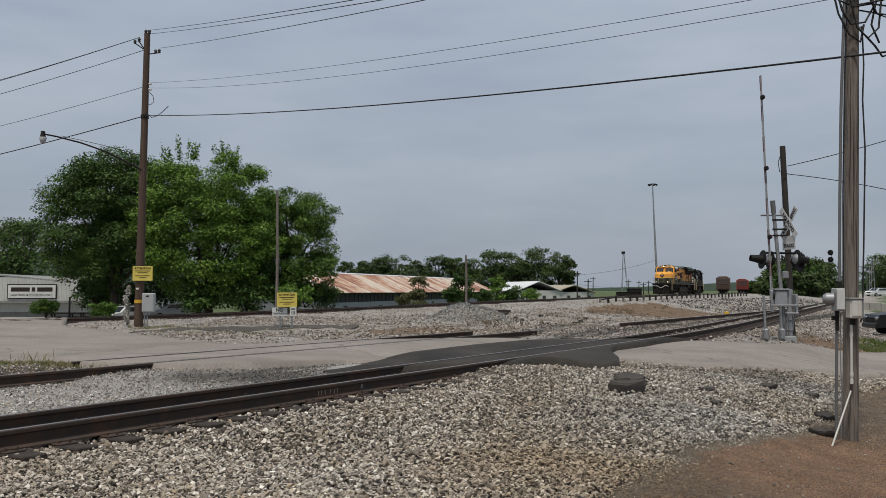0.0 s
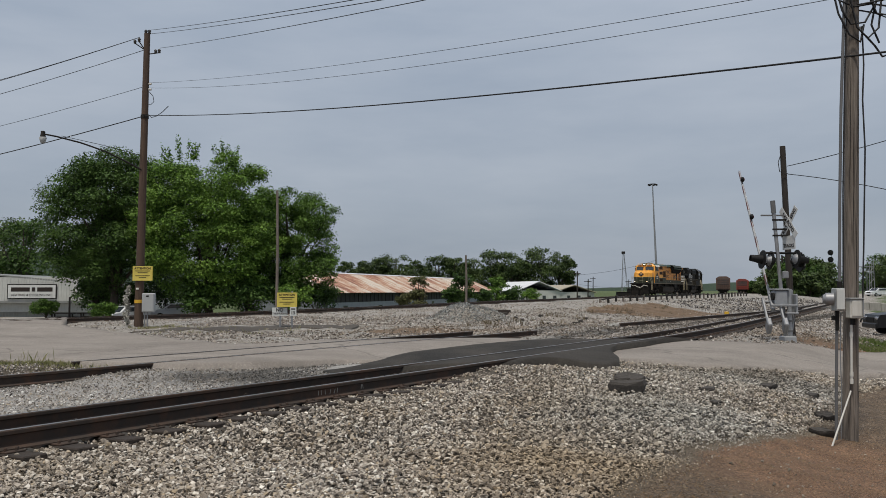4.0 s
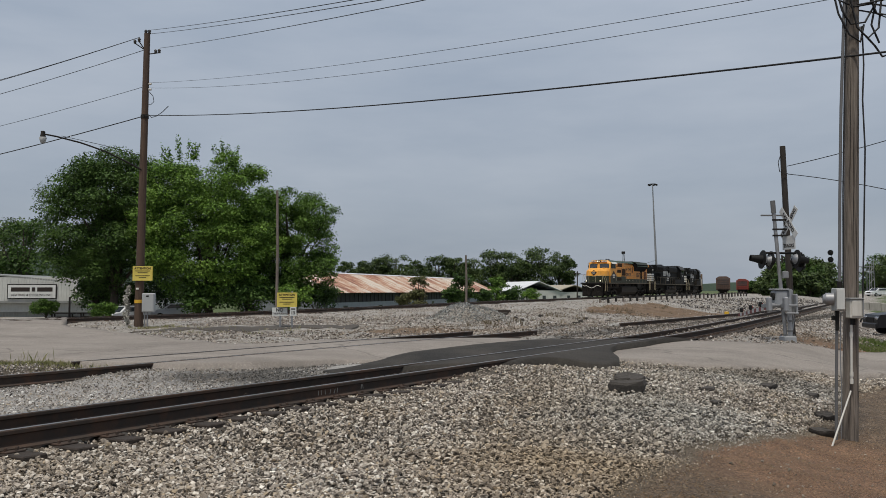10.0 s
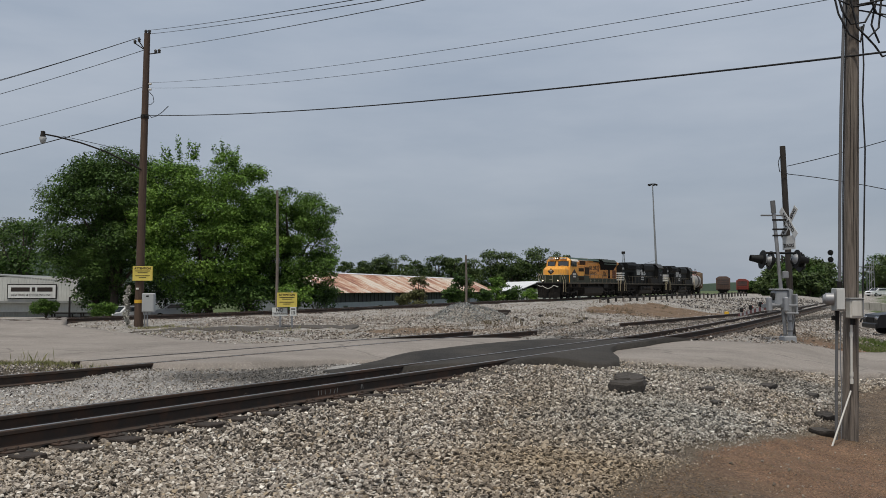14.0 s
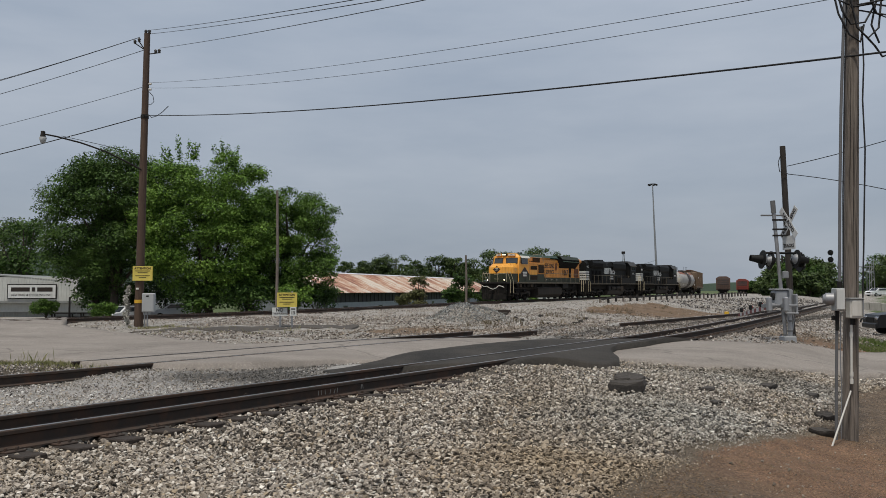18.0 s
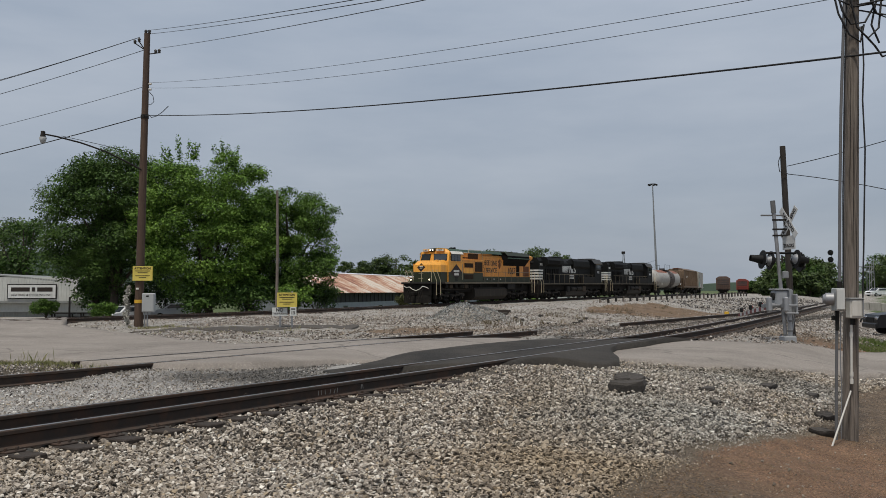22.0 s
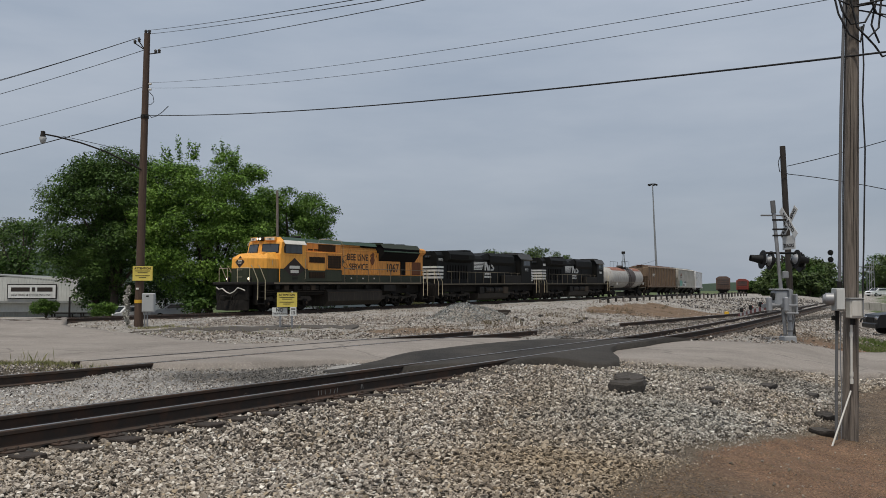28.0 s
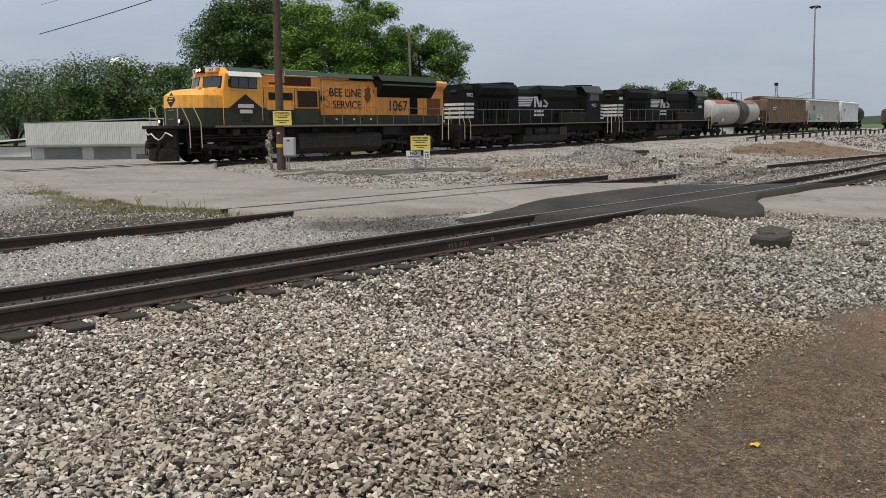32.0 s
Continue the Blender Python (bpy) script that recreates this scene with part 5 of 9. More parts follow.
def yellow_locomotive():
    t = thing("locomotive", pose(0, 0, 0), "yellow and dark green diesel locomotive with lit headlights", "locomotive")
    D = 1.80
    part("underframe", Geo().box(-1.05, 1.05, 1.0, 21.8, 0.96, D - 0.12, bev=0.05), GRIME, t)
    part("walkway", Geo().box(-1.55, 1.55, 0.62, 22.05, D - 0.16, D, bev=0.03), DARK, t, "grimy walkway with a pale edge")
    for s in (-1, 1):
        part("sill_stripe", Geo().box(s * 1.552 - 0.006, s * 1.552 + 0.006, 3.0, 20.6, D - 0.12, D - 0.03), RAIL_GREY, t)
    # pilot and plough
    part("pilot", Geo().box(-1.42, 1.42, 0.78, 0.95, 0.72, D - 0.16, bev=0.03), GRIME, t)
    plow = Geo()
    for s in (-1, 1):
        plow.add([(0, 0.42, 0.12), (s * 1.38, 0.80, 0.15), (s * 1.38, 0.86, 0.80), (0, 0.62, 0.72), (0, 0.55, 0.12), (s * 1.38, 0.93, 0.15), (s * 1.38, 0.97, 0.80), (0, 0.75, 0.72)], [(0, 1, 2, 3), (7, 6, 5, 4), (0, 4, 5, 1), (1, 5, 6, 2), (2, 6, 7, 3), (3, 7, 4, 0)])
    part("snow_plough", plow, GRIME, t)
    coupler(t, 0.15, 1)
    coupler(t, 22.48, -1)
    hose = [(-1.3, 0.7, 1.5), (-1.0, 0.66, 1.36), (-0.7, 0.66, 1.42), (-0.35, 0.66, 1.22), (0.0, 0.66, 1.12), (0.35, 0.66, 1.24), (0.65, 0.66, 1.46), (0.9, 0.66, 1.42), (1.25, 0.7, 1.3)]
    part("cable", Geo().tube(hose, 0.035, 6), CREAM, t, "pale slack jumper cable")
    for x in (-0.7, -0.5, 0.5, 0.7):
        part("air_hose", Geo().tube([(x, 0.6, 1.2), (x, 0.35, 1.05), (x * 0.95, 0.25, 0.7), (x * 0.8, 0.22, 0.45)], 0.03, 6), GRIME, t)
    # nose: lower dark green, upper yellow
    def shell(name, prof_lo, prof_hi, material, label=""):
        g = Geo()
        n = len(prof_lo)
        vs = prof_lo + prof_hi
        g.add(vs, [(i, (i + 1) % n, n + (i + 1) % n, n + i) for i in range(n)])
        g.add(prof_hi, [tuple(range(n))])
        g.add(prof_lo, [tuple(range(n))[::-1]])
        return part(name, g, material, t, label)

    def outline(hw_front, hw_back, y0, y1, y2, z):
        return [(-hw_front, y0, z), (hw_front, y0, z), (hw_back, y1, z), (hw_back, y2, z), (-hw_back, y2, z), (-hw_back, y1, z)]

    shell("nose_base", outline(0.72, 1.42, 1.42, 2.45, 3.62, D), outline(0.72, 1.42, 1.46, 2.45, 3.62, 2.62), GRN, "dark green nose base")
    top_lo, top_mid = outline(0.72, 1.44, 1.455, 2.45, 3.62, 2.624), outline(0.70, 1.42, 1.50, 2.48, 3.62, 3.20)
    shell("nose", top_lo, top_mid, YEL, "bright yellow nose")
    crest = [(x, y, z + (0.08 if y > 3 else (-0.10 if y < 2.2 else 0.0))) for x, y, z in outline(0.56, 1.16, 1.86, 2.72, 3.62, 3.56)]
    shell("nose_top", outline(0.70, 1.42, 1.50, 2.48, 3.62, 3.205), crest, YEL, "sloped yellow nose top")
    part("nose_door", Geo().box(1.415, 1.432, 2.75, 3.45, 2.70, 3.18, bev=0.006), YEL, t)
    part("nose_handle", Geo().tube([(1.47, 2.9, 2.8), (1.47, 2.9, 3.1)], 0.014, 5), RAIL_YEL, t)
    for k in range(3):
        part("nose_grab", Geo().tube([(-0.25, 1.43, 2.1 + k * 0.42), (0.25, 1.43, 2.1 + k * 0.42)], 0.014, 5), RAIL_YEL, t)
    part("nose_door_frame", Geo().box(-1.1, -0.85, 1.9, 1.93, 2.7, 3.3, bev=0.01), YEL, t)
    part("sand_filler", Geo().box(0.78, 1.12, 2.42, 2.72, 3.36, 3.62, bev=0.04), YEL, t)
    dia = [(0, -0.36), (0.42, 0), (0, 0.36), (-0.42, 0)]
    part("emblem", Geo().poly(dia, 0.012, m=pose(0.0, 1.478, 3.0, -7, 0, 0)), RED_DK, t, "dark maroon diamond emblem")
    for k, (w, zz) in enumerate(((0.34, 0.07), (0.24, -0.07))):
        part("emblem_bar", Geo().box(-w / 2, w / 2, -0.012, -0.002, zz - 0.03, zz + 0.03, m=pose(0.0, 1.478, 3.0, -7, 0, 0)), CREAM, t)
    for x in (-0.95, 0.95):
        hl = part("ditch_light", Geo().cyl((x, 1.30, D + 0.20), (x, 1.46, D + 0.20), 0.14, n=14).box(x - 0.13, x + 0.13, 1.32, 1.45, D, D + 0.12, bev=0.02), DARK, t)
        part("lens", Geo().cyl((x, 1.285, D + 0.20), (x, 1.30, D + 0.20), 0.07, n=14), LAMP_ON, hl, "lit ditch light")
    # cab
    # each level: half width, y at the middle, y at the corner, z
    levels = [(1.52, 3.25, 3.62, D), (1.52, 3.16, 3.60, 3.48), (1.50, 3.34, 3.80, 4.26), (1.06, 3.44, 3.86, 4.58)]
    cab_g = Geo()
    vs = []
    for w, ym, yc, z in levels:
        vs += [(0.0, ym, z), (w, yc, z), (w, 6.1, z), (-w, 6.1, z), (-w, yc, z)]
    for k in range(3):
        cab_g.add(vs, [(5 * k + i, 5 * k + (i + 1) % 5, 5 * k + 5 + (i + 1) % 5, 5 * k + 5 + i) for i in range(5)])
    cab_g.add(vs[15:], [(0, 1, 2, 3, 4)])
    cab_g.add(vs[:5], [(4, 3, 2, 1, 0)])
    cab = part("cab", cab_g, YEL, t, "yellow cab")
    part("cab_roof", Geo().extrude([(-1.56, 4.30), (-1.08, 4.60), (0, 4.68), (1.08, 4.60), (1.56, 4.30), (1.50, 4.26), (1.04, 4.55), (0, 4.62), (-1.04, 4.55), (-1.50, 4.26)], 4.1, 6.22), GRN_TOP, cab, "green cab roof")
    for s in (-1, 1):
        part("cab_skirt", Geo().box(s * 1.525 - 0.006, s * 1.525 + 0.006, 3.57, 6.09, D, 2.62), GRN, cab, "dark green lower cab flank")
        tri = [(3.9, 2.62), (4.95, 3.30), (6.0, 2.62), (5.3, 2.2), (4.6, 2.2)]
        part("flank_diamond", Geo().extrude([(y, z) for y, z in tri], 0, 0.012, m=Matrix(((0, s, 0, s * 1.532), (1, 0, 0, 0), (0, 0, 1, 0), (0, 0, 0, 1)))), RED_DK, cab, "dark brown diamond panel")
        for w, zz in ((1.0, 2.72), (0.8, 2.45)):
            part("name_bar", Geo().box(s * 1.548 - 0.004, s * 1.548 + 0.004, 4.95 - w / 2, 4.95 + w / 2, zz - 0.09, zz + 0.09), CREAM, cab)
        for k in range(4):
            part("step_slot", Geo().box(s * 1.54 - 0.006, s * 1.54 + 0.006, 4.7, 5.25, 1.92 + k * 0.08, 1.95 + k * 0.08), BLACK, cab)
        win = part("side_window", Geo().box(s * 1.50 - 0.02, s * 1.50 + 0.03, 4.05, 5.75, 3.55, 4.18, bev=0.03), BLACK, cab)
        for y0, y1 in ((4.1, 4.55), (4.6, 5.15), (5.2, 5.7)):
            part("pane", Geo().box(s * 1.53 - 0.005, s * 1.53 + 0.006, y0, y1, 3.6, 4.13), LOCO_GLASS, win)
        part("window_awning", Geo().box(-0.3, 0.0, 3.85, 5.95, -0.02, 0.02, m=pose(1.72, 0, 4.13, 0, 50, 0) if s > 0 else pose(-1.53, 0, 4.36, 0, -50, 0)), CREAM, cab, "white sun visor")
        # front panels swept back from the middle
        turn = math.degrees(math.atan2(0.45, 1.51)) * s
        fm = pose(s * 0.76, 3.47, 3.88, 0, 0, turn) @ pose(0, 0, 0, -13, 0, 0)
        ws = part("windshield", Geo().box(-0.62, 0.62, -0.025, 0.03, -0.33, 0.30, bev=0.05), BLACK, cab, "", fm)
        part("pane", Geo().box(-0.56, 0.56, -0.032, -0.024, -0.27, 0.24, bev=0.003), LOCO_GLASS, ws)
        part("wiper", Geo().tube([(-0.1, -0.04, 0.36), (0.05, -0.045, 0.1)], 0.012, 5), BLACK, ws)
        part("mirror", Geo().box(s * 1.62 - 0.08, s * 1.62 + 0.08, 3.9, 3.93, 3.6, 4.0, bev=0.01), DARK, cab)
        nm = pose(s * 0.72, 3.50, 4.45, 0, 0, turn)
        panel = part("number_board", Geo().box(-0.40, 0.40, -0.08, 0.22, -0.13, 0.13, bev=0.03), YEL, cab, "", nm)
        part("number_panel", Geo().box(-0.33, 0.33, -0.092, -0.08, -0.09, 0.09), CREAM, panel)
        part("number", letters("1067", 0.19), DARK_LET, panel, "", pose(0, -0.096, 0, 90, 0, 0))
    hb = part("headlight", Geo().box(-0.27, 0.27, 3.18, 3.75, 4.33, 4.58, bev=0.06), DARK, cab)
    for x in (-0.12, 0.12):
        part("lens", Geo().cyl((x, 3.16, 4.46), (x, 3.185, 4.46), 0.07, n=14), LAMP_ON, hb, "lit headlight")
    part("horn", Geo().cyl((-0.2, 6.6, 4.72), (-0.2, 7.1, 4.74), 0.05, 0.1, 8).cyl((0.1, 6.6, 4.72), (0.1, 7.15, 4.74), 0.05, 0.1, 8).cyl((-0.05, 6.65, 4.5), (-0.05, 6.65, 4.72), 0.04, n=6), DARK, t)
    # hood behind the cab
    part("equipment_bay", Geo().box(-1.48, 1.48, 6.14, 10.1, 2.62, 3.72, bev=0.05), YEL2, t)
    part("equipment_base", Geo().box(-1.48, 1.48, 6.14, 10.1, D, 2.616, bev=0.04), GRN, t)
    part("upper_hood", Geo().extrude([(-1.02, 3.6), (-1.02, 4.32), (-0.8, 4.50), (0.8, 4.50), (1.02, 4.32), (1.02, 3.6)], 6.14, 10.6), YEL2, t)
    part("upper_roof", Geo().extrude([(-1.06, 4.36), (-0.82, 4.52), (0.82, 4.52), (1.06, 4.36), (0.84, 4.60), (-0.84, 4.60)], 6.22, 15.0), GRN_TOP, t, "green roof strip")
    for s in (-1, 1):
        for y0, y1, z0, z1 in ((6.5, 8.15, 3.05, 3.42), (6.5, 8.15, 2.05, 2.45), (8.5, 9.95, 2.7, 3.55)):
            lv = part("louvre", Geo().box(s * 1.485 - 0.01, s * 1.485 + 0.012, y0, y1, z0, z1), BROWN_GRILLE, t)
            for k in range(5):
                zz = z0 + (z1 - z0) * (k + 0.5) / 5
                part("slat", Geo().box(s * 1.50 - 0.012, s * 1.50 + 0.012, y0, y1, zz - 0.012, zz + 0.006), DARK, lv)
        part("door_line", Geo().box(s * 1.49 - 0.004, s * 1.49 + 0.006, 8.28, 8.31, D + 0.05, 3.68), DARK_LET, t)
        part("intake_grille", Geo().box(s * 1.025 - 0.01, s * 1.025 + 0.012, 8.0, 9.9, 3.82, 4.28), BROWN_GRILLE, t)
        part("hand_bar", Geo().tube([(s * 1.08, 6.3, 4.34), (s * 1.08, 10.4, 4.34)], 0.02, 5), CREAM, t)
    for y in (6.16, 8.3, 10.08):
        part("seam", Geo().box(1.484, 1.492, y - 0.012, y + 0.012, D + 0.02, 3.68), DARK_LET, t)
    part("panel_ledge", Geo().box(1.0, 1.5, 6.16, 10.1, 3.68, 3.74, bev=0.01), YEL, t)
    for y in (6.9, 7.5):
        part("small_vent", Geo().box(1.02, 1.034, y, y + 0.5, 3.85, 3.95), BROWN_GRILLE, t)
    part("battery_box_door", Geo().box(1.482, 1.498, 6.35, 8.2, 2.55, 3.0, bev=0.006), YEL, t)
    part("cab_side_ledge", Geo().box(1.52, 1.56, 4.0, 5.85, 3.46, 3.52, bev=0.01), YEL, t)
    part("engine_hood", Geo().extrude([(-0.98, 2.3), (-0.98, 4.0), (-0.86, 4.22), (-0.6, 4.30), (0.6, 4.30), (0.86, 4.22), (0.98, 4.0), (0.98, 2.3)], 10.62, 15.1), YEL2, t, "weathered yellow engine hood")
    part("engine_hood_base", Geo().box(-0.99, 0.99, 10.1, 21.7, D, 2.296), GRN, t)
    for s in (-1, 1):
        for k in range(6):
            y = 11.1 + k * 0.72
            part("hood_door", Geo().box(s * 0.985 - 0.004, s * 0.985 + 0.016, y - 0.34, y + 0.34, 2.36, 3.9, bev=0.008), YEL2, t)
            part("latch", Geo().box(s * 1.01 - 0.012, s * 1.01 + 0.012, y + 0.22, y + 0.28, 3.6, 3.75), DARK_LET, t)
            part("base_light", Geo().box(s * 0.995 - 0.004, s * 0.995 + 0.01, y - 0.07, y + 0.07, 2.02, 2.12), CREAM if k % 2 else DARK, t)
        if s > 0:
            part("slogan_upper", letters("BEE LINE", 0.68, 0.004, 0.014), DARK_LET, t, "dark slogan lettering", on_side(1.006, 12.6, 3.52))
            part("slogan_lower", letters("SERVICE", 0.64, 0.004, 0.014), DARK_LET, t, "dark slogan lettering", on_side(1.006, 12.7, 2.86))
            bee = Geo()
            for cy, cz, a in ((11.0, 3.42, 25), (11.0, 2.98, -25)):
                pts = [(1.008, cy + 0.34 * math.cos(w) * math.cos(radians(a)) - 0.17 * math.sin(w) * math.sin(radians(a)), cz + 0.34 * math.cos(w) * math.sin(radians(a)) + 0.17 * math.sin(w) * math.cos(radians(a))) for w in [i * math.pi / 8 for i in range(17)]]
                bee.tube(pts, 0.018, 4)
            bee.cyl((1.0, 10.75, 3.2), (1.012, 10.75, 3.2), 0.17, n=10)
            part("insect_emblem", bee, DARK_LET, t, "dark line drawing of an insect")
            part("burn_stain", Geo().poly([(-0.22, -0.25), (-0.05, -0.42), (0.16, -0.30), (0.30, -0.05), (0.22, 0.18), (0.26, 0.42), (0.05, 0.52), (-0.12, 0.38), (-0.26, 0.40), (-0.20, 0.1), (-0.32, -0.05)], 0.004, m=Matrix(((0, 1, 0, 1.012), (1, 0, 0, 14.45), (0, 0, 1, 3.42), (0, 0, 0, 1)))), SOOT, t, "rusty burn mark on the hood")
            part("road_number", letters("1067", 0.92, 0.004, 0.008), DARK_LET, t, "large dark road number", on_side(1.006, 17.15, 2.83))
    for s in (-1, 1):
        part("gutter", Geo().tube([(s * 0.99, 10.65, 4.03), (s * 0.99, 15.05, 4.03)], 0.022, 5), YEL, t)
        for k in range(7):
            part("hinge", Geo().box(s * 1.008 - 0.012, s * 1.008 + 0.012, 10.73 + k * 0.72, 10.80 + k * 0.72, 2.55, 2.63), YEL2, t)
            part("hinge", Geo().box(s * 1.008 - 0.012, s * 1.008 + 0.012, 10.73 + k * 0.72, 10.80 + k * 0.72, 3.62, 3.70), YEL2, t)
        for y in (10.9, 13.0, 15.0):
            part("lifting_lug", Geo().box(s * 0.8 - 0.05, s * 0.8 + 0.05, y - 0.08, y + 0.08, 4.26, 4.40, bev=0.02), DARK, t)
        part("roof_rail", Geo().tube([(s * 1.05, 8.0, 4.3), (s * 1.1, 8.0, 4.62), (s * 1.1, 10.4, 4.62), (s * 1.1, 10.7, 4.3), (s * 1.06, 10.72, 2.9)], 0.02, 5), RAIL_YEL, t)
        part("cab_grab", Geo().tube([(s * 1.56, 6.0, 2.0), (s * 1.56, 6.0, 3.3)], 0.016, 5), RAIL_YEL, t)
        for k in range(6):
            part("underframe_box", Geo().box(s * 1.2 - 0.14, s * 1.2 + 0.14, 3.3 + k * 0.9, 3.75 + k * 0.9, 1.28, 1.6, bev=0.02), RUST_GEAR if k in (1, 4) else GRIME, t)
        for z in (1.18, 1.30):
            part("air_pipe", Geo().tube([(s * 1.22, 2.2, z), (s * 1.22, 8.5, z + 0.02)], 0.028, 5), GEAR, t)
    # radiator end
    part("radiator_hood", Geo().box(-0.985, 0.985, 15.12, 21.7, 2.3, 3.9, bev=0.02), YEL2, t)
    part("radiator_flare", Geo().extrude([(-1.0, 3.35), (-1.5, 3.95), (-1.5, 4.30), (-1.2, 4.52), (1.2, 4.52), (1.5, 4.30), (1.5, 3.95), (1.0, 3.35)], 15.3, 20.4), GRILLE, t, "flared black radiator intake")
    part("radiator_top", Geo().extrude([(-1.53, 4.28), (-1.2, 4.53), (1.2, 4.53), (1.53, 4.28), (1.22, 4.62), (-1.22, 4.62)], 15.2, 20.5), GRN, t, "dark green radiator roof")
    part("tail_hood", Geo().extrude([(-0.985, 3.85), (-1.3, 4.1), (-1.3, 4.3), (-1.0, 4.45), (1.0, 4.45), (1.3, 4.3), (1.3, 4.1), (0.985, 3.85)], 20.42, 21.68), YEL2, t)
    for k in range(3):
        part("fan", Geo().cyl((0, 16.2 + k * 1.6, 4.58), (0, 16.2 + k * 1.6, 4.72), 0.68, 0.62, 18), DARK, t)
    part("exhaust_silencer", Geo().box(-0.5, 0.5, 13.2, 14.9, 4.3, 4.66, bev=0.08), DARK, t)
    part("dynamic_brake", Geo().extrude([(-0.9, 4.25), (-0.9, 4.4), (-0.6, 4.52), (0.6, 4.52), (0.9, 4.4), (0.9, 4.25)], 10.7, 13.0), YEL2, t)
    for s in (-1, 1):
        part("hatch", Geo().box(s * 0.99 - 0.01, s * 0.99 + 0.012, 18.3, 19.05, 2.35, 3.4), GRILLE, t)
        part("hatch", Geo().box(s * 0.99 - 0.01, s * 0.99 + 0.012, 20.0, 21.35, 2.35, 3.35), SOOT, t)
        part("flare_rim", Geo().tube([(s * 1.52, 15.3, 4.05), (s * 1.52, 20.4, 4.05)], 0.05, 6), GRN_TOP, t)
        # fuel tank and reservoirs
    part("fuel_tank", Geo().extrude([(-1.0, 0.22), (-1.4, 0.55), (-1.4, 1.15), (-1.2, 1.32), (1.2, 1.32), (1.4, 1.15), (1.4, 0.55), (1.0, 0.22)], 8.6, 15.2), GEAR, t)
    part("tank_cabinet", Geo().box(1.2, 1.5, 15.3, 16.9, 1.15, 1.62, bev=0.03), DARK, t)
    for s in (-1, 1):
        part("air_tank", Geo().cyl((s * 1.1, 6.5, 1.5), (s * 1.1, 8.4, 1.5), 0.18, n=12), DARK, t)
        for y in (3.2, 9.5, 13.0, 18.5):
            part("sill_box", Geo().box(s * 1.4 - 0.1, s * 1.4 + 0.1, y, y + 0.4, 1.35, 1.6, bev=0.02), GRIME, t)
        ys = [10.4 + k * 1.45 for k in range(8)]
        handrail(t, [(s * 1.5, 10.3, 2.72), (s * 1.5, 20.9, 2.72), (s * 1.5, 21.6, 2.72)], [(s * 1.5, y, 2.72) for y in ys], 0.02, RAIL_GREY, D)
        handrail(t, [(s * 1.35, 1.0, 2.62), (s * 0.45, 0.85, 2.62)], [(s * 1.35, 1.0, 2.62), (s * 0.45, 0.85, 2.62)], 0.022, RAIL_YEL, D)
        steps(t, s * 1.55 if s > 0 else -1.19, 1.5, -1, DARK, RAIL_YEL, D)
        steps(t, s * 1.55 if s > 0 else -1.19, 20.9, 1, DARK, RAIL_YEL, D)
    loco_truck(t, 2.75)
    loco_truck(t, 16.2)
    # Paler strip paints the highlight along the fuel tank's upper edge.
    part("tank_sight_rib", Geo().box(1.405, 1.42, 8.7, 15.1, 1.10, 1.14), RUST_GEAR, t)
    taller(t, 1.075)
    return t


def stripes(parent, x0, x1, y, z0, n, h, gap, slant, material, name="stripe"):
    for k in range(n):
        z = z0 + k * (h + gap)
        part(name, Geo().add([(x0, y, z), (x1, y, z), (x1 + slant, y, z + h), (x0 + slant, y, z + h), (x0, y + 0.01, z), (x1, y + 0.01, z), (x1 + slant, y + 0.01, z + h), (x0 + slant, y + 0.01, z + h)], [(0, 1, 2, 3), (7, 6, 5, 4), (0, 4, 5, 1), (1, 5, 6, 2), (2, 6, 7, 3), (3, 7, 4, 0)]), material, parent)


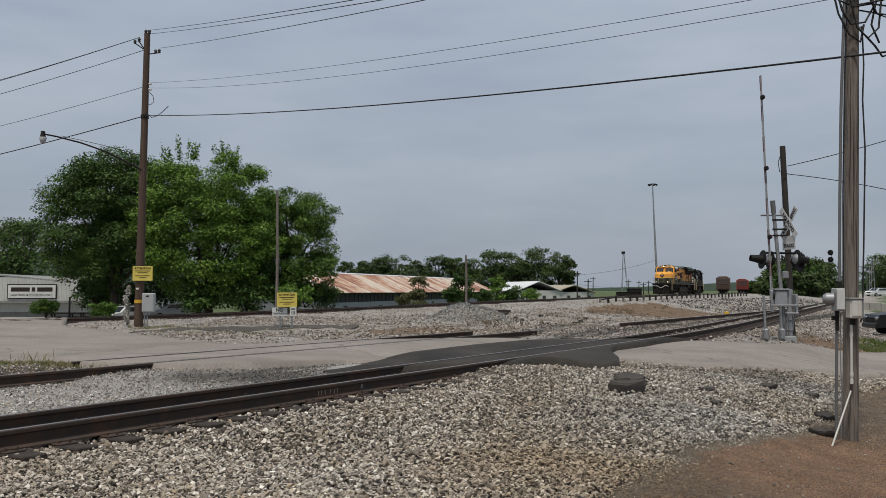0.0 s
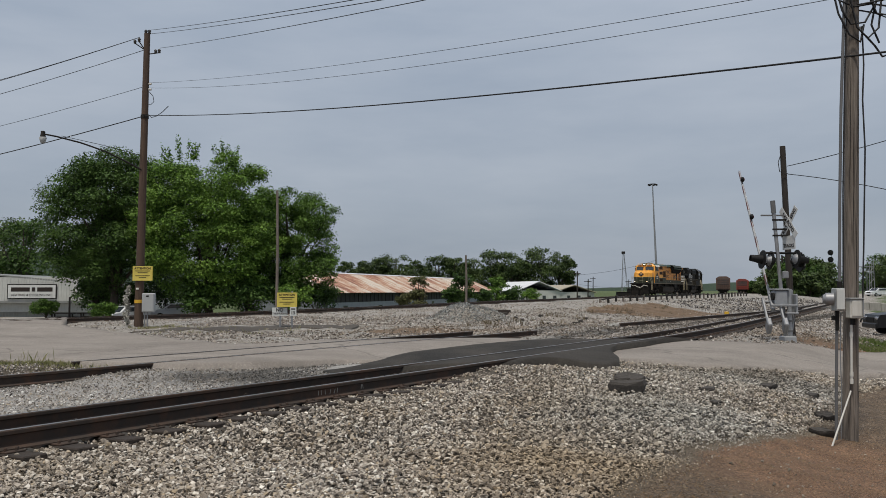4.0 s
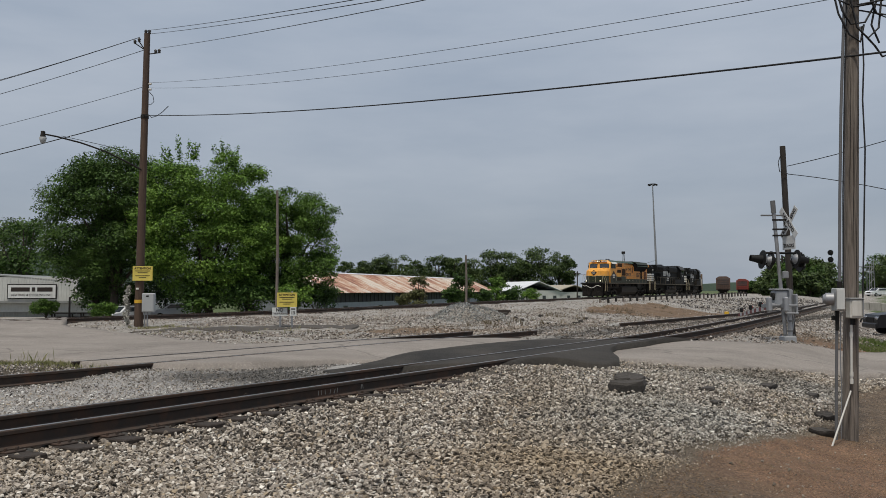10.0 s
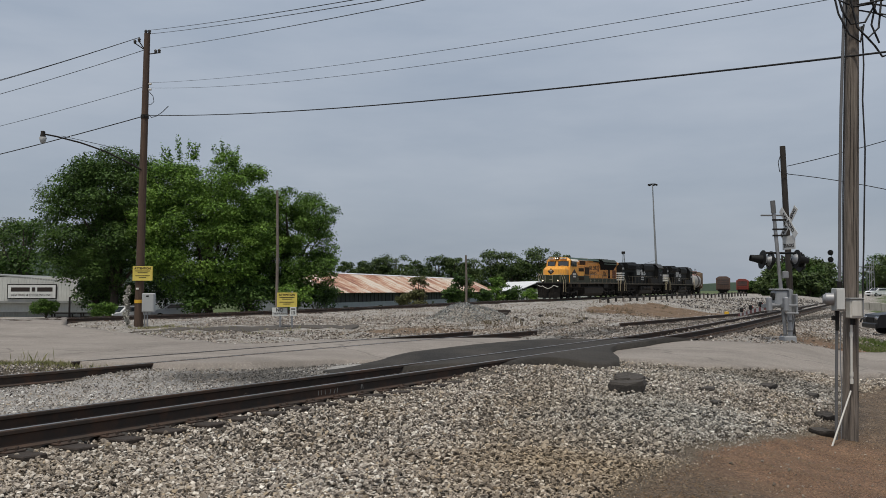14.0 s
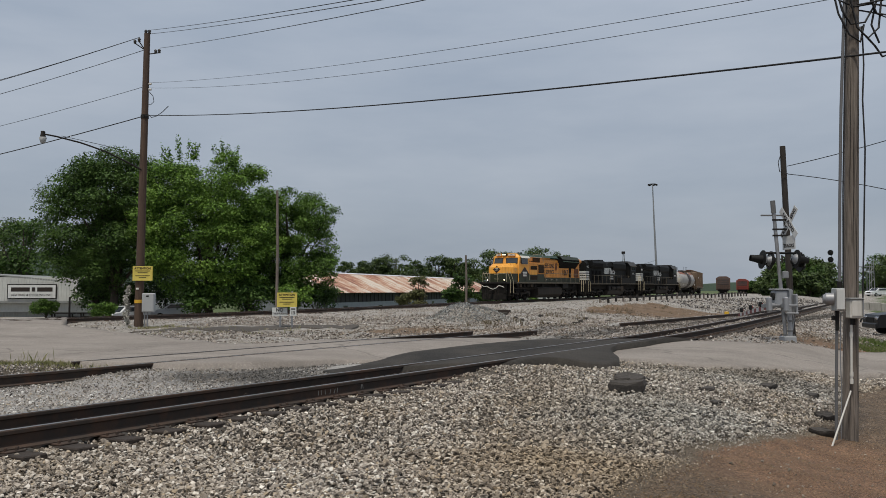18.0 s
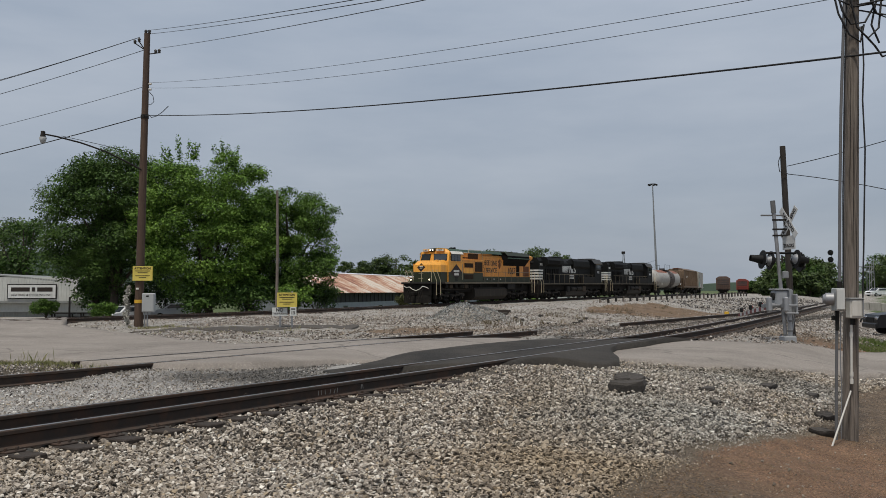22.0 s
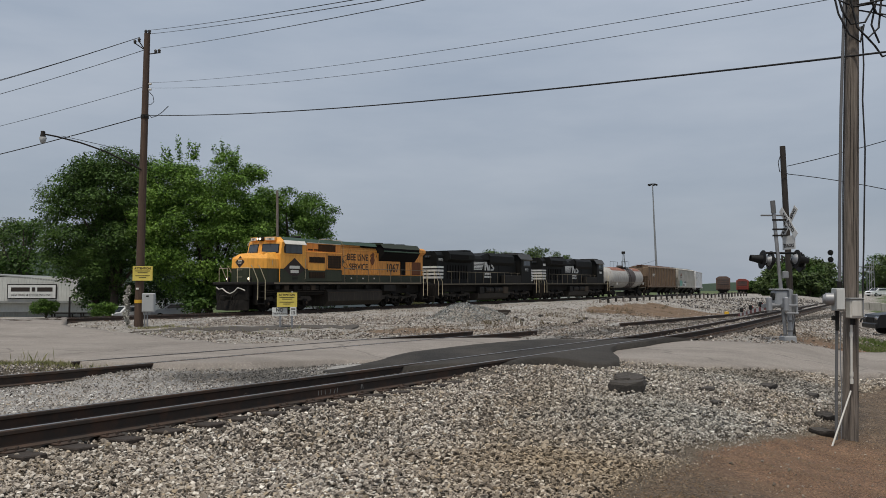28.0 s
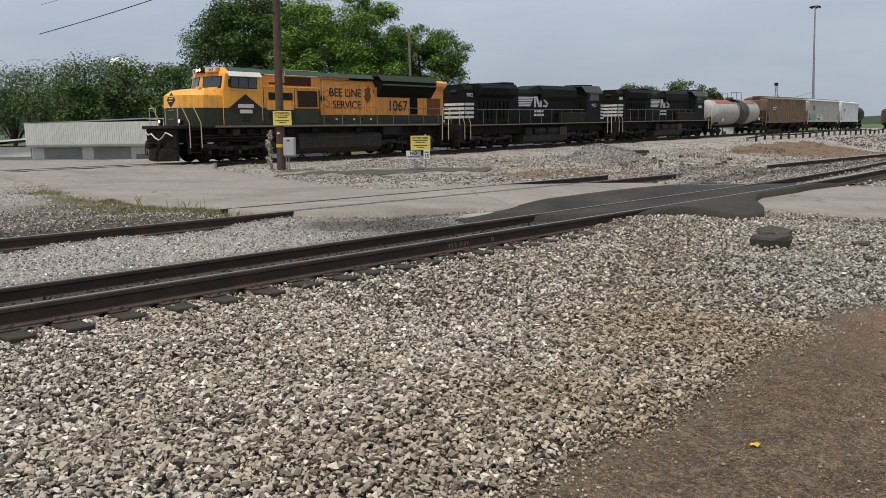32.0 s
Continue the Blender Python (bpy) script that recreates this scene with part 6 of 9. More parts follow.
def black_locomotive(number):
    t = thing("locomotive", pose(0, 0, 0), "black diesel locomotive with white stripes, running hood first", "locomotive", "black locomotives")
    D = 1.72
    part("underframe", Geo().box(-1.05, 1.05, 0.9, 21.5, 0.98, D - 0.12, bev=0.05), GRIME, t)
    part("walkway", Geo().box(-1.52, 1.52, 0.55, 21.9, D - 0.14, D, bev=0.02), DARK, t)
    for s in (-1, 1):
        part("sill_stripe", Geo().box(s * 1.522 - 0.006, s * 1.522 + 0.006, 1.3, 21.2, D - 0.08, D - 0.02), RAIL_GREY, t, "pale reflective sill stripe")
    part("pilot", Geo().box(-1.45, 1.45, 0.55, 0.72, 0.5, D - 0.14, bev=0.03).box(-1.3, 1.3, 0.4, 0.55, 0.2, 0.7, bev=0.05), GRIME, t)
    part("rear_pilot", Geo().box(-1.45, 1.45, 21.7, 21.88, 0.4, D - 0.14, bev=0.03), GRIME, t)
    coupler(t, 0.15, 1)
    coupler(t, 22.2, -1)
    # hood end with stripes
    part("hood_end", Geo().extrude([(-0.95, D), (-0.95, 4.1), (-0.7, 4.42), (0.7, 4.42), (0.95, 4.1), (0.95, D)], 1.45, 2.6), LOCO_BLACK, t)
    stripes(t, -0.93, 0.93, 1.435, 2.15, 4, 0.17, 0.12, 0.0, WHITE_LET)
    for s in (-1, 1):
        for k in range(4):
            z = 2.15 + k * 0.29
            part("stripe", Geo().add([(s * 0.956, 1.47, z), (s * 0.956, 2.5 + k * 0.02, z), (s * 0.956, 2.5 + k * 0.02, z + 0.17), (s * 0.956, 1.47, z + 0.17)], [(0, 1, 2, 3)]), WHITE_LET, t)
        part("end_number", letters(number, 0.36, 0.004, 0.004) if number else Geo().box(-0.32, 0.32, -0.12, 0.12, -0.004, 0.004), WHITE_LET, t, "", on_side(0.962, 2.06, 3.72) if s > 0 else on_side(-0.962, 2.06, 3.72))
    hl = part("headlight", Geo().box(-0.3, 0.3, 1.36, 1.5, 3.9, 4.1, bev=0.04), DARK, t)
    for x in (-0.13, 0.13):
        part("lens", Geo().cyl((x, 1.35, 4.0), (x, 1.37, 4.0), 0.085, n=12), LOCO_GLASS, hl)
    # radiator wings
    part("radiator_wing", Geo().extrude([(-1.0, 3.55), (-1.5, 3.8), (-1.5, 4.22), (-1.25, 4.52), (1.25, 4.52), (1.5, 4.22), (1.5, 3.8), (1.0, 3.55)], 2.75, 7.3), LOCO_BLACK, t, "overhanging black radiator wing")
    part("wing_cap", Geo().box(-1.1, 1.1, 6.1, 7.35, 4.5, 4.68, bev=0.05), LOCO_BLACK, t)
    part("radiator_hood", Geo().box(-0.96, 0.96, 2.6, 7.3, D, 3.58, bev=0.02), LOCO_BLACK, t)
    part("engine_hood", Geo().extrude([(-0.96, D), (-0.96, 3.95), (-0.8, 4.22), (-0.5, 4.32), (0.5, 4.32), (0.8, 4.22), (0.96, 3.95), (0.96, D)], 7.3, 13.2), LOCO_BLACK, t)
    part("exhaust_stack", Geo().box(-0.35, 0.35, 7.7, 8.7, 4.3, 4.52, bev=0.06).cyl((0.25, 8.0, 4.4), (0.25, 8.0, 4.62), 0.14, n=10).cyl((-0.2, 8.4, 4.4), (-0.2, 8.4, 4.6), 0.14, n=10), DARK, t)
    part("intake_box", Geo().extrude([(-1.0, 3.4), (-1.25, 3.7), (-1.25, 4.28), (-0.95, 4.56), (0.95, 4.56), (1.25, 4.28), (1.25, 3.7), (1.0, 3.4)], 10.9, 16.2), LOCO_BLACK, t)
    part("intake_taper", Geo().add([(-0.8, 9.7, 4.25), (0.8, 9.7, 4.25), (0.95, 10.9, 4.55), (-0.95, 10.9, 4.55), (-0.9, 9.7, 3.9), (0.9, 9.7, 3.9), (1.2, 10.9, 3.9), (-1.2, 10.9, 3.9)], [(0, 1, 2, 3), (4, 0, 3, 7), (1, 5, 6, 2), (0, 4, 5, 1)]), LOCO_BLACK, t)
    part("auxiliary_cab", Geo().box(-0.98, 0.98, 13.2, 17.1, D, 3.9, bev=0.03), LOCO_BLACK, t)
    for x0, x1 in ((0.9, 1.5), (-1.5, -0.9)):
        part("blower_duct", Geo().box(x0, x1, 13.6, 17.4, D, 2.5, bev=0.04), DARK, t, "grimy lower duct")
    for s in (-1, 1):
        for k in range(14):
            y = 2.9 + k * 0.72
            part("hood_door", Geo().box(s * 0.962 - 0.004, s * 0.962 + 0.014, y - 0.31, y + 0.31, 1.85, 3.45, bev=0.008), LOCO_BLACK, t)
        for k in range(8):
            part("radiator_slat", Geo().box(s * 1.0 - 0.02, s * 1.0 + 0.03, 3.1 + k * 0.5, 3.2 + k * 0.5, 2.1, 3.3), GRILLE, t)
        part("wing_shadow_grille", Geo().box(s * 1.505 - 0.01, s * 1.505 + 0.008, 2.95, 6.2, 3.85, 4.18), GRILLE, t)
        if s > 0:
            for k in range(6):
                z = 2.98 + k * 0.125
                part("emblem_stripe", Geo().add([(0.985, 8.05, z), (0.985, 10.1 - 0.09 * (5 - k), z), (0.985, 10.1 - 0.09 * (5 - k) + 0.06, z + 0.075), (0.985, 8.05, z + 0.075)], [(0, 1, 2, 3)]), WHITE_LET, t)
            leg = [[(10.2, 2.92), (10.44, 2.92), (10.44, 3.72), (10.2, 3.72)], [(10.36, 3.72), (10.66, 3.72), (11.1, 2.92), (10.8, 2.92)], [(11.02, 2.92), (11.26, 2.92), (11.26, 3.72), (11.02, 3.72)]]
            for q in leg:
                part("emblem_block", Geo().extrude(q, 0, 0.008, m=Matrix(((0, 1, 0, 0.982), (1, 0, 0, 0), (0, 0, 1, 0), (0, 0, 0, 1)))), WHITE_LET, t)
            arc = Geo().tube([(0.985, 12.1, 3.62), (0.985, 11.65, 3.66), (0.985, 11.48, 3.5), (0.985, 11.75, 3.34), (0.985, 12.05, 3.16), (0.985, 11.9, 2.99), (0.985, 11.42, 3.0)], 0.10, 6)
            part("emblem_curve", arc, WHITE_LET, t)
            for w, yy, zz in ((1.35, 10.9, 2.62), (1.5, 10.9, 2.33)):
                for j in range(4):
                    part("name_bar", Geo().box(0.982, 0.988, yy - w / 2 + j * w / 4, yy - w / 2 + (j + 0.78) * w / 4, zz - 0.085, zz + 0.085), WHITE_LET, t)
            part("cab_number", letters(number, 0.40, 0.004, 0.004) if number else Geo().box(-0.4, 0.4, -0.13, 0.13, -0.004, 0.004), WHITE_LET, t, "white road number", on_side(1.512, 18.6, 3.05))
    # cab and nose at the trailing end
    cab = part("cab", Geo().extrude([(-1.5, D), (-1.5, 4.12), (-1.1, 4.56), (1.1, 4.56), (1.5, 4.12), (1.5, D)], 17.4, 19.75), LOCO_BLACK, t)
    part("cab_roof", Geo().extrude([(-1.56, 4.10), (-1.12, 4.56), (1.12, 4.56), (1.56, 4.10), (1.15, 4.66), (-1.15, 4.66)], 17.15, 20.1), ROOF_DULL, cab, "dull grey cab roof")
    part("roof_rack", Geo().box(-0.9, 0.9, 17.6, 19.3, 4.66, 4.76, bev=0.02), DARK, cab)
    part("nose", Geo().add([(-1.3, 19.75, D), (1.3, 19.75, D), (0.95, 21.3, D), (-0.95, 21.3, D), (-1.3, 19.75, 3.5), (1.3, 19.75, 3.5), (0.85, 21.2, 3.1), (-0.85, 21.2, 3.1)], [(0, 1, 5, 4), (1, 2, 6, 5), (2, 3, 7, 6), (3, 0, 4, 7), (4, 5, 6, 7), (0, 3, 2, 1)]), LOCO_BLACK, t)
    for s in (-1, 1):
        w = part("side_window", Geo().box(s * 1.5 - 0.02, s * 1.5 + 0.02, 17.85, 19.45, 3.42, 4.04, bev=0.03), ROOF_DULL, cab)
        for y0, y1 in ((17.95, 18.4), (18.45, 18.9), (18.95, 19.35)):
            part("pane", Geo().box(s * 1.522 - 0.004, s * 1.522 + 0.006, y0, y1, 3.5, 3.95), LOCO_GLASS, w)
        part("awning", Geo().box(s * 1.62 - 0.14, s * 1.62 + 0.14, 17.8, 19.5, 4.03, 4.06), RAIL_GREY, cab)
        for k in range(5):
            part("stripe", Geo().add([(s * 1.31, 19.9, 1.95 + k * 0.27), (s * 1.0, 21.2, 1.95 + k * 0.25), (s * 1.0, 21.2, 2.1 + k * 0.25), (s * 1.31, 19.9, 2.1 + k * 0.27)], [(0, 1, 2, 3)]), WHITE_LET, t)
        for y0, y1 in ((9.6, 11.2), (11.5, 13.1)):
            part("reservoir_strap", Geo().cyl((s * 1.25, (y0 + y1) / 2 - 0.05, 1.12), (s * 1.25, (y0 + y1) / 2 + 0.05, 1.12), 0.27, n=14), RUST_GEAR, t)
            part("air_reservoir", Geo().cyl((s * 1.25, y0, 1.12), (s * 1.25, y1, 1.12), 0.26, n=14), DARK, t)
        for y0, y1 in ((8.4, 9.3), (13.3, 14.4)):
            part("tank_box", Geo().box(s * 1.25 - 0.2, s * 1.25 + 0.2, y0, y1, 0.78, 1.4, bev=0.03), RUST_GEAR if y0 > 10 else DARK, t)
        ys = [3.0 + k * 1.5 for k in range(10)]
        handrail(t, [(s * 1.48, 2.3, 2.72), (s * 1.48, 17.0, 2.72)], [(s * 1.48, y, 2.72) for y in ys], 0.018, RAIL_GREY, D)
        steps(t, 1.52 if s > 0 else -1.16, 0.75, -1, DARK, RAIL_YEL, D)
        steps(t, 1.52 if s > 0 else -1.16, 21.0, 1, DARK, RAIL_YEL, D)
        part("end_rail", Geo().tube([(s * 1.2, 0.6, D), (s * 1.2, 0.6, 2.75), (s * 0.4, 0.6, 2.75), (s * 0.4, 0.6, D)], 0.02, 6), RAIL_YEL, t)
    part("fuel_tank", Geo().extrude([(-0.95, 0.2), (-1.3, 0.4), (-1.35, 0.85), (1.35, 0.85), (1.3, 0.4), (0.95, 0.2)], 8.2, 14.6), GEAR, t)
    loco_truck(t, 2.6, (0.0, 2.0, 4.0))
    loco_truck(t, 15.7, (0.0, 2.0, 4.0))
    taller(t, 1.05)
    return t


def tank_car():
    t = thing("tank_car", pose(0, 0, 0), "off-white railway tank car with a dark middle band and rust", "tank car")
    L = 16.2
    part("centre_sill", Geo().box(-0.35, 0.35, 0.5, L - 0.5, 0.85, 1.15, bev=0.03), GRIME, t)
    prof = [(0.0, 1.0), (0.7, 1.05), (1.2, 1.25), (1.42, 1.55), (1.46, 1.9)]
    lay = pose(0, 0, 2.62, -90, 0, 0)
    g = Geo().lathe([(r, y) for r, y in prof] + [(1.46, 8.0)], 28, m=lay)
    part("tank_shell", g, TANK_W, t, "off-white stained tank shell")
    part("tank_band", Geo().lathe([(1.463, 8.0), (1.463, 11.0)], 28, m=lay), TANK_D, t, "dark brown middle band")
    part("tank_shell", Geo().lathe([(1.46, 11.0), (1.46, L - 1.9), (1.42, L - 1.55), (1.2, L - 1.25), (0.7, L - 1.05), (0.0, L - 1.0)], 28, m=lay), TANK_W, t)
    for y0, y1 in ((1.9, 7.7), (11.2, 14.2)):
        vs, fs = [], []
        for j in range(13):
            w = radians(-48 + 8 * j) * (1.0 if j else 1.0)
            for y in (y0, y1):
                vs.append((1.468 * math.sin(w), y + 0.2 * math.sin(j * 2.1), 2.62 + 1.468 * math.cos(w)))
        for j in range(12):
            fs.append((2 * j, 2 * j + 1, 2 * j + 3, 2 * j + 2))
        part("rust_stain", Geo().add(vs, fs, True), RUST_TOP, t, "rust on the tank's crown")
    part("dome", Geo().cyl((0, 8.2, 4.0), (0, 8.2, 4.4), 0.5, 0.45, 16), TANK_D, t)
    part("manway_platform", Geo().box(-0.9, 0.9, 6.6, 9.8, 4.08, 4.13, bev=0.01), DARK, t)
    for x in (-0.85, 0.85):
        handrail(t, [(x, 6.6, 4.95), (x, 9.8, 4.95)], [(x, 6.6, 4.95), (x, 8.2, 4.95), (x, 9.8, 4.95)], 0.025, DARK, 4.1)
    for s in (-1, 1):
        part("side_rail", Geo().tube([(s * 1.52, 0.8, 1.95), (s * 1.52, L - 0.8, 1.95)], 0.022, 5), RAIL_GREY, t)
        for y in (7.7, 8.6):
            part("ladder_stile", Geo().tube([(s * 1.55, y, 0.6), (s * 1.55, y, 2.7), (s * 1.1, y, 3.8), (s * 0.88, y, 4.15)], 0.022, 5), DARK, t)
        for k in range(8):
            z = 0.8 + k * 0.3
            part("rung", Geo().cyl((s * 1.55, 7.7, z), (s * 1.55, 8.6, z), 0.014, n=5), DARK, t)
        part("running_board", Geo().box(s * 1.3 - 0.22, s * 1.3 + 0.22, 0.6, 2.6, 1.2, 1.25).box(s * 1.3 - 0.22, s * 1.3 + 0.22, L - 2.6, L - 0.6, 1.2, 1.25), RAIL_GREY, t)
    for y in (2.3, L - 2.3):
        part("saddle", Geo().box(-1.0, 1.0, y - 0.4, y + 0.4, 0.95, 1.5, bev=0.04), GRIME, t)
        car_truck(t, y)
        for x in (-1.1, 1.1):
            part("placard", Geo().box(x * 1.34 - 0.01, x * 1.34 + 0.01, y + 0.2, y + 0.75, 1.65, 2.0), CREAM, t)
    coupler(t, 0.15, 1)
    coupler(t, L - 0.15, -1)
    part("brake_wheel", Geo().cyl((0.8, 0.55, 1.9), (0.8, 0.6, 1.9), 0.28, n=14), DARK, t)
    return t


def hopper_car(material, ribs, label, writing=None):
    t = thing("hopper_car", pose(0, 0, 0), label, "hopper car")
    L, top = 17.0, 4.35
    body = [(1.6, 2.75), (1.0, 3.1), (1.0, top - 0.25), (1.4, top), (L - 1.4, top), (L - 1.0, top - 0.25), (L - 1.0, 3.1), (L - 1.6, 2.75), (L - 3.4, 1.35), (3.4, 1.35)]
    body = [(2.0, 1.35), (0.9, 2.9), (0.9, top - 0.2), (1.1, top), (L - 1.1, top), (L - 0.9, top - 0.2), (L - 0.9, 2.9), (L - 2.0, 1.35)]
    g = Geo().extrude(body, -1.5, 1.5, m=Matrix(((0, 1, 0, 0), (1, 0, 0, 0), (0, 0, 1, 0), (0, 0, 0, 1))))
    part("hopper_body", g, material, t)
    part("roof", Geo().extrude([(-1.5, top), (-0.9, top + 0.22), (0.9, top + 0.22), (1.5, top)], 1.0, L - 1.0), material, t)
    part("roof_walk", Geo().box(-0.5, 0.5, 0.8, L - 0.8, top + 0.26, top + 0.34), RUST_TOP if ribs else GALV, t)
    for s in (-1, 1):
        part("side_sill", Geo().box(s * 1.5 - 0.06, s * 1.5 + 0.06, 0.6, L - 0.6, 1.25, 1.5, bev=0.02), material, t)
        part("top_chord", Geo().box(s * 1.5 - 0.05, s * 1.5 + 0.06, 0.9, L - 0.9, top - 0.12, top + 0.02, bev=0.02), material, t)
        if ribs:
            for k in range(16):
                y = 1.7 + k * (L - 3.4) / 15
                part("rib", Geo().box(s * 1.53 - 0.07, s * 1.53 + 0.07, y - 0.06, y + 0.06, 1.5, top - 0.1, bev=0.015), material, t)
        else:
            for k in range(4):
                y = 2.4 + k * (L - 4.8) / 3
                part("rib", Geo().box(s * 1.51 - 0.02, s * 1.51 + 0.02, y - 0.04, y + 0.04, 1.5, top - 0.1), material, t)
        for e, d in ((0.62, 1), (L - 0.62, -1)):
            lad = part("end_ladder", Geo().cyl((s * 1.45, e, 0.9), (s * 1.45, e, top), 0.025, n=5).cyl((s * 1.05, e, 0.9), (s * 1.05, e, top), 0.025, n=5), material, t)
            for k in range(9):
                part("rung", Geo().cyl((s * 1.05, e, 1.1 + k * 0.38), (s * 1.45, e, 1.1 + k * 0.38), 0.014, n=5), material, lad)
            part("corner_post", Geo().box(s * 1.42 - 0.06, s * 1.42 + 0.06, e + d * 0.28 - 0.06, e + d * 0.28 + 0.06, 1.2, top - 0.1), material, t)
    part("centre_sill", Geo().box(-0.3, 0.3, 0.5, L - 0.5, 0.85, 1.3, bev=0.03), GRIME, t)
    for k in range(3):
        y = 4.2 + k * (L - 8.4) / 2
        part("discharge_chute", Geo().add([(-1.4, y - 1.7, 1.35), (1.4, y - 1.7, 1.35), (1.4, y + 1.7, 1.35), (-1.4, y + 1.7, 1.35), (-0.5, y - 0.35, 0.42), (0.5, y - 0.35, 0.42), (0.5, y + 0.35, 0.42), (-0.5, y + 0.35, 0.42)], [(0, 1, 5, 4), (1, 2, 6, 5), (2, 3, 7, 6), (3, 0, 4, 7), (4, 5, 6, 7), (3, 2, 1, 0)]), GRIME, t)
    if writing == "spray":
        for dy, z, w, h, m in ((3.0, 2.0, 2.6, 0.9, TEAL), (6.2, 1.9, 3.4, 1.0, WHITE_LET), (6.6, 2.2, 2.4, 0.3, DARK_LET), (5.6, 1.7, 1.4, 0.25, DARK_LET), (3.2, 3.5, 0.9, 0.35, RUST_TOP)):
            part("spray_paint", Geo().poly([(-w / 2, -h / 2), (w * 0.4, -h * 0.6), (w / 2, h * 0.3), (w * 0.1, h * 0.6), (-w * 0.45, h * 0.4)], 0.004, m=Matrix(((0, 1, 0, 1.535), (1, 0, 0, dy), (0, 0, 1, z), (0, 0, 0, 1)))), m, t)
    for dy, z, w in ((2.6, 3.2, 1.4), (2.6, 2.95, 1.0)):
        part("stencil_bar", Geo().box(1.6 if ribs else 1.532, 1.606 if ribs else 1.538, dy, dy + w, z, z + 0.12), CREAM if ribs else DARK_LET, t)
    for y in (2.0, L - 2.0):
        car_truck(t, y)
    coupler(t, 0.15, 1)
    coupler(t, L - 0.15, -1)
    return t


def dark_tank_car():
    t = thing("tank_car", pose(0, 0, 0), "plain black railway tank car", "tank car")
    L = 15.0
    part("tank_shell", Geo().lathe([(0.0, 0.8), (0.8, 0.9), (1.35, 1.25), (1.45, 1.7), (1.45, L - 1.7), (1.35, L - 1.25), (0.8, L - 0.9), (0.0, L - 0.8)], 24, m=pose(0, 0, 2.6, -90, 0, 0)), LOCO_BLACK, t)
    part("dome", Geo().cyl((0, 7.5, 4.0), (0, 7.5, 4.5), 0.5, n=14), DARK, t)
    part("centre_sill", Geo().box(-0.35, 0.35, 0.5, L - 0.5, 0.85, 1.25), GRIME, t)
    part("walk_platform", Geo().box(-1.5, 1.5, 0.3, 1.2, 1.2, 1.26), DARK, t)
    handrail(t, [(1.4, 0.35, 2.2), (-1.4, 0.35, 2.2)], [(1.4, 0.35, 2.2), (0, 0.35, 2.2), (-1.4, 0.35, 2.2)], 0.022, DARK, 1.2)
    for y in (2.0, L - 2.0):
        car_truck(t, y)
        part("saddle", Geo().box(-1.0, 1.0, y - 0.4, y + 0.4, 0.95, 1.6, bev=0.04), GRIME, t)
    coupler(t, 0.15, 1)
    coupler(t, L - 0.15, -1)
    return t


train = []
place = 0.0
for made, length in ((yellow_locomotive(), 22.63), (black_locomotive("9972"), 22.35), (black_locomotive(""), 22.35), (tank_car(), 16.2), (hopper_car(TAN, True, "rust-stained tan covered hopper car with upright ribs"), 17.0), (hopper_car(CREAM_H, False, "cream covered hopper car with spray paint on its flank", "spray"), 17.0), (hopper_car(WHITE_H, False, "clean white covered hopper car"), 17.0), (dark_tank_car(), 15.0)):
    train.append((made, place, length))
    place += length

# ---- poles, signs and signals ----
YELLOW_SIGN = painted("yellow_sign", (0.62, 0.50, 0.10), 0.5, (0.2, 0.16, 0.06), 0.3)
WHITE_SIGN = painted("white_sign", (0.62, 0.63, 0.61), 0.5, (0.25, 0.23, 0.2), 0.3)
GREY_BOX = painted("grey_enamel_box", (0.36, 0.37, 0.37), 0.5, (0.2, 0.18, 0.15), 0.35)
BAND_Y = painted("yellow_band", (0.65, 0.38, 0.03), 0.6, amount=0.2)
INSUL = painted("porcelain_insulator", (0.05, 0.045, 0.04), 0.3, amount=0.1)
RED_STRIPE = painted("red_reflective", (0.17, 0.03, 0.028), 0.5, amount=0.3)
WHITE_STRIPE = painted("white_reflective", (0.55, 0.55, 0.54), 0.5, (0.2, 0.18, 0.16), 0.35)
RED_GLASS = glass("red_lens", (0.10, 0.008, 0.008))
CHROME = plain_metal("bright_metal", (0.75, 0.76, 0.78), 0.25, 1.0)


def gz(x, y):
    return float(ground_z(x, y))


def board(parent, name, x0, x1, z0, z1, material, m, thick=0.012):
    """A flat sheet in x, z that faces -y."""
    return part(name, Geo().box(x0, x1, 0, thick, z0, z1, bev=0.004), material, parent, at=m)


def words(parent, body, size, material, x, z, m, bold=0.0):
    return part("lettering", letters(body, size, 0.002, bold), material, parent, at=m @ pose(x, -0.006, z, 90, 0, 0))


def attention_sign(parent, w, h, m):
    s = board(parent, "warning_sign", -w / 2, w / 2, -h / 2, h / 2, YELLOW_SIGN, m)
    words(parent, "ATTENTION", h * 0.20, DARK_LET, 0, h * 0.34, m, 0.003)
    for z, k in ((0.17, 0.74), (0.05, 0.5), (-0.16, 0.72), (-0.29, 0.36)):
        part("text_bar", Geo().box(-w * k / 2, w * k / 2, -0.006, -0.002, h * z - h * 0.024, h * z + h * 0.024), DARK_LET, parent, at=m)
    return s


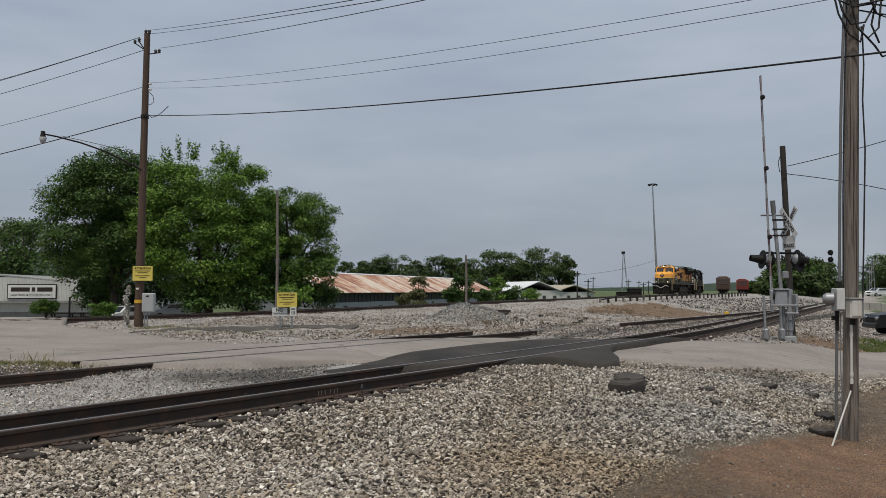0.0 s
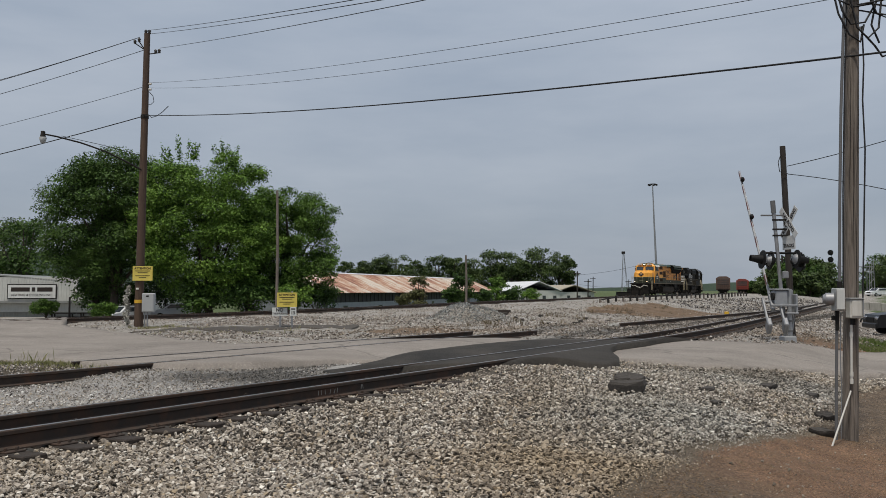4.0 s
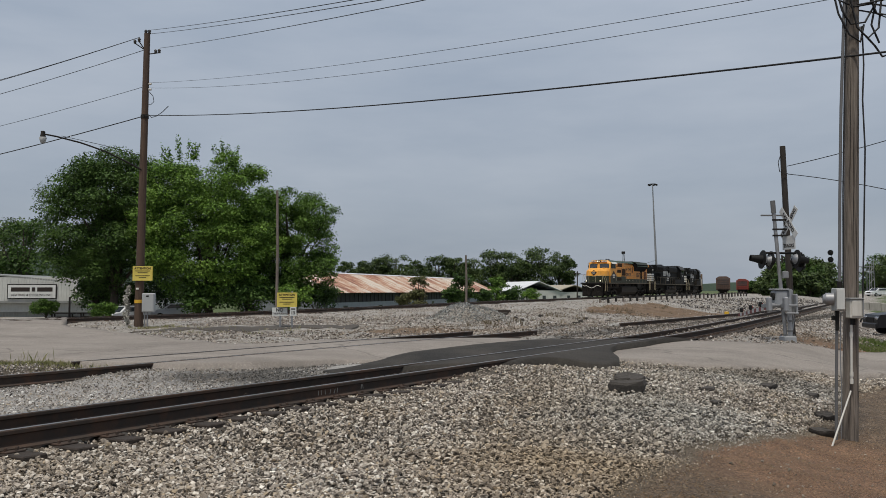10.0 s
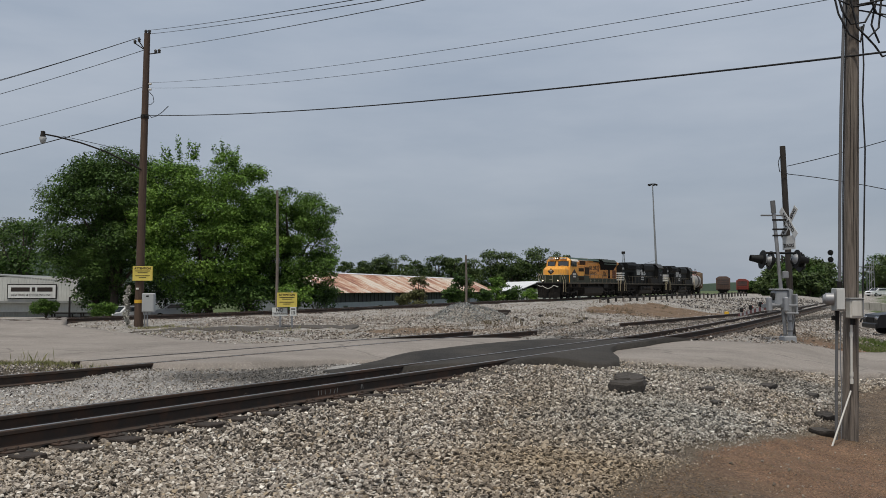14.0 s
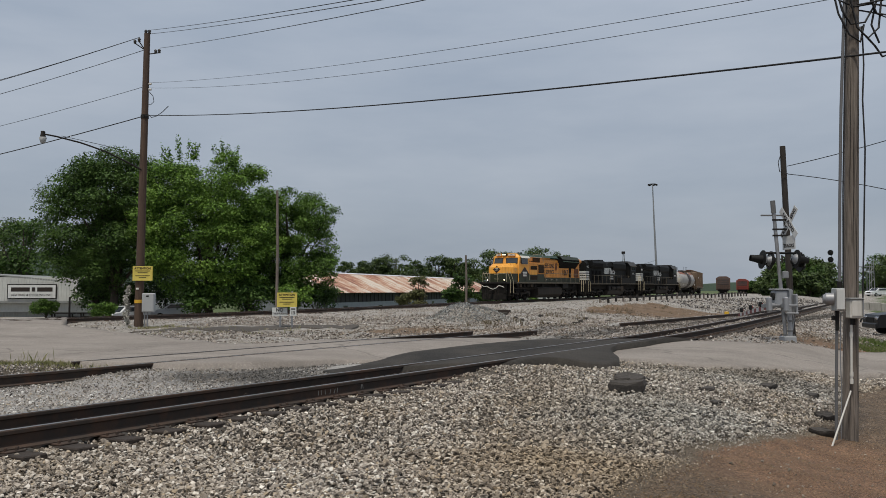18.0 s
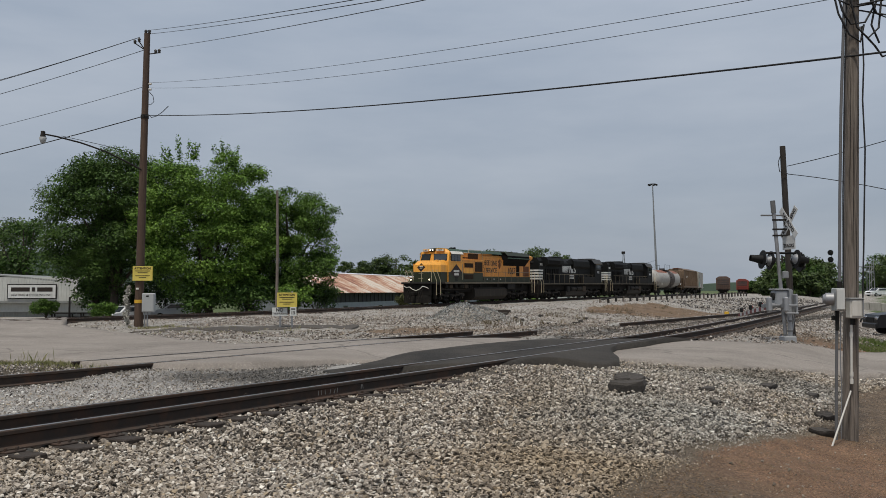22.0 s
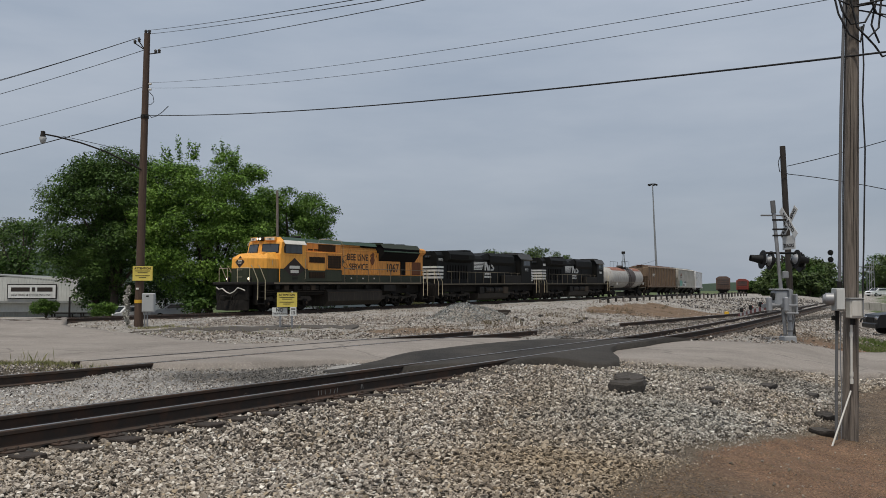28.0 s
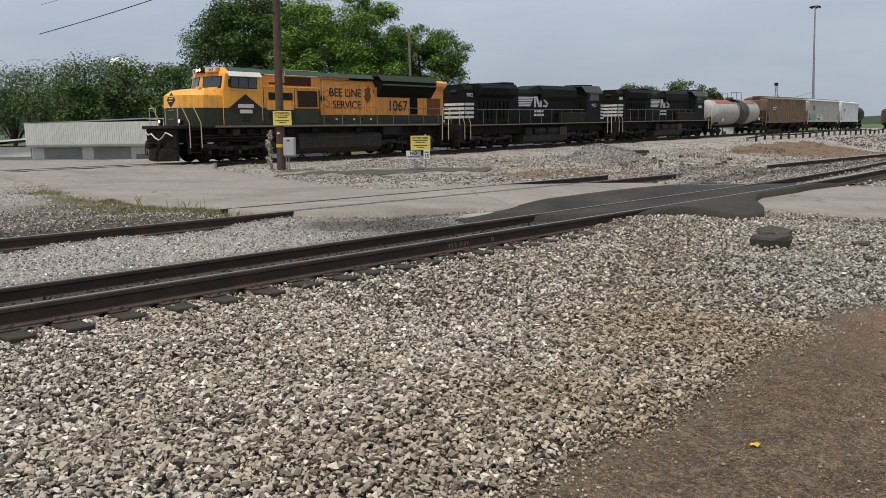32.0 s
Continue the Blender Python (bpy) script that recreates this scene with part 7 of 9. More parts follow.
def left_pole():
    t = thing("utility_pole", pose(-13.48, 35.5, gz(-13.48, 35.5)), "tall brown wooden utility pole with a street lamp and yellow sign", "utility pole")
    def at(z):
        return 0.14 * z / 13.15

    g = Geo().tube([(at(z) if z > 0 else 0, 0, z) for z in (-0.8, 0, 3, 6, 9, 12, 13.15)], [0.20, 0.195, 0.18, 0.165, 0.15, 0.135, 0.13], 14)
    part("post", g, POLE_BROWN, t)
    for dx, z, base in ((-0.52, 12.75, 12.35), (-0.33, 12.83, 12.3), (0.42, 12.3, 12.2), (0.58, 12.32, 12.2)):
        part("bracket", Geo().tube([(at(12.3), 0, base), (at(12.6) + dx, -0.05, z - 0.06)], 0.025, 5), DARK, t)
        part("insulator", Geo().lathe([(0.03, -0.08), (0.07, -0.05), (0.05, 0.0), (0.08, 0.03), (0.05, 0.09), (0.02, 0.11)], 8, m=pose(at(12.6) + dx, -0.05, z)), INSUL, t)
    for dx in (-0.06, 0.1):
        part("insulator", Geo().lathe([(0.03, -0.02), (0.07, 0.0), (0.05, 0.06), (0.08, 0.09), (0.04, 0.16)], 8, m=pose(at(13.1) + dx, 0, 13.16)), INSUL, t)
    for z in (10.85, 10.6):
        part("spool", Geo().cyl((at(z) + 0.14, 0, z), (at(z) + 0.26, 0, z), 0.05, n=8), CREAM, t)
    part("clamp", Geo().cyl((at(9.35), 0, 9.28), (at(9.35), 0, 9.44), 0.175, n=12), DARK, t)
    part("drip_loop", Geo().tube([(at(10.5) + 0.16, 0, 10.5), (0.45, 0, 10.3), (0.5, 0, 10.05), (0.35, 0, 9.9), (0.2, 0, 9.95)], 0.015, 5), WIRE, t)
    # street lamp on a long bracket arm
    arm = part("lamp_arm", Geo().tube([(0.05, -0.15, 6.95), (-0.5, -0.3, 7.25), (-1.4, -0.5, 7.7), (-2.4, -0.7, 8.05), (-3.4, -0.85, 8.3), (-3.85, -0.95, 8.38)], 0.035, 8), DARK, t)
    part("arm_stay", Geo().tube([(0.0, -0.15, 7.6), (-1.5, -0.5, 7.98), (-3.2, -0.85, 8.33)], 0.012, 5), DARK, t)
    part("lamp_housing", Geo().cyl((-3.95, -0.98, 8.25), (-3.95, -0.98, 8.46), 0.12, 0.09, 12).box(-4.03, -3.87, -1.06, -0.90, 8.42, 8.52, bev=0.03), DARK, arm)
    part("lamp_globe", Geo().lathe([(0.04, -0.26), (0.10, -0.24), (0.16, -0.02), (0.13, 0.0)], 14, m=pose(-3.95, -0.98, 8.25)), GREY_BOX, arm)
    attention_sign(t, 0.88, 0.64, pose(0.24, -0.27, 2.33))
    part("band", Geo().cyl((0.01, 0, 1.02), (0.01, 0, 1.17), 0.205, n=14), BAND_Y, t, "yellow reflective band")
    bx = part("meter_box", Geo().box(0.24, 0.78, -0.32, -0.08, 0.62, 1.46, bev=0.03), GREY_BOX, t)
    part("box_door", Geo().box(0.28, 0.74, -0.335, -0.32, 0.66, 1.42, bev=0.006), GREY_BOX, bx)
    part("latch", Geo().box(0.44, 0.56, -0.345, -0.335, 1.30, 1.36), DARK, bx)
    for x in (0.34, 0.46):
        part("conduit", Geo().cyl((x, -0.2, -0.2), (x, -0.2, 0.62), 0.03, n=8), GALV, bx)
    part("tag", Geo().box(-0.06, 0.06, -0.21, -0.2, 1.62, 1.70), CREAM, t)
    return t


left_pole()

rv = np.random.default_rng(31)
vine = [(-13.95 + rv.uniform(-0.08, 0.08), 35.35 + rv.uniform(-0.1, 0.1), 0.1 + k * 0.13, 0.16 - 0.003 * k, 0.14, 0.12) for k in range(13)]
vv, vq = leaf_cloud(vine, 900, 0.09, rv, 0.6)
VINE = leafy("pale_blossom", (0.25, 0.24, 0.20), (0.62, 0.60, 0.54), (0.16, 0.2, 0.08))
ivy = thing("creeper", pose(0, 0, 0), "pale flowering creeper climbing the pole's foot", "plant")
part("stem", Geo().tube([(-13.93, 35.4, gz(-13.9, 35.4) - 0.1), (-13.9, 35.42, 0.8), (-13.82, 35.45, 1.75)], 0.02, 5), BARK, ivy)
ob = new("foliage", bulk("foliage", vv, vq, VINE))
ob.parent = ivy


def post_signs():
    t = thing("sign_post", pose(-7.02, 34.6, gz(-7.02, 34.6)), "steel post with a white notice board", "sign")
    part("post", Geo().box(-0.04, 0.04, -0.03, 0.03, -0.4, 1.5, bev=0.01), GALV, t)
    s = pose(-0.02, -0.06, 0.70)
    board(t, "notice", -0.33, 0.33, -0.18, 0.18, WHITE_SIGN, s)
    words(t, "NO", 0.20, DARK_LET, 0, 0.07, s, 0.004)
    words(t, "TRESPASSING", 0.105, DARK_LET, 0, -0.08, s, 0.002)
    u = thing("sign_post", pose(-6.5, 34.5, gz(-6.5, 34.5)), "steel post with a yellow warning sign over a speed sign", "sign")
    part("post", Geo().box(-0.035, 0.035, -0.03, 0.03, -0.4, 1.6, bev=0.01), GALV, u)
    attention_sign(u, 0.87, 0.62, pose(-0.21, -0.06, 1.24))
    q = pose(0.06, -0.07, 0.74)
    board(u, "speed_sign", -0.14, 0.14, -0.19, 0.19, WHITE_SIGN, q)
    words(u, "15", 0.2, DARK_LET, 0, -0.06, q, 0.006)
    part("text_bar", Geo().box(-0.09, 0.09, -0.006, -0.002, 0.08, 0.13), DARK_LET, u, at=q)


post_signs()


def right_pole():
    t = thing("utility_pole", pose(5.635, 11.1, -0.5), "weathered grey wooden utility pole with conduit and meter boxes", "utility pole")
    g = Geo().tube([(0.011 * z, 0.0, z) for z in (-0.6, 0, 1, 2, 3, 4, 5, 6, 8, 10.5)], [0.106, 0.103, 0.100, 0.098, 0.095, 0.092, 0.089, 0.086, 0.082, 0.078], 18)
    part("post", g, POLE_OLD, t)
    for k, (a0, z0, L) in enumerate(((-2.0, 0.2, 1.5), (-1.3, 1.0, 2.2), (-1.75, 2.6, 1.8), (-0.9, 0.1, 1.0), (-1.1, 3.6, 1.6), (-2.2, 3.2, 2.0))):
        r = 0.1005
        part("crack", Geo().tube([(r * math.cos(a0) + 0.011 * (z0 + L * j / 4) + 0.004 * (-1) ** j, r * math.sin(a0) + 0.001 * z0, z0 + L * j / 4) for j in range(5)], [0.001, 0.005, 0.006, 0.005, 0.001], 5), POLE_TAR, t, "dark drying crack")
    part("conduit", Geo().tube([(-0.25, -0.12, -0.1), (-0.245, -0.12, 0.8), (-0.235, -0.12, 1.5)], 0.021, 8), GALV_DARK, t, "dull galvanised steel riser")
    part("conduit", Geo().tube([(-0.195, -0.12, 2.05), (-0.185, -0.12, 3.3), (-0.16, -0.12, 4.6), (-0.09, -0.11, 6.4), (-0.06, -0.1, 8.4)], 0.021, 8), GALV_DARK, t, "dull galvanised steel riser")
    part("ground_wire", Geo().tube([(-0.175, -0.1, 0.0), (-0.165, -0.1, 0.7), (-0.18, -0.1, 1.2), (-0.17, -0.1, 1.75)], 0.007, 6), GALV, t)
    part("ground_wire", Geo().tube([(-0.135, -0.1, 2.0), (-0.13, -0.1, 3.4), (-0.1, -0.1, 5.0), (-0.03, -0.1, 7.0)], 0.010, 6), WIRE, t)
    part("coupling", Geo().cyl((-0.195, -0.12, 2.08), (-0.194, -0.12, 2.17), 0.034, n=8), DARK, t)
    b1 = part("meter_box", Geo().box(-0.305, -0.175, -0.24, -0.1, 1.77, 2.08, bev=0.012), GREY_BOX, t)
    part("box_lid", Geo().box(-0.295, -0.185, -0.252, -0.24, 1.79, 2.06, bev=0.004), WHITE_SIGN, b1)
    part("hinge", Geo().cyl((-0.308, -0.245, 1.82), (-0.308, -0.245, 2.03), 0.007, n=6), GALV, b1)
    part("meter", Geo().cyl((-0.30, -0.16, 1.93), (-0.395, -0.13, 1.93), 0.085, n=18).cyl((-0.395, -0.13, 1.93), (-0.425, -0.12, 1.93), 0.072, 0.055, 16), GALV, b1, "round glass-fronted electricity meter")
    part("nipple", Geo().cyl((-0.238, -0.14, 1.5), (-0.238, -0.14, 1.78), 0.028, n=8), DARK, b1)
    part("lug", Geo().box(-0.30, -0.26, -0.15, -0.1, 1.64, 1.70), DARK, b1)
    b2 = part("switch_box", Geo().box(-0.118, 0.052, -0.26, -0.12, 1.67, 1.93, bev=0.012), CREAM, t)
    part("box_lid", Geo().box(-0.10, 0.030, -0.273, -0.26, 1.70, 1.91, bev=0.006), CREAM, b2)
    part("box_hood", Geo().box(-0.125, 0.060, -0.28, -0.11, 1.93, 1.948, bev=0.005), GREY_BOX, b2)
    part("hinge", Geo().cyl((0.05, -0.268, 1.70), (0.05, -0.268, 1.92), 0.007, n=6), GALV, b2)
    part("lug", Geo().box(-0.06, -0.02, -0.2, -0.14, 1.58, 1.67), DARK, b2)
    pipe = part("conduit", Geo().cyl((-0.052, -0.15, 0.82), (-0.052, -0.15, 1.58), 0.016, n=10), CREAM, b2)
    for z in (0.78, 0.88, 1.42):
        part("fitting", Geo().cyl((-0.052, -0.15, z), (-0.052, -0.15, z + 0.06), 0.023, n=10), CREAM, pipe)
    part("drop_cable", Geo().tube([(0.17, -0.06, 5.75), (0.18, -0.08, 5.2), (0.15, -0.1, 4.7), (0.18, -0.1, 4.0), (0.165, -0.1, 3.3), (0.15, -0.1, 2.6), (0.135, -0.1, 2.1), (0.125, -0.12, 1.72), (0.07, -0.16, 1.62)], 0.011, 6), WIRE, t)
    loops = [[(-0.15, -0.1, 6.6), (-0.2, -0.12, 6.2), (-0.15, -0.14, 5.95), (-0.03, -0.15, 5.75), (0.17, -0.14, 5.78), (0.30, -0.12, 6.0), (0.29, -0.1, 6.3)],
             [(-0.08, -0.12, 6.6), (-0.03, -0.14, 6.3), (0.12, -0.15, 6.18), (0.27, -0.14, 6.3), (0.25, -0.12, 6.55)],
             [(0.33, -0.1, 6.6), (0.39, -0.1, 6.3), (0.32, -0.12, 6.0), (0.27, -0.12, 5.75), (0.39, -0.1, 5.5)],
             [(-0.17, -0.1, 6.5), (-0.19, -0.11, 6.15), (-0.1, -0.14, 5.85), (0.0, -0.14, 6.1), (0.12, -0.12, 6.35)],
             [(0.12, -0.13, 6.6), (0.2, -0.15, 6.2), (0.33, -0.15, 5.9), (0.48, -0.13, 5.85), (0.5, -0.12, 6.1), (0.36, -0.12, 6.45)],
             [(-0.1, -0.14, 6.4), (0.05, -0.16, 5.7), (0.2, -0.16, 5.55), (0.36, -0.14, 5.7), (0.42, -0.12, 6.2), (0.3, -0.12, 6.5)],
             [(-0.26, -0.1, 6.6), (-0.28, -0.12, 6.3), (-0.2, -0.14, 5.9), (-0.05, -0.15, 5.6), (0.1, -0.15, 5.5), (0.16, -0.13, 5.75)],
             [(0.2, -0.1, 5.6), (0.32, -0.12, 5.45), (0.42, -0.12, 5.3), (0.55, -0.1, 5.35)],
             [(-0.23, -0.1, 6.5), (-0.18, -0.12, 6.1), (0.02, -0.14, 6.0), (0.27, -0.12, 6.05), (0.67, -0.1, 6.0)]]
    for q in loops:
        part("cable_loop", Geo().tube(q, 0.014, 6), WIRE, t)
    part("staple", Geo().box(0.08, 0.18, -0.05, -0.02, 5.72, 5.75), GALV, t)
    # the pole leans a little, and all that is fixed to it with it
    lean = Matrix(((1, 0, 0.020, -0.04), (0, 1, 0, 0), (0, 0, 1, 0), (0, 0, 0, 1)))
    for p in t.children_recursive:
        p.data.transform(lean)
    return t


right_pole()
solid("lath", Geo().tube([(5.11, 10.63, -0.52), (5.52, 10.9, 0.19)], [0.0135, 0.012], 4), CREAM, pose(0, 0, 0), "pale stake leaning on the pole's foot", "stake")


def crossing_signal():
    t = thing("crossing_signal", pose(10.95, 25.64, gz(10.95, 25.64)), "silver level crossing mast with black-hooded lamps and crossbuck", "crossing signal")
    lean = -0.33 / 4.5
    part("base", Geo().box(-0.14, 0.27, -0.2, 0.2, -0.15, 0.16, bev=0.03), ALU, t)
    part("mast", Geo().tube([(0, 0, 0.1), (lean * 2.2, 0, 2.2), (lean * 4.2, 0, 4.2)], 0.058, 14), GALV, t)
    part("mast_cap", Geo().cyl((lean * 4.15, 0, 4.1), (lean * 4.5, 0, 4.5), 0.078, n=12), GALV_DARK, t)
    part("top_arm", Geo().box(-0.72, 0.04, -0.03, 0.03, 4.0, 4.05, bev=0.01), GALV_DARK, t)
    part("lamp_arm", Geo().tube([(-0.66, 0, 2.82), (0.58, 0, 2.80)], 0.035, 8), BLACK, t)
    # two lamps to each side, turned along the road
    for x, z, d, y in ((-0.72, 2.60, -1, -0.08), (-0.42, 2.58, 1, 0.1), (0.34, 2.62, 1, -0.08), (0.60, 2.50, -1, 0.14)):
        m = pose(x, y, z, 0, 90 * d + 8, 0)
        lamp = part("lamp", Geo().cyl((0, 0, 0.0), (0, 0, 0.03), 0.30, n=24), BLACK, t, "black round target plate", m)
        part("lens", Geo().cyl((0, 0, 0.03), (0, 0, 0.05), 0.11, n=14), RED_GLASS, lamp)
        long = y < 0
        hood = Geo().cyl((0, 0, 0.03), (0, 0, 0.40 if long else 0.14), 0.145, 0.10 if long else 0.13, 16, caps=False)
        hood.cyl((0, 0, 0.03), (0, 0, 0.39 if long else 0.135), 0.135, 0.09 if long else 0.12, 16, caps=False)
        part("hood", hood, BLACK, lamp)
        part("back_case", Geo().cyl((0, 0, 0.0), (0, 0, -0.13), 0.17, 0.09, 16), ALU, lamp)
        part("lamp_bracket", Geo().tube([(0, 0, -0.12), (0.12 * d, 0, -0.14), (0.22 * d, -y, -0.02)], 0.025, 6), DARK, lamp)
    # crossbuck, turned towards the road
    m = pose(0.10, -0.16, 3.78, 0, 0, -80)
    for a in (48, -48):
        blade = part("crossbuck_blade", Geo().box(-0.61, 0.61, 0, 0.012, -0.115, 0.115, bev=0.004, m=pose(0, -0.014 if a > 0 else 0, 0, 0, a, 0)), WHITE_STRIPE, t, "", m)
        if a > 0:
            part("lettering", letters("RAILROAD", 0.17, 0.002, 0.003), DARK_LET, blade, "", pose(0, -0.018, 0, 0, a, 0) @ pose(0, 0, 0, 90, 0, 0))
        else:
            for x, word in ((-0.36, "CROS"), (0.36, "SING")):
                part("lettering", letters(word, 0.17, 0.002, 0.003), DARK_LET, blade, "", pose(0, -0.004, 0, 0, a, 0) @ pose(x, 0, 0, 90, 0, 0))
    part("track_count_sign", Geo().box(-0.34, 0.34, 0, 0.012, -0.24, 0.2, bev=0.004), WHITE_STRIPE, t, "", pose(0.10, -0.14, 3.16, 0, 0, -80))
    part("lettering", letters("TRACKS", 0.15, 0.002, 0.003), DARK_LET, t, "", pose(0.10, -0.14, 3.16, 0, 0, -80) @ pose(0, -0.006, -0.12, 90, 0, 0))
    for z in (3.35, 3.55, 3.85):
        part("clamp", Geo().box(-0.35, 0.15, -0.07, 0.02, z, z + 0.05), DARK, t)
    # gate machine
    part("gate_machine", Geo().box(-0.40, 0.02, -0.22, 0.18, 1.12, 1.62, bev=0.05), ALU, t)
    part("machine_lid", Geo().box(-0.43, 0.06, -0.26, 0.22, 1.62, 1.67, bev=0.02), ALU, t)
    part("support_arm", Geo().box(-0.58, 0.26, -0.34, -0.28, 1.10, 1.17, bev=0.015).box(-0.1, 0.30, -0.34, -0.28, 0.86, 0.92, bev=0.015), GALV, t)
    part("side_arm", Geo().box(0.22, 0.28, -0.32, 0.2, 0.85, 1.50, bev=0.02), ALU, t)
    part("relay_case", Geo().cyl((0.10, -0.1, 0.1), (0.10, -0.1, 1.66), 0.075, n=14), ALU, t)
    part("conduit", Geo().tube([(0.20, -0.1, 1.0), (0.23, -0.1, 0.7), (0.18, -0.1, 0.35), (0.14, -0.1, 0.1)], 0.022, 8), GALV, t)
    part("conduit", Geo().tube([(0.02, -0.15, 1.0), (-0.02, -0.16, 0.7), (0.1, -0.17, 0.35), (0.04, -0.15, 0.05)], 0.022, 8), GALV, t)
    part("hub", Geo().cyl((-0.46, -0.1, 1.42), (-0.40, -0.1, 1.42), 0.12, n=12), DARK, t)
    part("relay_case", Geo().box(0.07, 0.24, -0.05, 0.2, 1.1, 1.64, bev=0.02), ALU, t)
    for z in (0.3, 0.62):
        part("collar", Geo().cyl((0.10, -0.1, z), (0.10, -0.1, z + 0.05), 0.095, n=14), GALV_DARK, t)
    for x, y in ((-0.08, -0.15), (0.2, -0.15), (-0.08, 0.15), (0.2, 0.15)):
        part("anchor_bolt", Geo().cyl((x, y, 0.16), (x, y, 0.22), 0.025, n=6), GALV_DARK, t)
    part("junction_box", Geo().box(-0.12, 0.06, -0.2, -0.08, 2.0, 2.22, bev=0.02), GALV, t)
    return t


crossing_signal()

# gate arm: lies along its own +x from the pivot; counterweight behind
gate = thing("crossing_gate", pose(0, 0, 0), "red and white striped crossing gate arm with small lamps", "crossing gate")
part("arm_beam", Geo().box(0.45, 7.45, -0.02, 0.02, -0.06, 0.06, bev=0.006), GALV, gate, "grey aluminium arm")
for k in range(14):
    for y0, y1 in ((-0.025, -0.0205), (0.0205, 0.025)):
        part("stripe", Geo().box(0.45 + k * 0.5, 0.45 + (k + 1) * 0.5, y0, y1, -0.075 + 0.0015 * k, 0.075 - 0.0015 * k), RED_STRIPE if k % 2 else WHITE_STRIPE, gate)
part("arm_root", Geo().box(-0.2, 0.5, -0.05, 0.05, -0.08, 0.08, bev=0.02), GALV, gate)
for x in (2.2, 4.4, 6.7):
    lamp = part("arm_lamp", Geo().box(x - 0.07, x + 0.07, -0.06, 0.06, 0.08, 0.26, bev=0.03), BLACK, gate)
    part("lens", Geo().cyl((x, -0.075, 0.17), (x, -0.06, 0.17), 0.05, n=10), RED_GLASS, lamp)
for s in (-0.24, 0.24):
    part("counterweight_arm", Geo().box(-1.0, 0.35, s - 0.03, s + 0.03, -0.06, 0.06, bev=0.01), GALV, gate)
    part("counterweight", Geo().box(-1.05, -0.72, s - 0.07, s + 0.07, -0.22, 0.22, bev=0.03), GALV, gate)
part("cross_tie", Geo().cyl((0.2, -0.25, 0), (0.2, 0.25, 0), 0.035, n=8), GALV, gate)

black_pole = thing("signal_pole", pose(11.76, 27.0, gz(11.76, 27)), "dark creosoted wooden pole beside the crossing mast", "utility pole")
part("post", Geo().tube([(-0.2 * z / 6.6, 0, z) for z in (-0.5, 0, 2, 4, 6.58)], [0.11, 0.108, 0.104, 0.10, 0.092], 12), POLE_TAR, black_pole)
part("cable_loop", Geo().tube([(-0.3, -0.1, 6.3), (-0.42, -0.15, 6.0), (-0.38, -0.15, 5.7), (-0.2, -0.15, 5.6), (-0.1, -0.15, 5.62)], 0.014, 5), WIRE, black_pole)


# ---- wires ----
def wire(a, b, sag, r, label, n=18):
    a, b = Vector(a), Vector(b)
    pts = []
    for k in range(n + 1):
        u = k / n
        p = a.lerp(b, u)
        p.z -= 4 * sag * u * (1 - u)
        pts.append(p)
    return solid("overhead_wire", Geo().tube(pts, r, 5), WIRE, pose(0, 0, 0), label, "wire")


LP = (-13.4, 35.5)
solid("overhead_wire", Geo().tube([(-13.2, 35.35, 9.42), (-12.85, 34.9, 9.16), (-12.4, 34.3, 9.1), (-11.95, 33.7, 9.14), (-11.5, 33.1, 9.24)], 0.016, 5), WIRE, pose(0, 0, 0), "slack black cable loop beside the pole", "wire")
wire((LP[0], 35.4, 9.37), (5.74, 11.0, 4.82), 0.26, 0.016, "thick black cable between the two utility poles")
wire((5.74, 11.0, 4.82), (9.4, 6.4, 4.3), 0.03, 0.015, "thick black cable past the weathered pole")
wire((LP[0] - 0.1, 35.4, 9.30), (-29.2, 41.0, 7.12), 0.12, 0.022, "thick black cable to the street pole")
wire((-13.28, 35.45, 10.85), (5.67, 11.0, 5.85), 0.27, 0.0055, "thin black overhead wire")
wire((-13.28, 35.45, 10.62), (6.15, 11.0, 5.75), 0.4, 0.0055, "thin black overhead wire")
wire((-13.5, 35.45, 10.65), (-30.0, 42.5, 8.92), 0.15, 0.011, "thin black overhead wire")
for dx, z, e in ((0.02, 13.24, (0.92, 11.0, 6.0)), (0.12, 13.08, (1.02, 11.0, 5.94)), (0.6, 12.43, (1.71, 11.0, 6.02))):
    wire((-13.35 + dx, 35.45, z), e, 0.08, 0.009, "thin power line from the pole top")
for dx, z, e in ((-0.5, 12.86, (-29.2, 40.5, 10.55)), (-0.3, 12.93, (-29.3, 41.0, 10.80)), (-0.05, 12.36, (-29.0, 40.5, 9.92))):
    wire((-13.35 + dx, 35.45, z), e, 0.15, 0.014, "thin power line from the pole top")
wire((11.66, 26.9, 5.75), (16.6, 18.0, 7.3), 0.25, 0.013, "thin black service wire")
wire((11.68, 26.9, 5.48), (16.4, 18.0, 1.9), -0.35, 0.013, "thin black service wire")
wire((5.85, 11.05, 5.48), (9.2, 9.5, 4.6), 0.1, 0.012, "thin black service wire")
wire((5.8, 11.05, 5.55), (9.5, 8.0, 5.9), 0.1, 0.014, "thin black service wire")

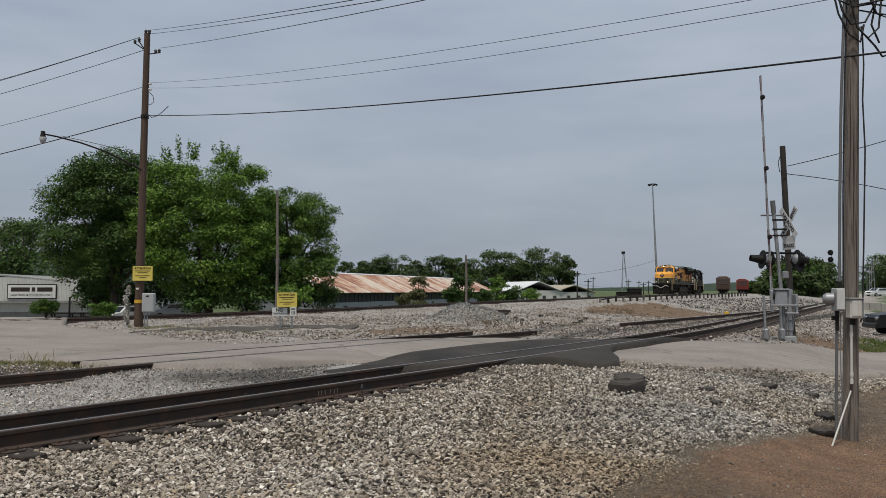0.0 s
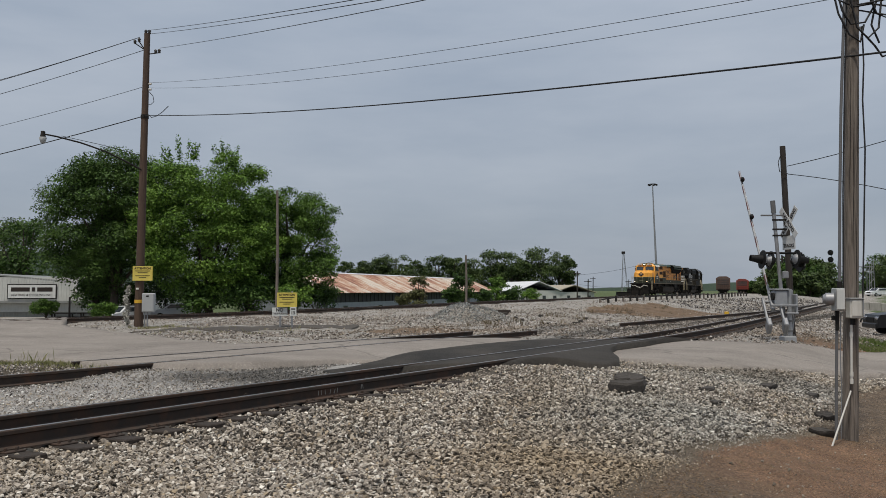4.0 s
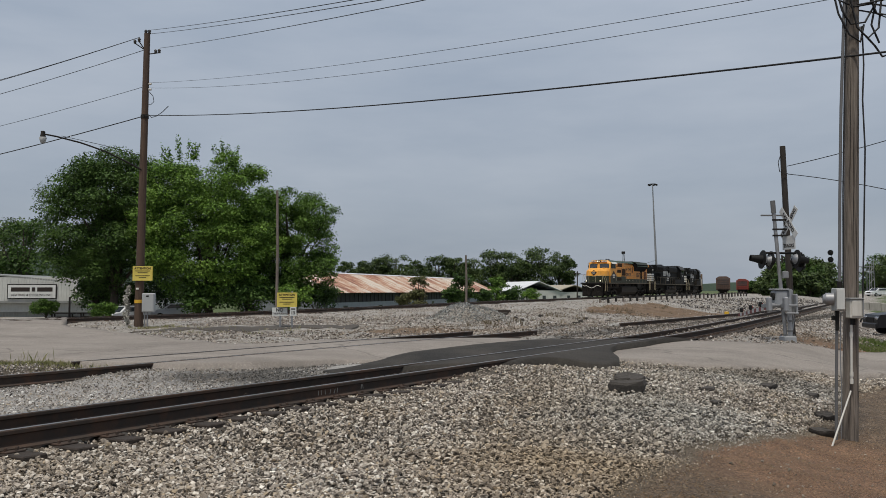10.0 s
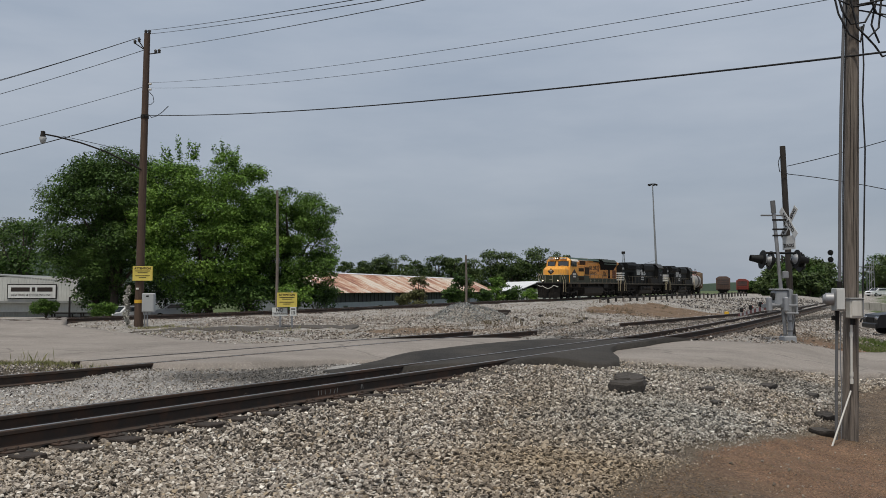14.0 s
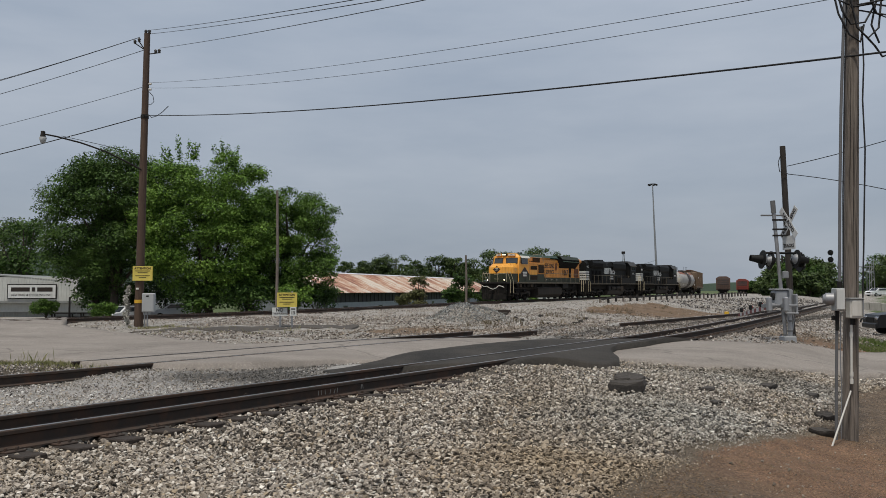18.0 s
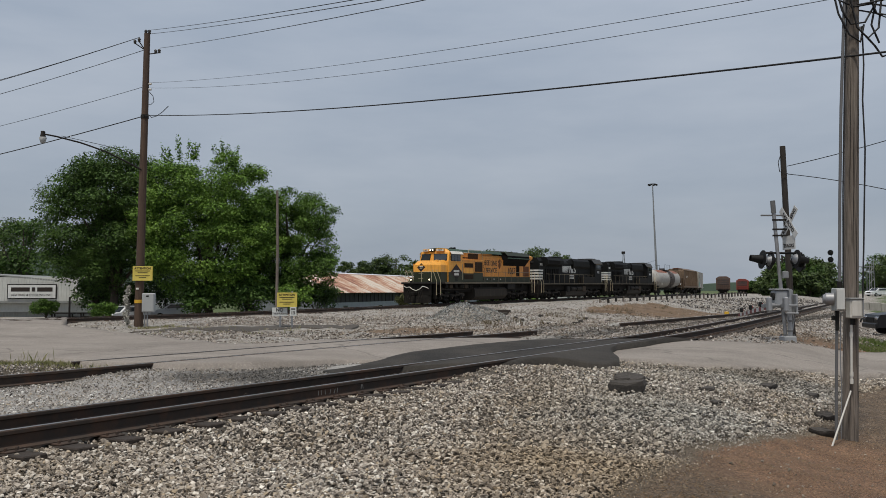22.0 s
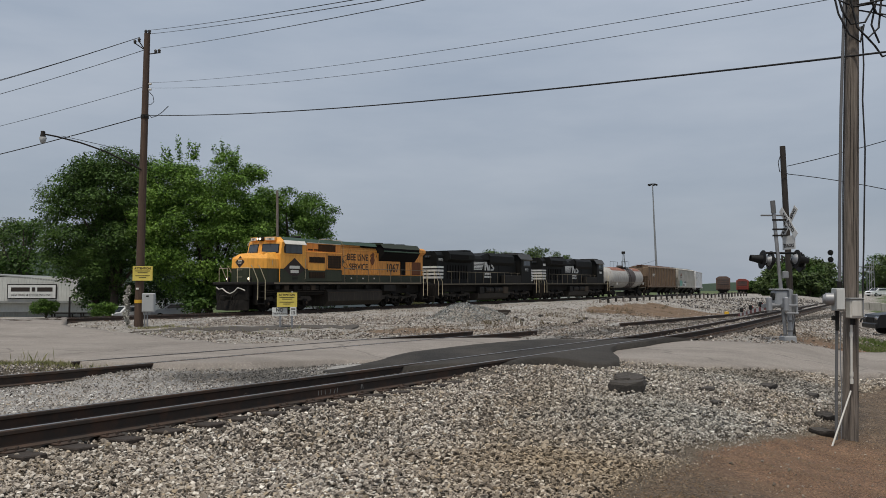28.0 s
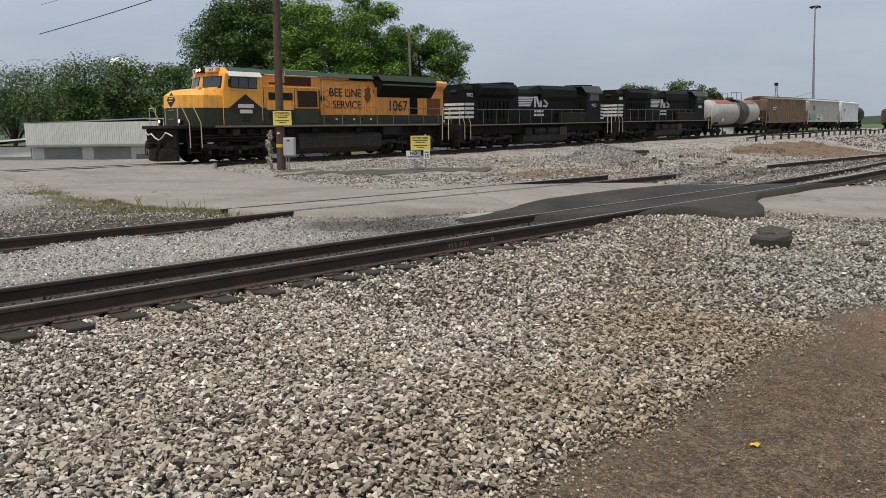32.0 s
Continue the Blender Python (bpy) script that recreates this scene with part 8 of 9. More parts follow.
for px, py, ph, r in ((-13.2, 63.5, 9.6, 0.12), (2.75, 95.0, 6.0, 0.14)):
    t = thing("utility_pole", pose(px, py, gz(px, py)), "grey weathered wooden pole behind the track", "utility pole", "poles behind the track")
    part("post", Geo().tube([(0, 0, -0.5), (0.04, 0, ph * 0.5), (-0.03, 0, ph)], [r, r * 0.92, r * 0.8], 10), POLE_OLD, t)
    part("cap_bracket", Geo().box(-0.1, 0.22, -0.05, 0.05, ph - 0.6, ph - 0.5, bev=0.01), DARK, t)

# ---- trees ----
tree("tree", -29.2, 71, -1.0, 15.6, 7.0, 108000, 0.215, LEAF_SHADE, "dark green leafy shade tree behind the track", 3, low=0.115, blobs=230, small=1.25, square=0.85)
tree("tree", -20.4, 70, -1.0, 15.0, 7.4, 124000, 0.20, LEAF_BRIGHT, "broad bright green shade tree behind the track", 4, low=0.07, blobs=260, small=1.15, sprigs=[(-3.9, 14.6, 15.4), (-2.6, 14.8, 16.2), (-1.5, 14.9, 15.5), (0.4, 14.6, 15.9), (1.2, 14.5, 15.4), (2.1, 14.0, 15.3), (3.3, 13.2, 13.6)], square=0.82)
tree("tree", -14.4, 73, -1.0, 12.3, 5.4, 76000, 0.205, LEAF_MID, "green leafy tree near the rusty shed", 5, low=0.08, blobs=150, small=1.1, square=0.75)
tree("tree", -33.0, 76, -1.0, 8.5, 3.6, 12000, 0.30, LEAF_DARK, "small dark green tree behind the workshop", 6, low=0.1, blobs=40, small=1.2)
FAR_TREES = [(612, 6.2, 230, 5), (640, 7.0, 235, 7), (668, 8.5, 240, 6), (700, 10.8, 240, 9), (735, 8.0, 255, 6), (775, 10.5, 262, 8), (805, 10.0, 262, 7), (838, 10.0, 270, 9), (872, 11.5, 262, 9), (905, 12.0, 258, 9), (935, 12.5, 262, 9), (962, 13.2, 262, 10), (990, 11.5, 266, 8), (1008, 8.5, 270, 5), (745, 7.0, 285, 9), (820, 8.5, 300, 12), (655, 7.0, 300, 14), (905, 9.5, 300, 14)]
for k, (u, h, Y, w) in enumerate(FAR_TREES):
    tree("tree", (u - 784) / 1414 * Y, Y, -2.5, h * 0.93 + 7.0, w * 0.74, 4600, 0.66, LEAF_FAR, "dark green tree in the far tree line", 20 + k, low=0.05, blobs=44, group="far tree line", small=w * 0.22, square=0.85)
RIGHT_TREES = [(1332, 3.0, 235, 3), (1348, 4.5, 225, 4), (1372, 6.4, 210, 5), (1396, 7.6, 200, 6), (1420, 8.6, 195, 7), (1446, 8.0, 190, 7), (1466, 6.0, 195, 5), (1410, 6.5, 215, 9), (1440, 6.2, 180, 5), (1560, 9.0, 185, 6), (1585, 9.5, 180, 7), (1548, 6.0, 200, 5), (1640, 10, 180, 8), (1372, 4.6, 128, 3.6), (1390, 5.4, 122, 4.2), (1412, 6.0, 116, 4.6), (1434, 5.6, 118, 4.2), (1452, 4.8, 124, 3.6), (1400, 3.4, 108, 3.2), (1424, 3.2, 104, 3.2)]
for k, (u, h, Y, w) in enumerate(RIGHT_TREES):
    tree("tree", (u - 784) / 1414 * Y, Y, -1.0, h + 2.4, w * 0.8, 4600, 0.46, LEAF_FAR if k % 3 else LEAF_DARK, "green leafy tree beside the tracks", 60 + k, low=0.03, blobs=44, group="trackside trees", small=w * 0.24, square=0.85)
LEFT_TREES = [(40, 8.5, 120, 7), (5, 10, 130, 8), (-40, 11.5, 140, 10), (-90, 13, 150, 11), (-140, 13.5, 150, 11), (-190, 13.5, 160, 12), (-240, 14, 170, 12), (-20, 14, 190, 14), (-110, 17, 200, 16), (-200, 18, 210, 16), (-300, 15, 180, 14), (-60, 6.5, 112, 5), (-150, 6, 118, 5), (-360, 14, 170, 12)]
for k, (u, h, Y, w) in enumerate(LEFT_TREES):
    tree("tree", (u - 784) / 1414 * Y, Y, -2.0, (h + 8) * 0.95, w * 0.85, 5000, 0.5, LEAF_FAR if k % 2 else LEAF_DARK, "green tree on the wooded rise", 90 + k, low=0.03, blobs=24, group="wooded rise", small=w * 0.33)
for k, (x, y, h, w, m) in enumerate([(-2.9, 92, 4.6, 1.5, LEAF_OLIVE), (-4.6, 91, 2.6, 1.0, LEAF_OLIVE), (2.4, 98, 5.0, 1.6, LEAF_DARK), (1.2, 97, 3.4, 1.4, LEAF_DARK), (7.4, 108, 4.8, 1.5, LEAF_BRIGHT), (9.4, 110, 3.2, 1.8, LEAF_DARK), (13.5, 122, 3.0, 1.6, LEAF_BRIGHT), (5.3, 104, 2.6, 1.4, LEAF_DARK), (-34.5, 80, 4.4, 2.8, LEAF_DARK), (-31.0, 79, 4.2, 2.6, LEAF_DARK), (-27.2, 79, 4.4, 2.8, LEAF_DARK), (-23.4, 79, 4.4, 2.8, LEAF_DARK), (-19.6, 80, 4.6, 3.0, LEAF_DARK), (-15.6, 80, 4.6, 2.8, LEAF_DARK), (-12.4, 79, 3.6, 2.2, LEAF_DARK), (-20.5, 67, 3.0, 2.2, LEAF_DARK), (-16.4, 68, 3.8, 2.6, LEAF_DARK), (-12.6, 68, 2.6, 1.8, LEAF_BRIGHT)]):
    tree("bush", x, y, gz(x, y), h, w, 2600, 0.26, m, "leafy green trackside bush" if m is not LEAF_OLIVE else "olive brown scrub before the shed", 130 + k, low=0.02, blobs=14, small=w * 0.42, group="trackside bushes")

for k, (x, y) in enumerate([(-35.0, 70.5), (-26.5, 62.4)]):
    tree("bush", x, y, gz(x, y), 2.15 - 0.15 * k, 1.3 - 0.1 * k, 4200, 0.17, LEAF_MID, "rounded green bush on bare stems before the workshop", 170 + k, low=0.30, blobs=26, small=0.42, group="yard bushes", square=0.8)

# ---- buildings ----
RUST_ROOF = rusty_sheet("rusty_roof_sheet")
TIN_WALL = painted("grey_tin_wall", (0.20, 0.22, 0.235), 0.6, (0.10, 0.085, 0.07), 0.6)
BLUE_TIN = painted("pale_blue_tin", (0.30, 0.33, 0.36), 0.6, (0.14, 0.12, 0.1), 0.5)
# Dark tone includes painted shade under the eave, besides the boards' own grey-brown.
SHADED_WALL = painted("eave_shaded_wall", (0.045, 0.047, 0.05), 0.8, (0.1, 0.08, 0.06), 0.5)
PALE_WALL = painted("pale_corrugated_wall", (0.52, 0.53, 0.50), 0.55, (0.25, 0.23, 0.2), 0.35)
GREY_TRIM = painted("grey_trim", (0.22, 0.23, 0.22), 0.6, amount=0.3)
WHITE_ROOF = painted("white_roof", (0.68, 0.69, 0.70), 0.5, amount=0.2)
TAN_ROOF = painted("tan_roof", (0.36, 0.32, 0.25), 0.7, amount=0.3)
DARK_GLASS = glass("window_glass", (0.03, 0.035, 0.04))


def shed():
    a, b = Vector((-17.5, 114, 0)), Vector((13.0, 205, 0))
    d = (b - a).normalized()
    L = (b - a).length
    t = thing("storage_shed", Matrix.Translation((a.x, a.y, -2.05)) @ pose(0, 0, 0, 0, 0, -math.degrees(math.atan2(d.x, d.y))), "long low storage shed with a rusty tin roof", "shed")
    # local y runs along the shed; +x is the side towards the track
    H, W, R = 3.55, 13.0, 6.45
    part("front_wall", Geo().box(-0.15, 0.0, 0, L, -0.5, 1.75), BLUE_TIN, t, "pale blue-grey tin lower wall")
    part("upper_wall", Geo().box(-0.25, -0.12, 0, L, 1.75, H + 0.05), SHADED_WALL, t, "dark upper wall with the eave's shade in its colour")
    part("end_wall", Geo().extrude([(0, -0.5), (0, H), (-W / 2, R), (-W, H), (-W, -0.5)], 0, 0.15), TIN_WALL, t)
    part("far_wall", Geo().extrude([(0, -0.5), (0, H), (-W / 2, R), (-W, H), (-W, -0.5)], L - 0.15, L), TIN_WALL, t)
    part("back_wall", Geo().box(-W, -W + 0.15, 0, L, -0.5, H), TIN_WALL, t)
    n = 46
    for k in range(n):
        y0, y1 = k * L / n - 0.3, (k + 1) * L / n - 0.34
        dz = 0.012 * (k % 3)
        part("roof_sheet", Geo().add([(0.9, y0, H - 0.32 + dz), (0.9, y1, H - 0.32 + dz), (-W / 2, y1, R + dz), (-W / 2, y0, R + dz), (0.9, y0, H - 0.38 + dz), (0.9, y1, H - 0.38 + dz), (-W / 2, y1, R - 0.06 + dz), (-W / 2, y0, R - 0.06 + dz)], [(0, 1, 2, 3), (7, 6, 5, 4), (0, 4, 5, 1), (1, 5, 6, 2), (3, 2, 6, 7), (0, 3, 7, 4)]), RUST_ROOF, t)
    part("back_roof", Geo().add([(-W / 2, -0.3, R), (-W / 2, L, R), (-W - 0.6, L, H - 0.2), (-W - 0.6, -0.3, H - 0.2)], [(0, 1, 2, 3)]), RUST_ROOF, t)
    part("ridge_cap", Geo().extrude([(-W / 2 - 0.3, R - 0.05), (-W / 2, R + 0.12), (-W / 2 + 0.3, R - 0.05)], -0.4, L), WHITE_ROOF, t)
    for k in range(60):
        y = 0.6 + k * (L - 1) / 60
        part("batten", Geo().box(-0.12, -0.02, y, y + 0.07, 1.75, H), SHADED_WALL, t)
    for y, w, z0, z1 in ((3.0, 1.6, 0.2, 1.3), (7.5, 1.6, 0.2, 1.3), (1.0, 1.4, -0.4, 1.7), (21, 1.8, 0.3, 1.2), (30, 1.8, 0.3, 1.2), (48, 1.4, -0.4, 1.5), (72, 2.4, -0.4, 2.6)):
        w0 = part("opening", Geo().box(-0.02, 0.05, y, y + w, z0, z1, bev=0.02), GREY_TRIM, t)
        part("pane", Geo().box(0.04, 0.06, y + 0.12, y + w - 0.12, z0 + 0.1, z1 - 0.1), DARK_GLASS, w0)
    part("vent_block", Geo().box(-W / 2 - 1.0, -W / 2 + 1.0, -2.5, 0.5, 3.0, 8.2, bev=0.05), TIN_WALL, t, "grey boxy roof tower")
    return t


shed()


def small_house(name, x, y, z, w, d, h, r, roof, label, turn=0):
    t = thing(name, pose(x, y, z, 0, 0, turn), label, "building")
    part("wall", Geo().box(-w / 2, w / 2, -d / 2, d / 2, -0.5, h), PALE_WALL, t)
    part("roof", Geo().extrude([(-w / 2 - 0.5, h - 0.1), (0, h + r), (w / 2 + 0.5, h - 0.1), (w / 2 + 0.4, h - 0.25), (0, h + r - 0.18), (-w / 2 - 0.4, h - 0.25)], -d / 2 - 0.5, d / 2 + 0.5), roof, t)
    for k in range(4):
        wx = -w / 2 + (k + 0.5) * w / 4
        win = part("window", Geo().box(wx - 0.5, wx + 0.5, -d / 2 - 0.06, -d / 2 + 0.02, 0.9, 2.0, bev=0.02), GREY_TRIM, t)
        part("pane", Geo().box(wx - 0.42, wx + 0.42, -d / 2 - 0.075, -d / 2 - 0.06, 1.0, 1.9), DARK_GLASS, win)
    return t


small_house("warehouse", 21.5, 215, -1.8, 12, 20, 3.3, 2.4, WHITE_ROOF, "pale building with a bright white gabled roof", 18)
small_house("warehouse", 31.5, 220, -1.8, 13, 16, 2.9, 1.9, TAN_ROOF, "low pale building with a tan gabled roof", 24)


def workshop():
    t = thing("workshop", pose(-46.5, 84, -1.7, 0, 0, 4), "low pale corrugated metal workshop with a sign", "building")
    part("wall", Geo().box(-15, 14.5, 0, 0.2, -0.3, 3.3), PALE_WALL, t)
    part("side_wall", Geo().box(14.3, 14.5, 0.2, 16, -0.3, 3.3).box(-15, -14.8, 0.2, 16, -0.3, 3.3).box(-15, 14.5, 15.8, 16, -0.3, 3.3), PALE_WALL, t)
    part("fascia", Geo().extrude([(-15.2, 2.15), (9.5, 2.15), (9.5, 4.6), (-15.2, 4.6)], -0.7, -0.5), PALE_WALL, t, "pale corrugated fascia band")
    part("roof", Geo().extrude([(-15.4, 4.55), (-1, 5.0), (14.8, 3.5), (14.8, 3.4), (-1, 4.85), (-15.4, 4.45)], -0.72, 16.2), GREY_TRIM, t)
    for k in range(90):
        x = -15.0 + k * 0.272
        part("rib", Geo().box(x - 0.035, x + 0.035, -0.735, -0.7, 2.18, 4.55), PALE_WALL, t)
    part("band", Geo().box(-15.2, 14.6, -0.74, -0.45, 1.9, 2.15, bev=0.02), GREY_TRIM, t, "dark grey trim band")
    for x0, x1 in ((-13.5, -9.0), (-7.6, -3.2)):
        dr = part("roller_door", Geo().box(x0, x1, -0.06, 0.0, -0.3, 1.75), GREY_TRIM, t)
        for k in range(7):
            part("slat", Geo().box(x0 + 0.1, x1 - 0.1, -0.085, -0.06, -0.15 + k * 0.27, 0.05 + k * 0.27, bev=0.01), GREY_TRIM, dr)
    for k in range(60):
        x = -2.5 + k * 0.28
        part("lower_rib", Geo().box(x - 0.05, x + 0.05, -0.05, 0.0, -0.3, 0.95), GREY_TRIM, t)
    part("lower_wall", Geo().box(-2.6, 14.4, -0.02, 0.0, -0.3, 1.0), GREY_TRIM, t, "grey corrugated lower wall")
    part("lower_ledge", Geo().box(-2.6, 14.5, -0.3, 0.0, 1.0, 1.1), PALE_WALL, t)
    part("annex_wall", Geo().box(-27, -15.3, 0.3, 8, -0.3, 1.9), PALE_WALL, t, "low pale annex wall")
    part("annex_roof", Geo().extrude([(-27.3, 2.0), (-15.3, 2.9), (-15.3, 2.75), (-27.3, 1.85)], -0.3, 8.3), WHITE_ROOF, t, "white sloping annex roof")
    part("annex_ledge", Geo().box(-27, -15.3, 0.1, 0.3, 0.7, 0.8), GREY_TRIM, t)
    s = part("sign_board", Geo().box(1.1, 6.1, -0.85, -0.76, 2.35, 3.9, bev=0.02), DARK, t, "white business sign in a dark frame")
    part("sign_face", Geo().box(1.2, 6.0, -0.87, -0.85, 2.45, 3.8), WHITE_SIGN, s)
    xs = 1.5
    for w in (1.9, 0.35, 1.55):
        part("name_bar", Geo().box(xs, xs + w, -0.885, -0.87, 3.12, 3.55), DARK_LET, s)
        xs += w + 0.2
    part("lettering", letters("HEATING & COOLING INC.", 0.34, 0.004), DARK_LET, s, "", pose(3.6, -0.885, 2.75, 90, 0, 0))
    return t


workshop()
fence_post = thing("gate_post", pose(-34.5, 74, gz(-34.5, 74)), "dark wooden post beside the workshop yard", "post")
part("post", Geo().box(-0.07, 0.07, -0.07, 0.07, -0.3, 2.2, bev=0.02), POLE_TAR, fence_post)


def van(x, y, z, turn, label, dark):
    """A parked car or van in body, glass, wheels, lamps."""
    body_m = BLACK_CAR if dark else WHITE_CAR
    t = thing("car" if dark else "van", pose(x, y, z, 0, 0, turn), label, "car" if dark else "van")
    prof = [(-2.3, 0.35), (-2.32, 0.7), (-2.2, 0.92), (-1.3, 1.02), (-0.6, 1.5), (0.9, 1.55), (1.9, 1.08), (2.25, 0.98), (2.3, 0.5), (2.2, 0.32)]
    part("body", Geo().extrude(prof, -0.88, 0.88), body_m, t)
    for s in (-1, 1):
        part("side_window", Geo().extrude([(-1.05, 1.06), (-0.52, 1.42), (0.82, 1.46), (1.5, 1.1)], 0, 0.02, m=pose(0, s * 0.885 - (0.02 if s < 0 else 0), 0)), LOCO_GLASS, t)
        part("headlight", Geo().box(-2.31, -2.15, s * 0.68 - 0.16, s * 0.68 + 0.16, 0.68, 0.84, bev=0.03), CHROME, t)
        part("mirror", Geo().box(-0.95, -0.8, s * 0.98 - 0.08, s * 0.98 + 0.08, 1.02, 1.15, bev=0.02), body_m, t)
        for wx in (-1.45, 1.45):
            wh = part("wheel", Geo().cyl((wx, s * 0.72, 0.33), (wx, s * 0.92, 0.33), 0.33, n=20), TYRE, t)
            part("rim", Geo().cyl((wx, s * 0.905, 0.33), (wx, s * 0.93, 0.33), 0.21, 0.17, 14), CHROME, wh)
            for k in range(5):
                a = k * 2 * math.pi / 5
                part("spoke", Geo().box(-0.025, 0.025, -0.012, 0.012, 0.0, 0.2, m=pose(wx, s * 0.935, 0.33, 0, math.degrees(a), 0)), GALV, wh)
    part("windscreen", Geo().add([(-1.28, -0.72, 1.05), (-1.28, 0.72, 1.05), (-0.64, 0.66, 1.49), (-0.64, -0.66, 1.49), (-1.25, -0.72, 1.03), (-1.25, 0.72, 1.03), (-0.6, 0.66, 1.47), (-0.6, -0.66, 1.47)], [(0, 1, 2, 3), (7, 6, 5, 4), (0, 4, 5, 1), (2, 6, 7, 3)]), LOCO_GLASS, t)
    part("bumper", Geo().box(-2.38, -2.25, -0.85, 0.85, 0.3, 0.55, bev=0.05), body_m, t)
    part("grille", Geo().box(-2.345, -2.3, -0.45, 0.45, 0.58, 0.8, bev=0.01), DARK, t)
    return t


BLACK_CAR = painted("black_car_paint", (0.008, 0.008, 0.009), 0.35, amount=0.05, gloss=0.3)
WHITE_CAR = painted("white_van_paint", (0.70, 0.71, 0.72), 0.3, amount=0.1)
TYRE = painted("tyre_rubber", (0.02, 0.02, 0.02), 0.9, amount=0.3)
van(21.95, 36.6, gz(21.95, 36.6) + 0.06, -8, "black parked saloon car with alloy wheels", True)
van(81.5, 150, gz(81.5, 150) + 0.02, 20, "white parked car far beyond the tracks", False)
van(87.5, 158, gz(87.5, 158) + 0.02, -30, "white parked car beside the far trees", False)
van(-26.9, 67.5, gz(-26.9, 67.5) + 0.02, 70, "white parked car nosing out beside the workshop bushes", False)
van(-24.8, 75.0, -1.2, 10, "white parked van under the trees", False)
for k in range(2):
    x = -31.6 - k * 2.6
    tb = thing("picnic_table", pose(x, 72, gz(x, 72)), "dark wooden picnic table by the yard", "table", "picnic tables")
    part("tabletop", Geo().box(-1.1, 1.1, -0.4, 0.4, 0.72, 0.78, bev=0.01), POLE_TAR, tb)
    for s in (-1, 1):
        part("bench", Geo().box(-1.1, 1.1, s * 0.75 - 0.14, s * 0.75 + 0.14, 0.42, 0.47, bev=0.01), POLE_TAR, tb)
        part("leg", Geo().box(s * 0.8 - 0.04, s * 0.8 + 0.04, -0.8, 0.8, 0.36, 0.42).box(s * 0.8 - 0.05, s * 0.8 + 0.05, -0.3, -0.2, -0.1, 0.74).box(s * 0.8 - 0.05, s * 0.8 + 0.05, 0.2, 0.3, -0.1, 0.74), POLE_TAR, tb)

CONCRETE = painted("stained_concrete", (0.30, 0.285, 0.26), 0.9, (0.12, 0.105, 0.09), 0.6)
barrier = thing("retaining_wall", pose(38.8, 75, gz(40, 75), 0, 0, -12), "low stained concrete wall beyond the track", "wall")
for k in range(3):
    part("block", Geo().box(k * 0.98, k * 0.98 + 0.96, -0.3, 0.3, -0.3, 0.78 - 0.05 * k, bev=0.03), CONCRETE, barrier)

# ---- yard beyond ----
mast = thing("floodlight_mast", pose(57.0, 212, 0.6), "tall slender yard floodlight mast", "light mast")
part("shaft", Geo().tube([(0, 0, -0.5), (-0.5, 0, 10), (-0.85, 0, 20), (-1.1, 0, 29.2)], [0.34, 0.28, 0.2, 0.13], 10), GALV, mast)
part("head_ring", Geo().tube([(-1.1 + 0.9 * math.cos(k * math.pi / 6), 0.9 * math.sin(k * math.pi / 6), 29.2) for k in range(13)], 0.08, 5), DARK, mast)
for k in range(6):
    a = k * math.pi / 3
    part("floodlight", Geo().box(-0.22, 0.22, -0.22, 0.22, -0.3, 0.12, m=pose(-1.1 + 1.05 * math.cos(a), 1.05 * math.sin(a), 29.1), bev=0.05), DARK, mast)
lat = thing("lattice_tower", pose(57.2, 252, 0.5), "thin steel lattice floodlight tower", "tower")
for s in (-1, 1):
    for q in (-1, 1):
        part("leg", Geo().tube([(s * 1.0 + 0.1, q * 0.8, -0.5), (s * 0.12 - 0.25, q * 0.12, 12.6)], 0.07, 5), GALV, lat)
for k in range(8):
    z0, z1, w0, w1 = k * 1.55, (k + 1) * 1.55, 1.0 - k * 0.105, 1.0 - (k + 1) * 0.105
    part("brace", Geo().tube([(-w0 if k % 2 else w0, -0.5, z0), (w1 if k % 2 else -w1, -0.4, z1)], 0.045, 4), GALV, lat)
part("lamp_head", Geo().box(-0.8, 0.2, -0.4, 0.4, 12.4, 13.3, bev=0.1), DARK, lat)
for k, (u, v0, Y) in enumerate([(1021, 480, 190), (1040, 494, 200), (1049, 490, 260), (1112, 495, 240), (1138, 500, 240), (1147, 497, 250), (1130, 497, 280), (1383, 452, 120)]):
    x, z = (u - 784) / 1414 * Y, 1.55 + (514 - v0) / 1414 * Y
    p = thing("utility_pole", pose(x, Y, -0.6), "dark distant wooden utility pole", "utility pole", "distant poles")
    part("post", Geo().tube([(0, 0, -0.5), (0.1, 0, z + 0.6)], [0.17, 0.12], 8), POLE_TAR, p)
    part("crossarm", Geo().box(-0.9, 0.9, -0.06, 0.06, z - 0.1, z + 0.05), POLE_TAR, p)
wire(((1025 - 784) / 1414 * 190, 190, 5.2), (56.5, 212, 9.5), 0.6, 0.03, "thin distant yard wire")
wire(((1025 - 784) / 1414 * 190, 190, 2.9), (57, 240, 2.5), 0.4, 0.03, "thin distant yard wire")

# guard posts along the top of the bank
guard = thing("guard_fence", pose(0, 0, 0), "low fence of dark posts with a steel rail", "fence")
g0, g1, n = Vector((10.6, 54, 0)), Vector((36.0, 95, 0)), 32
for k in range(n):
    q = g0.lerp(g1, k / (n - 1))
    z = gz(q.x, q.y)
    part("post", Geo().box(q.x - 0.07, q.x + 0.07, q.y - 0.07, q.y + 0.07, z - 0.3, z + 0.47 + 0.002 * k, bev=0.02), POLE_TAR if k % 3 else POLE_OLD, guard)
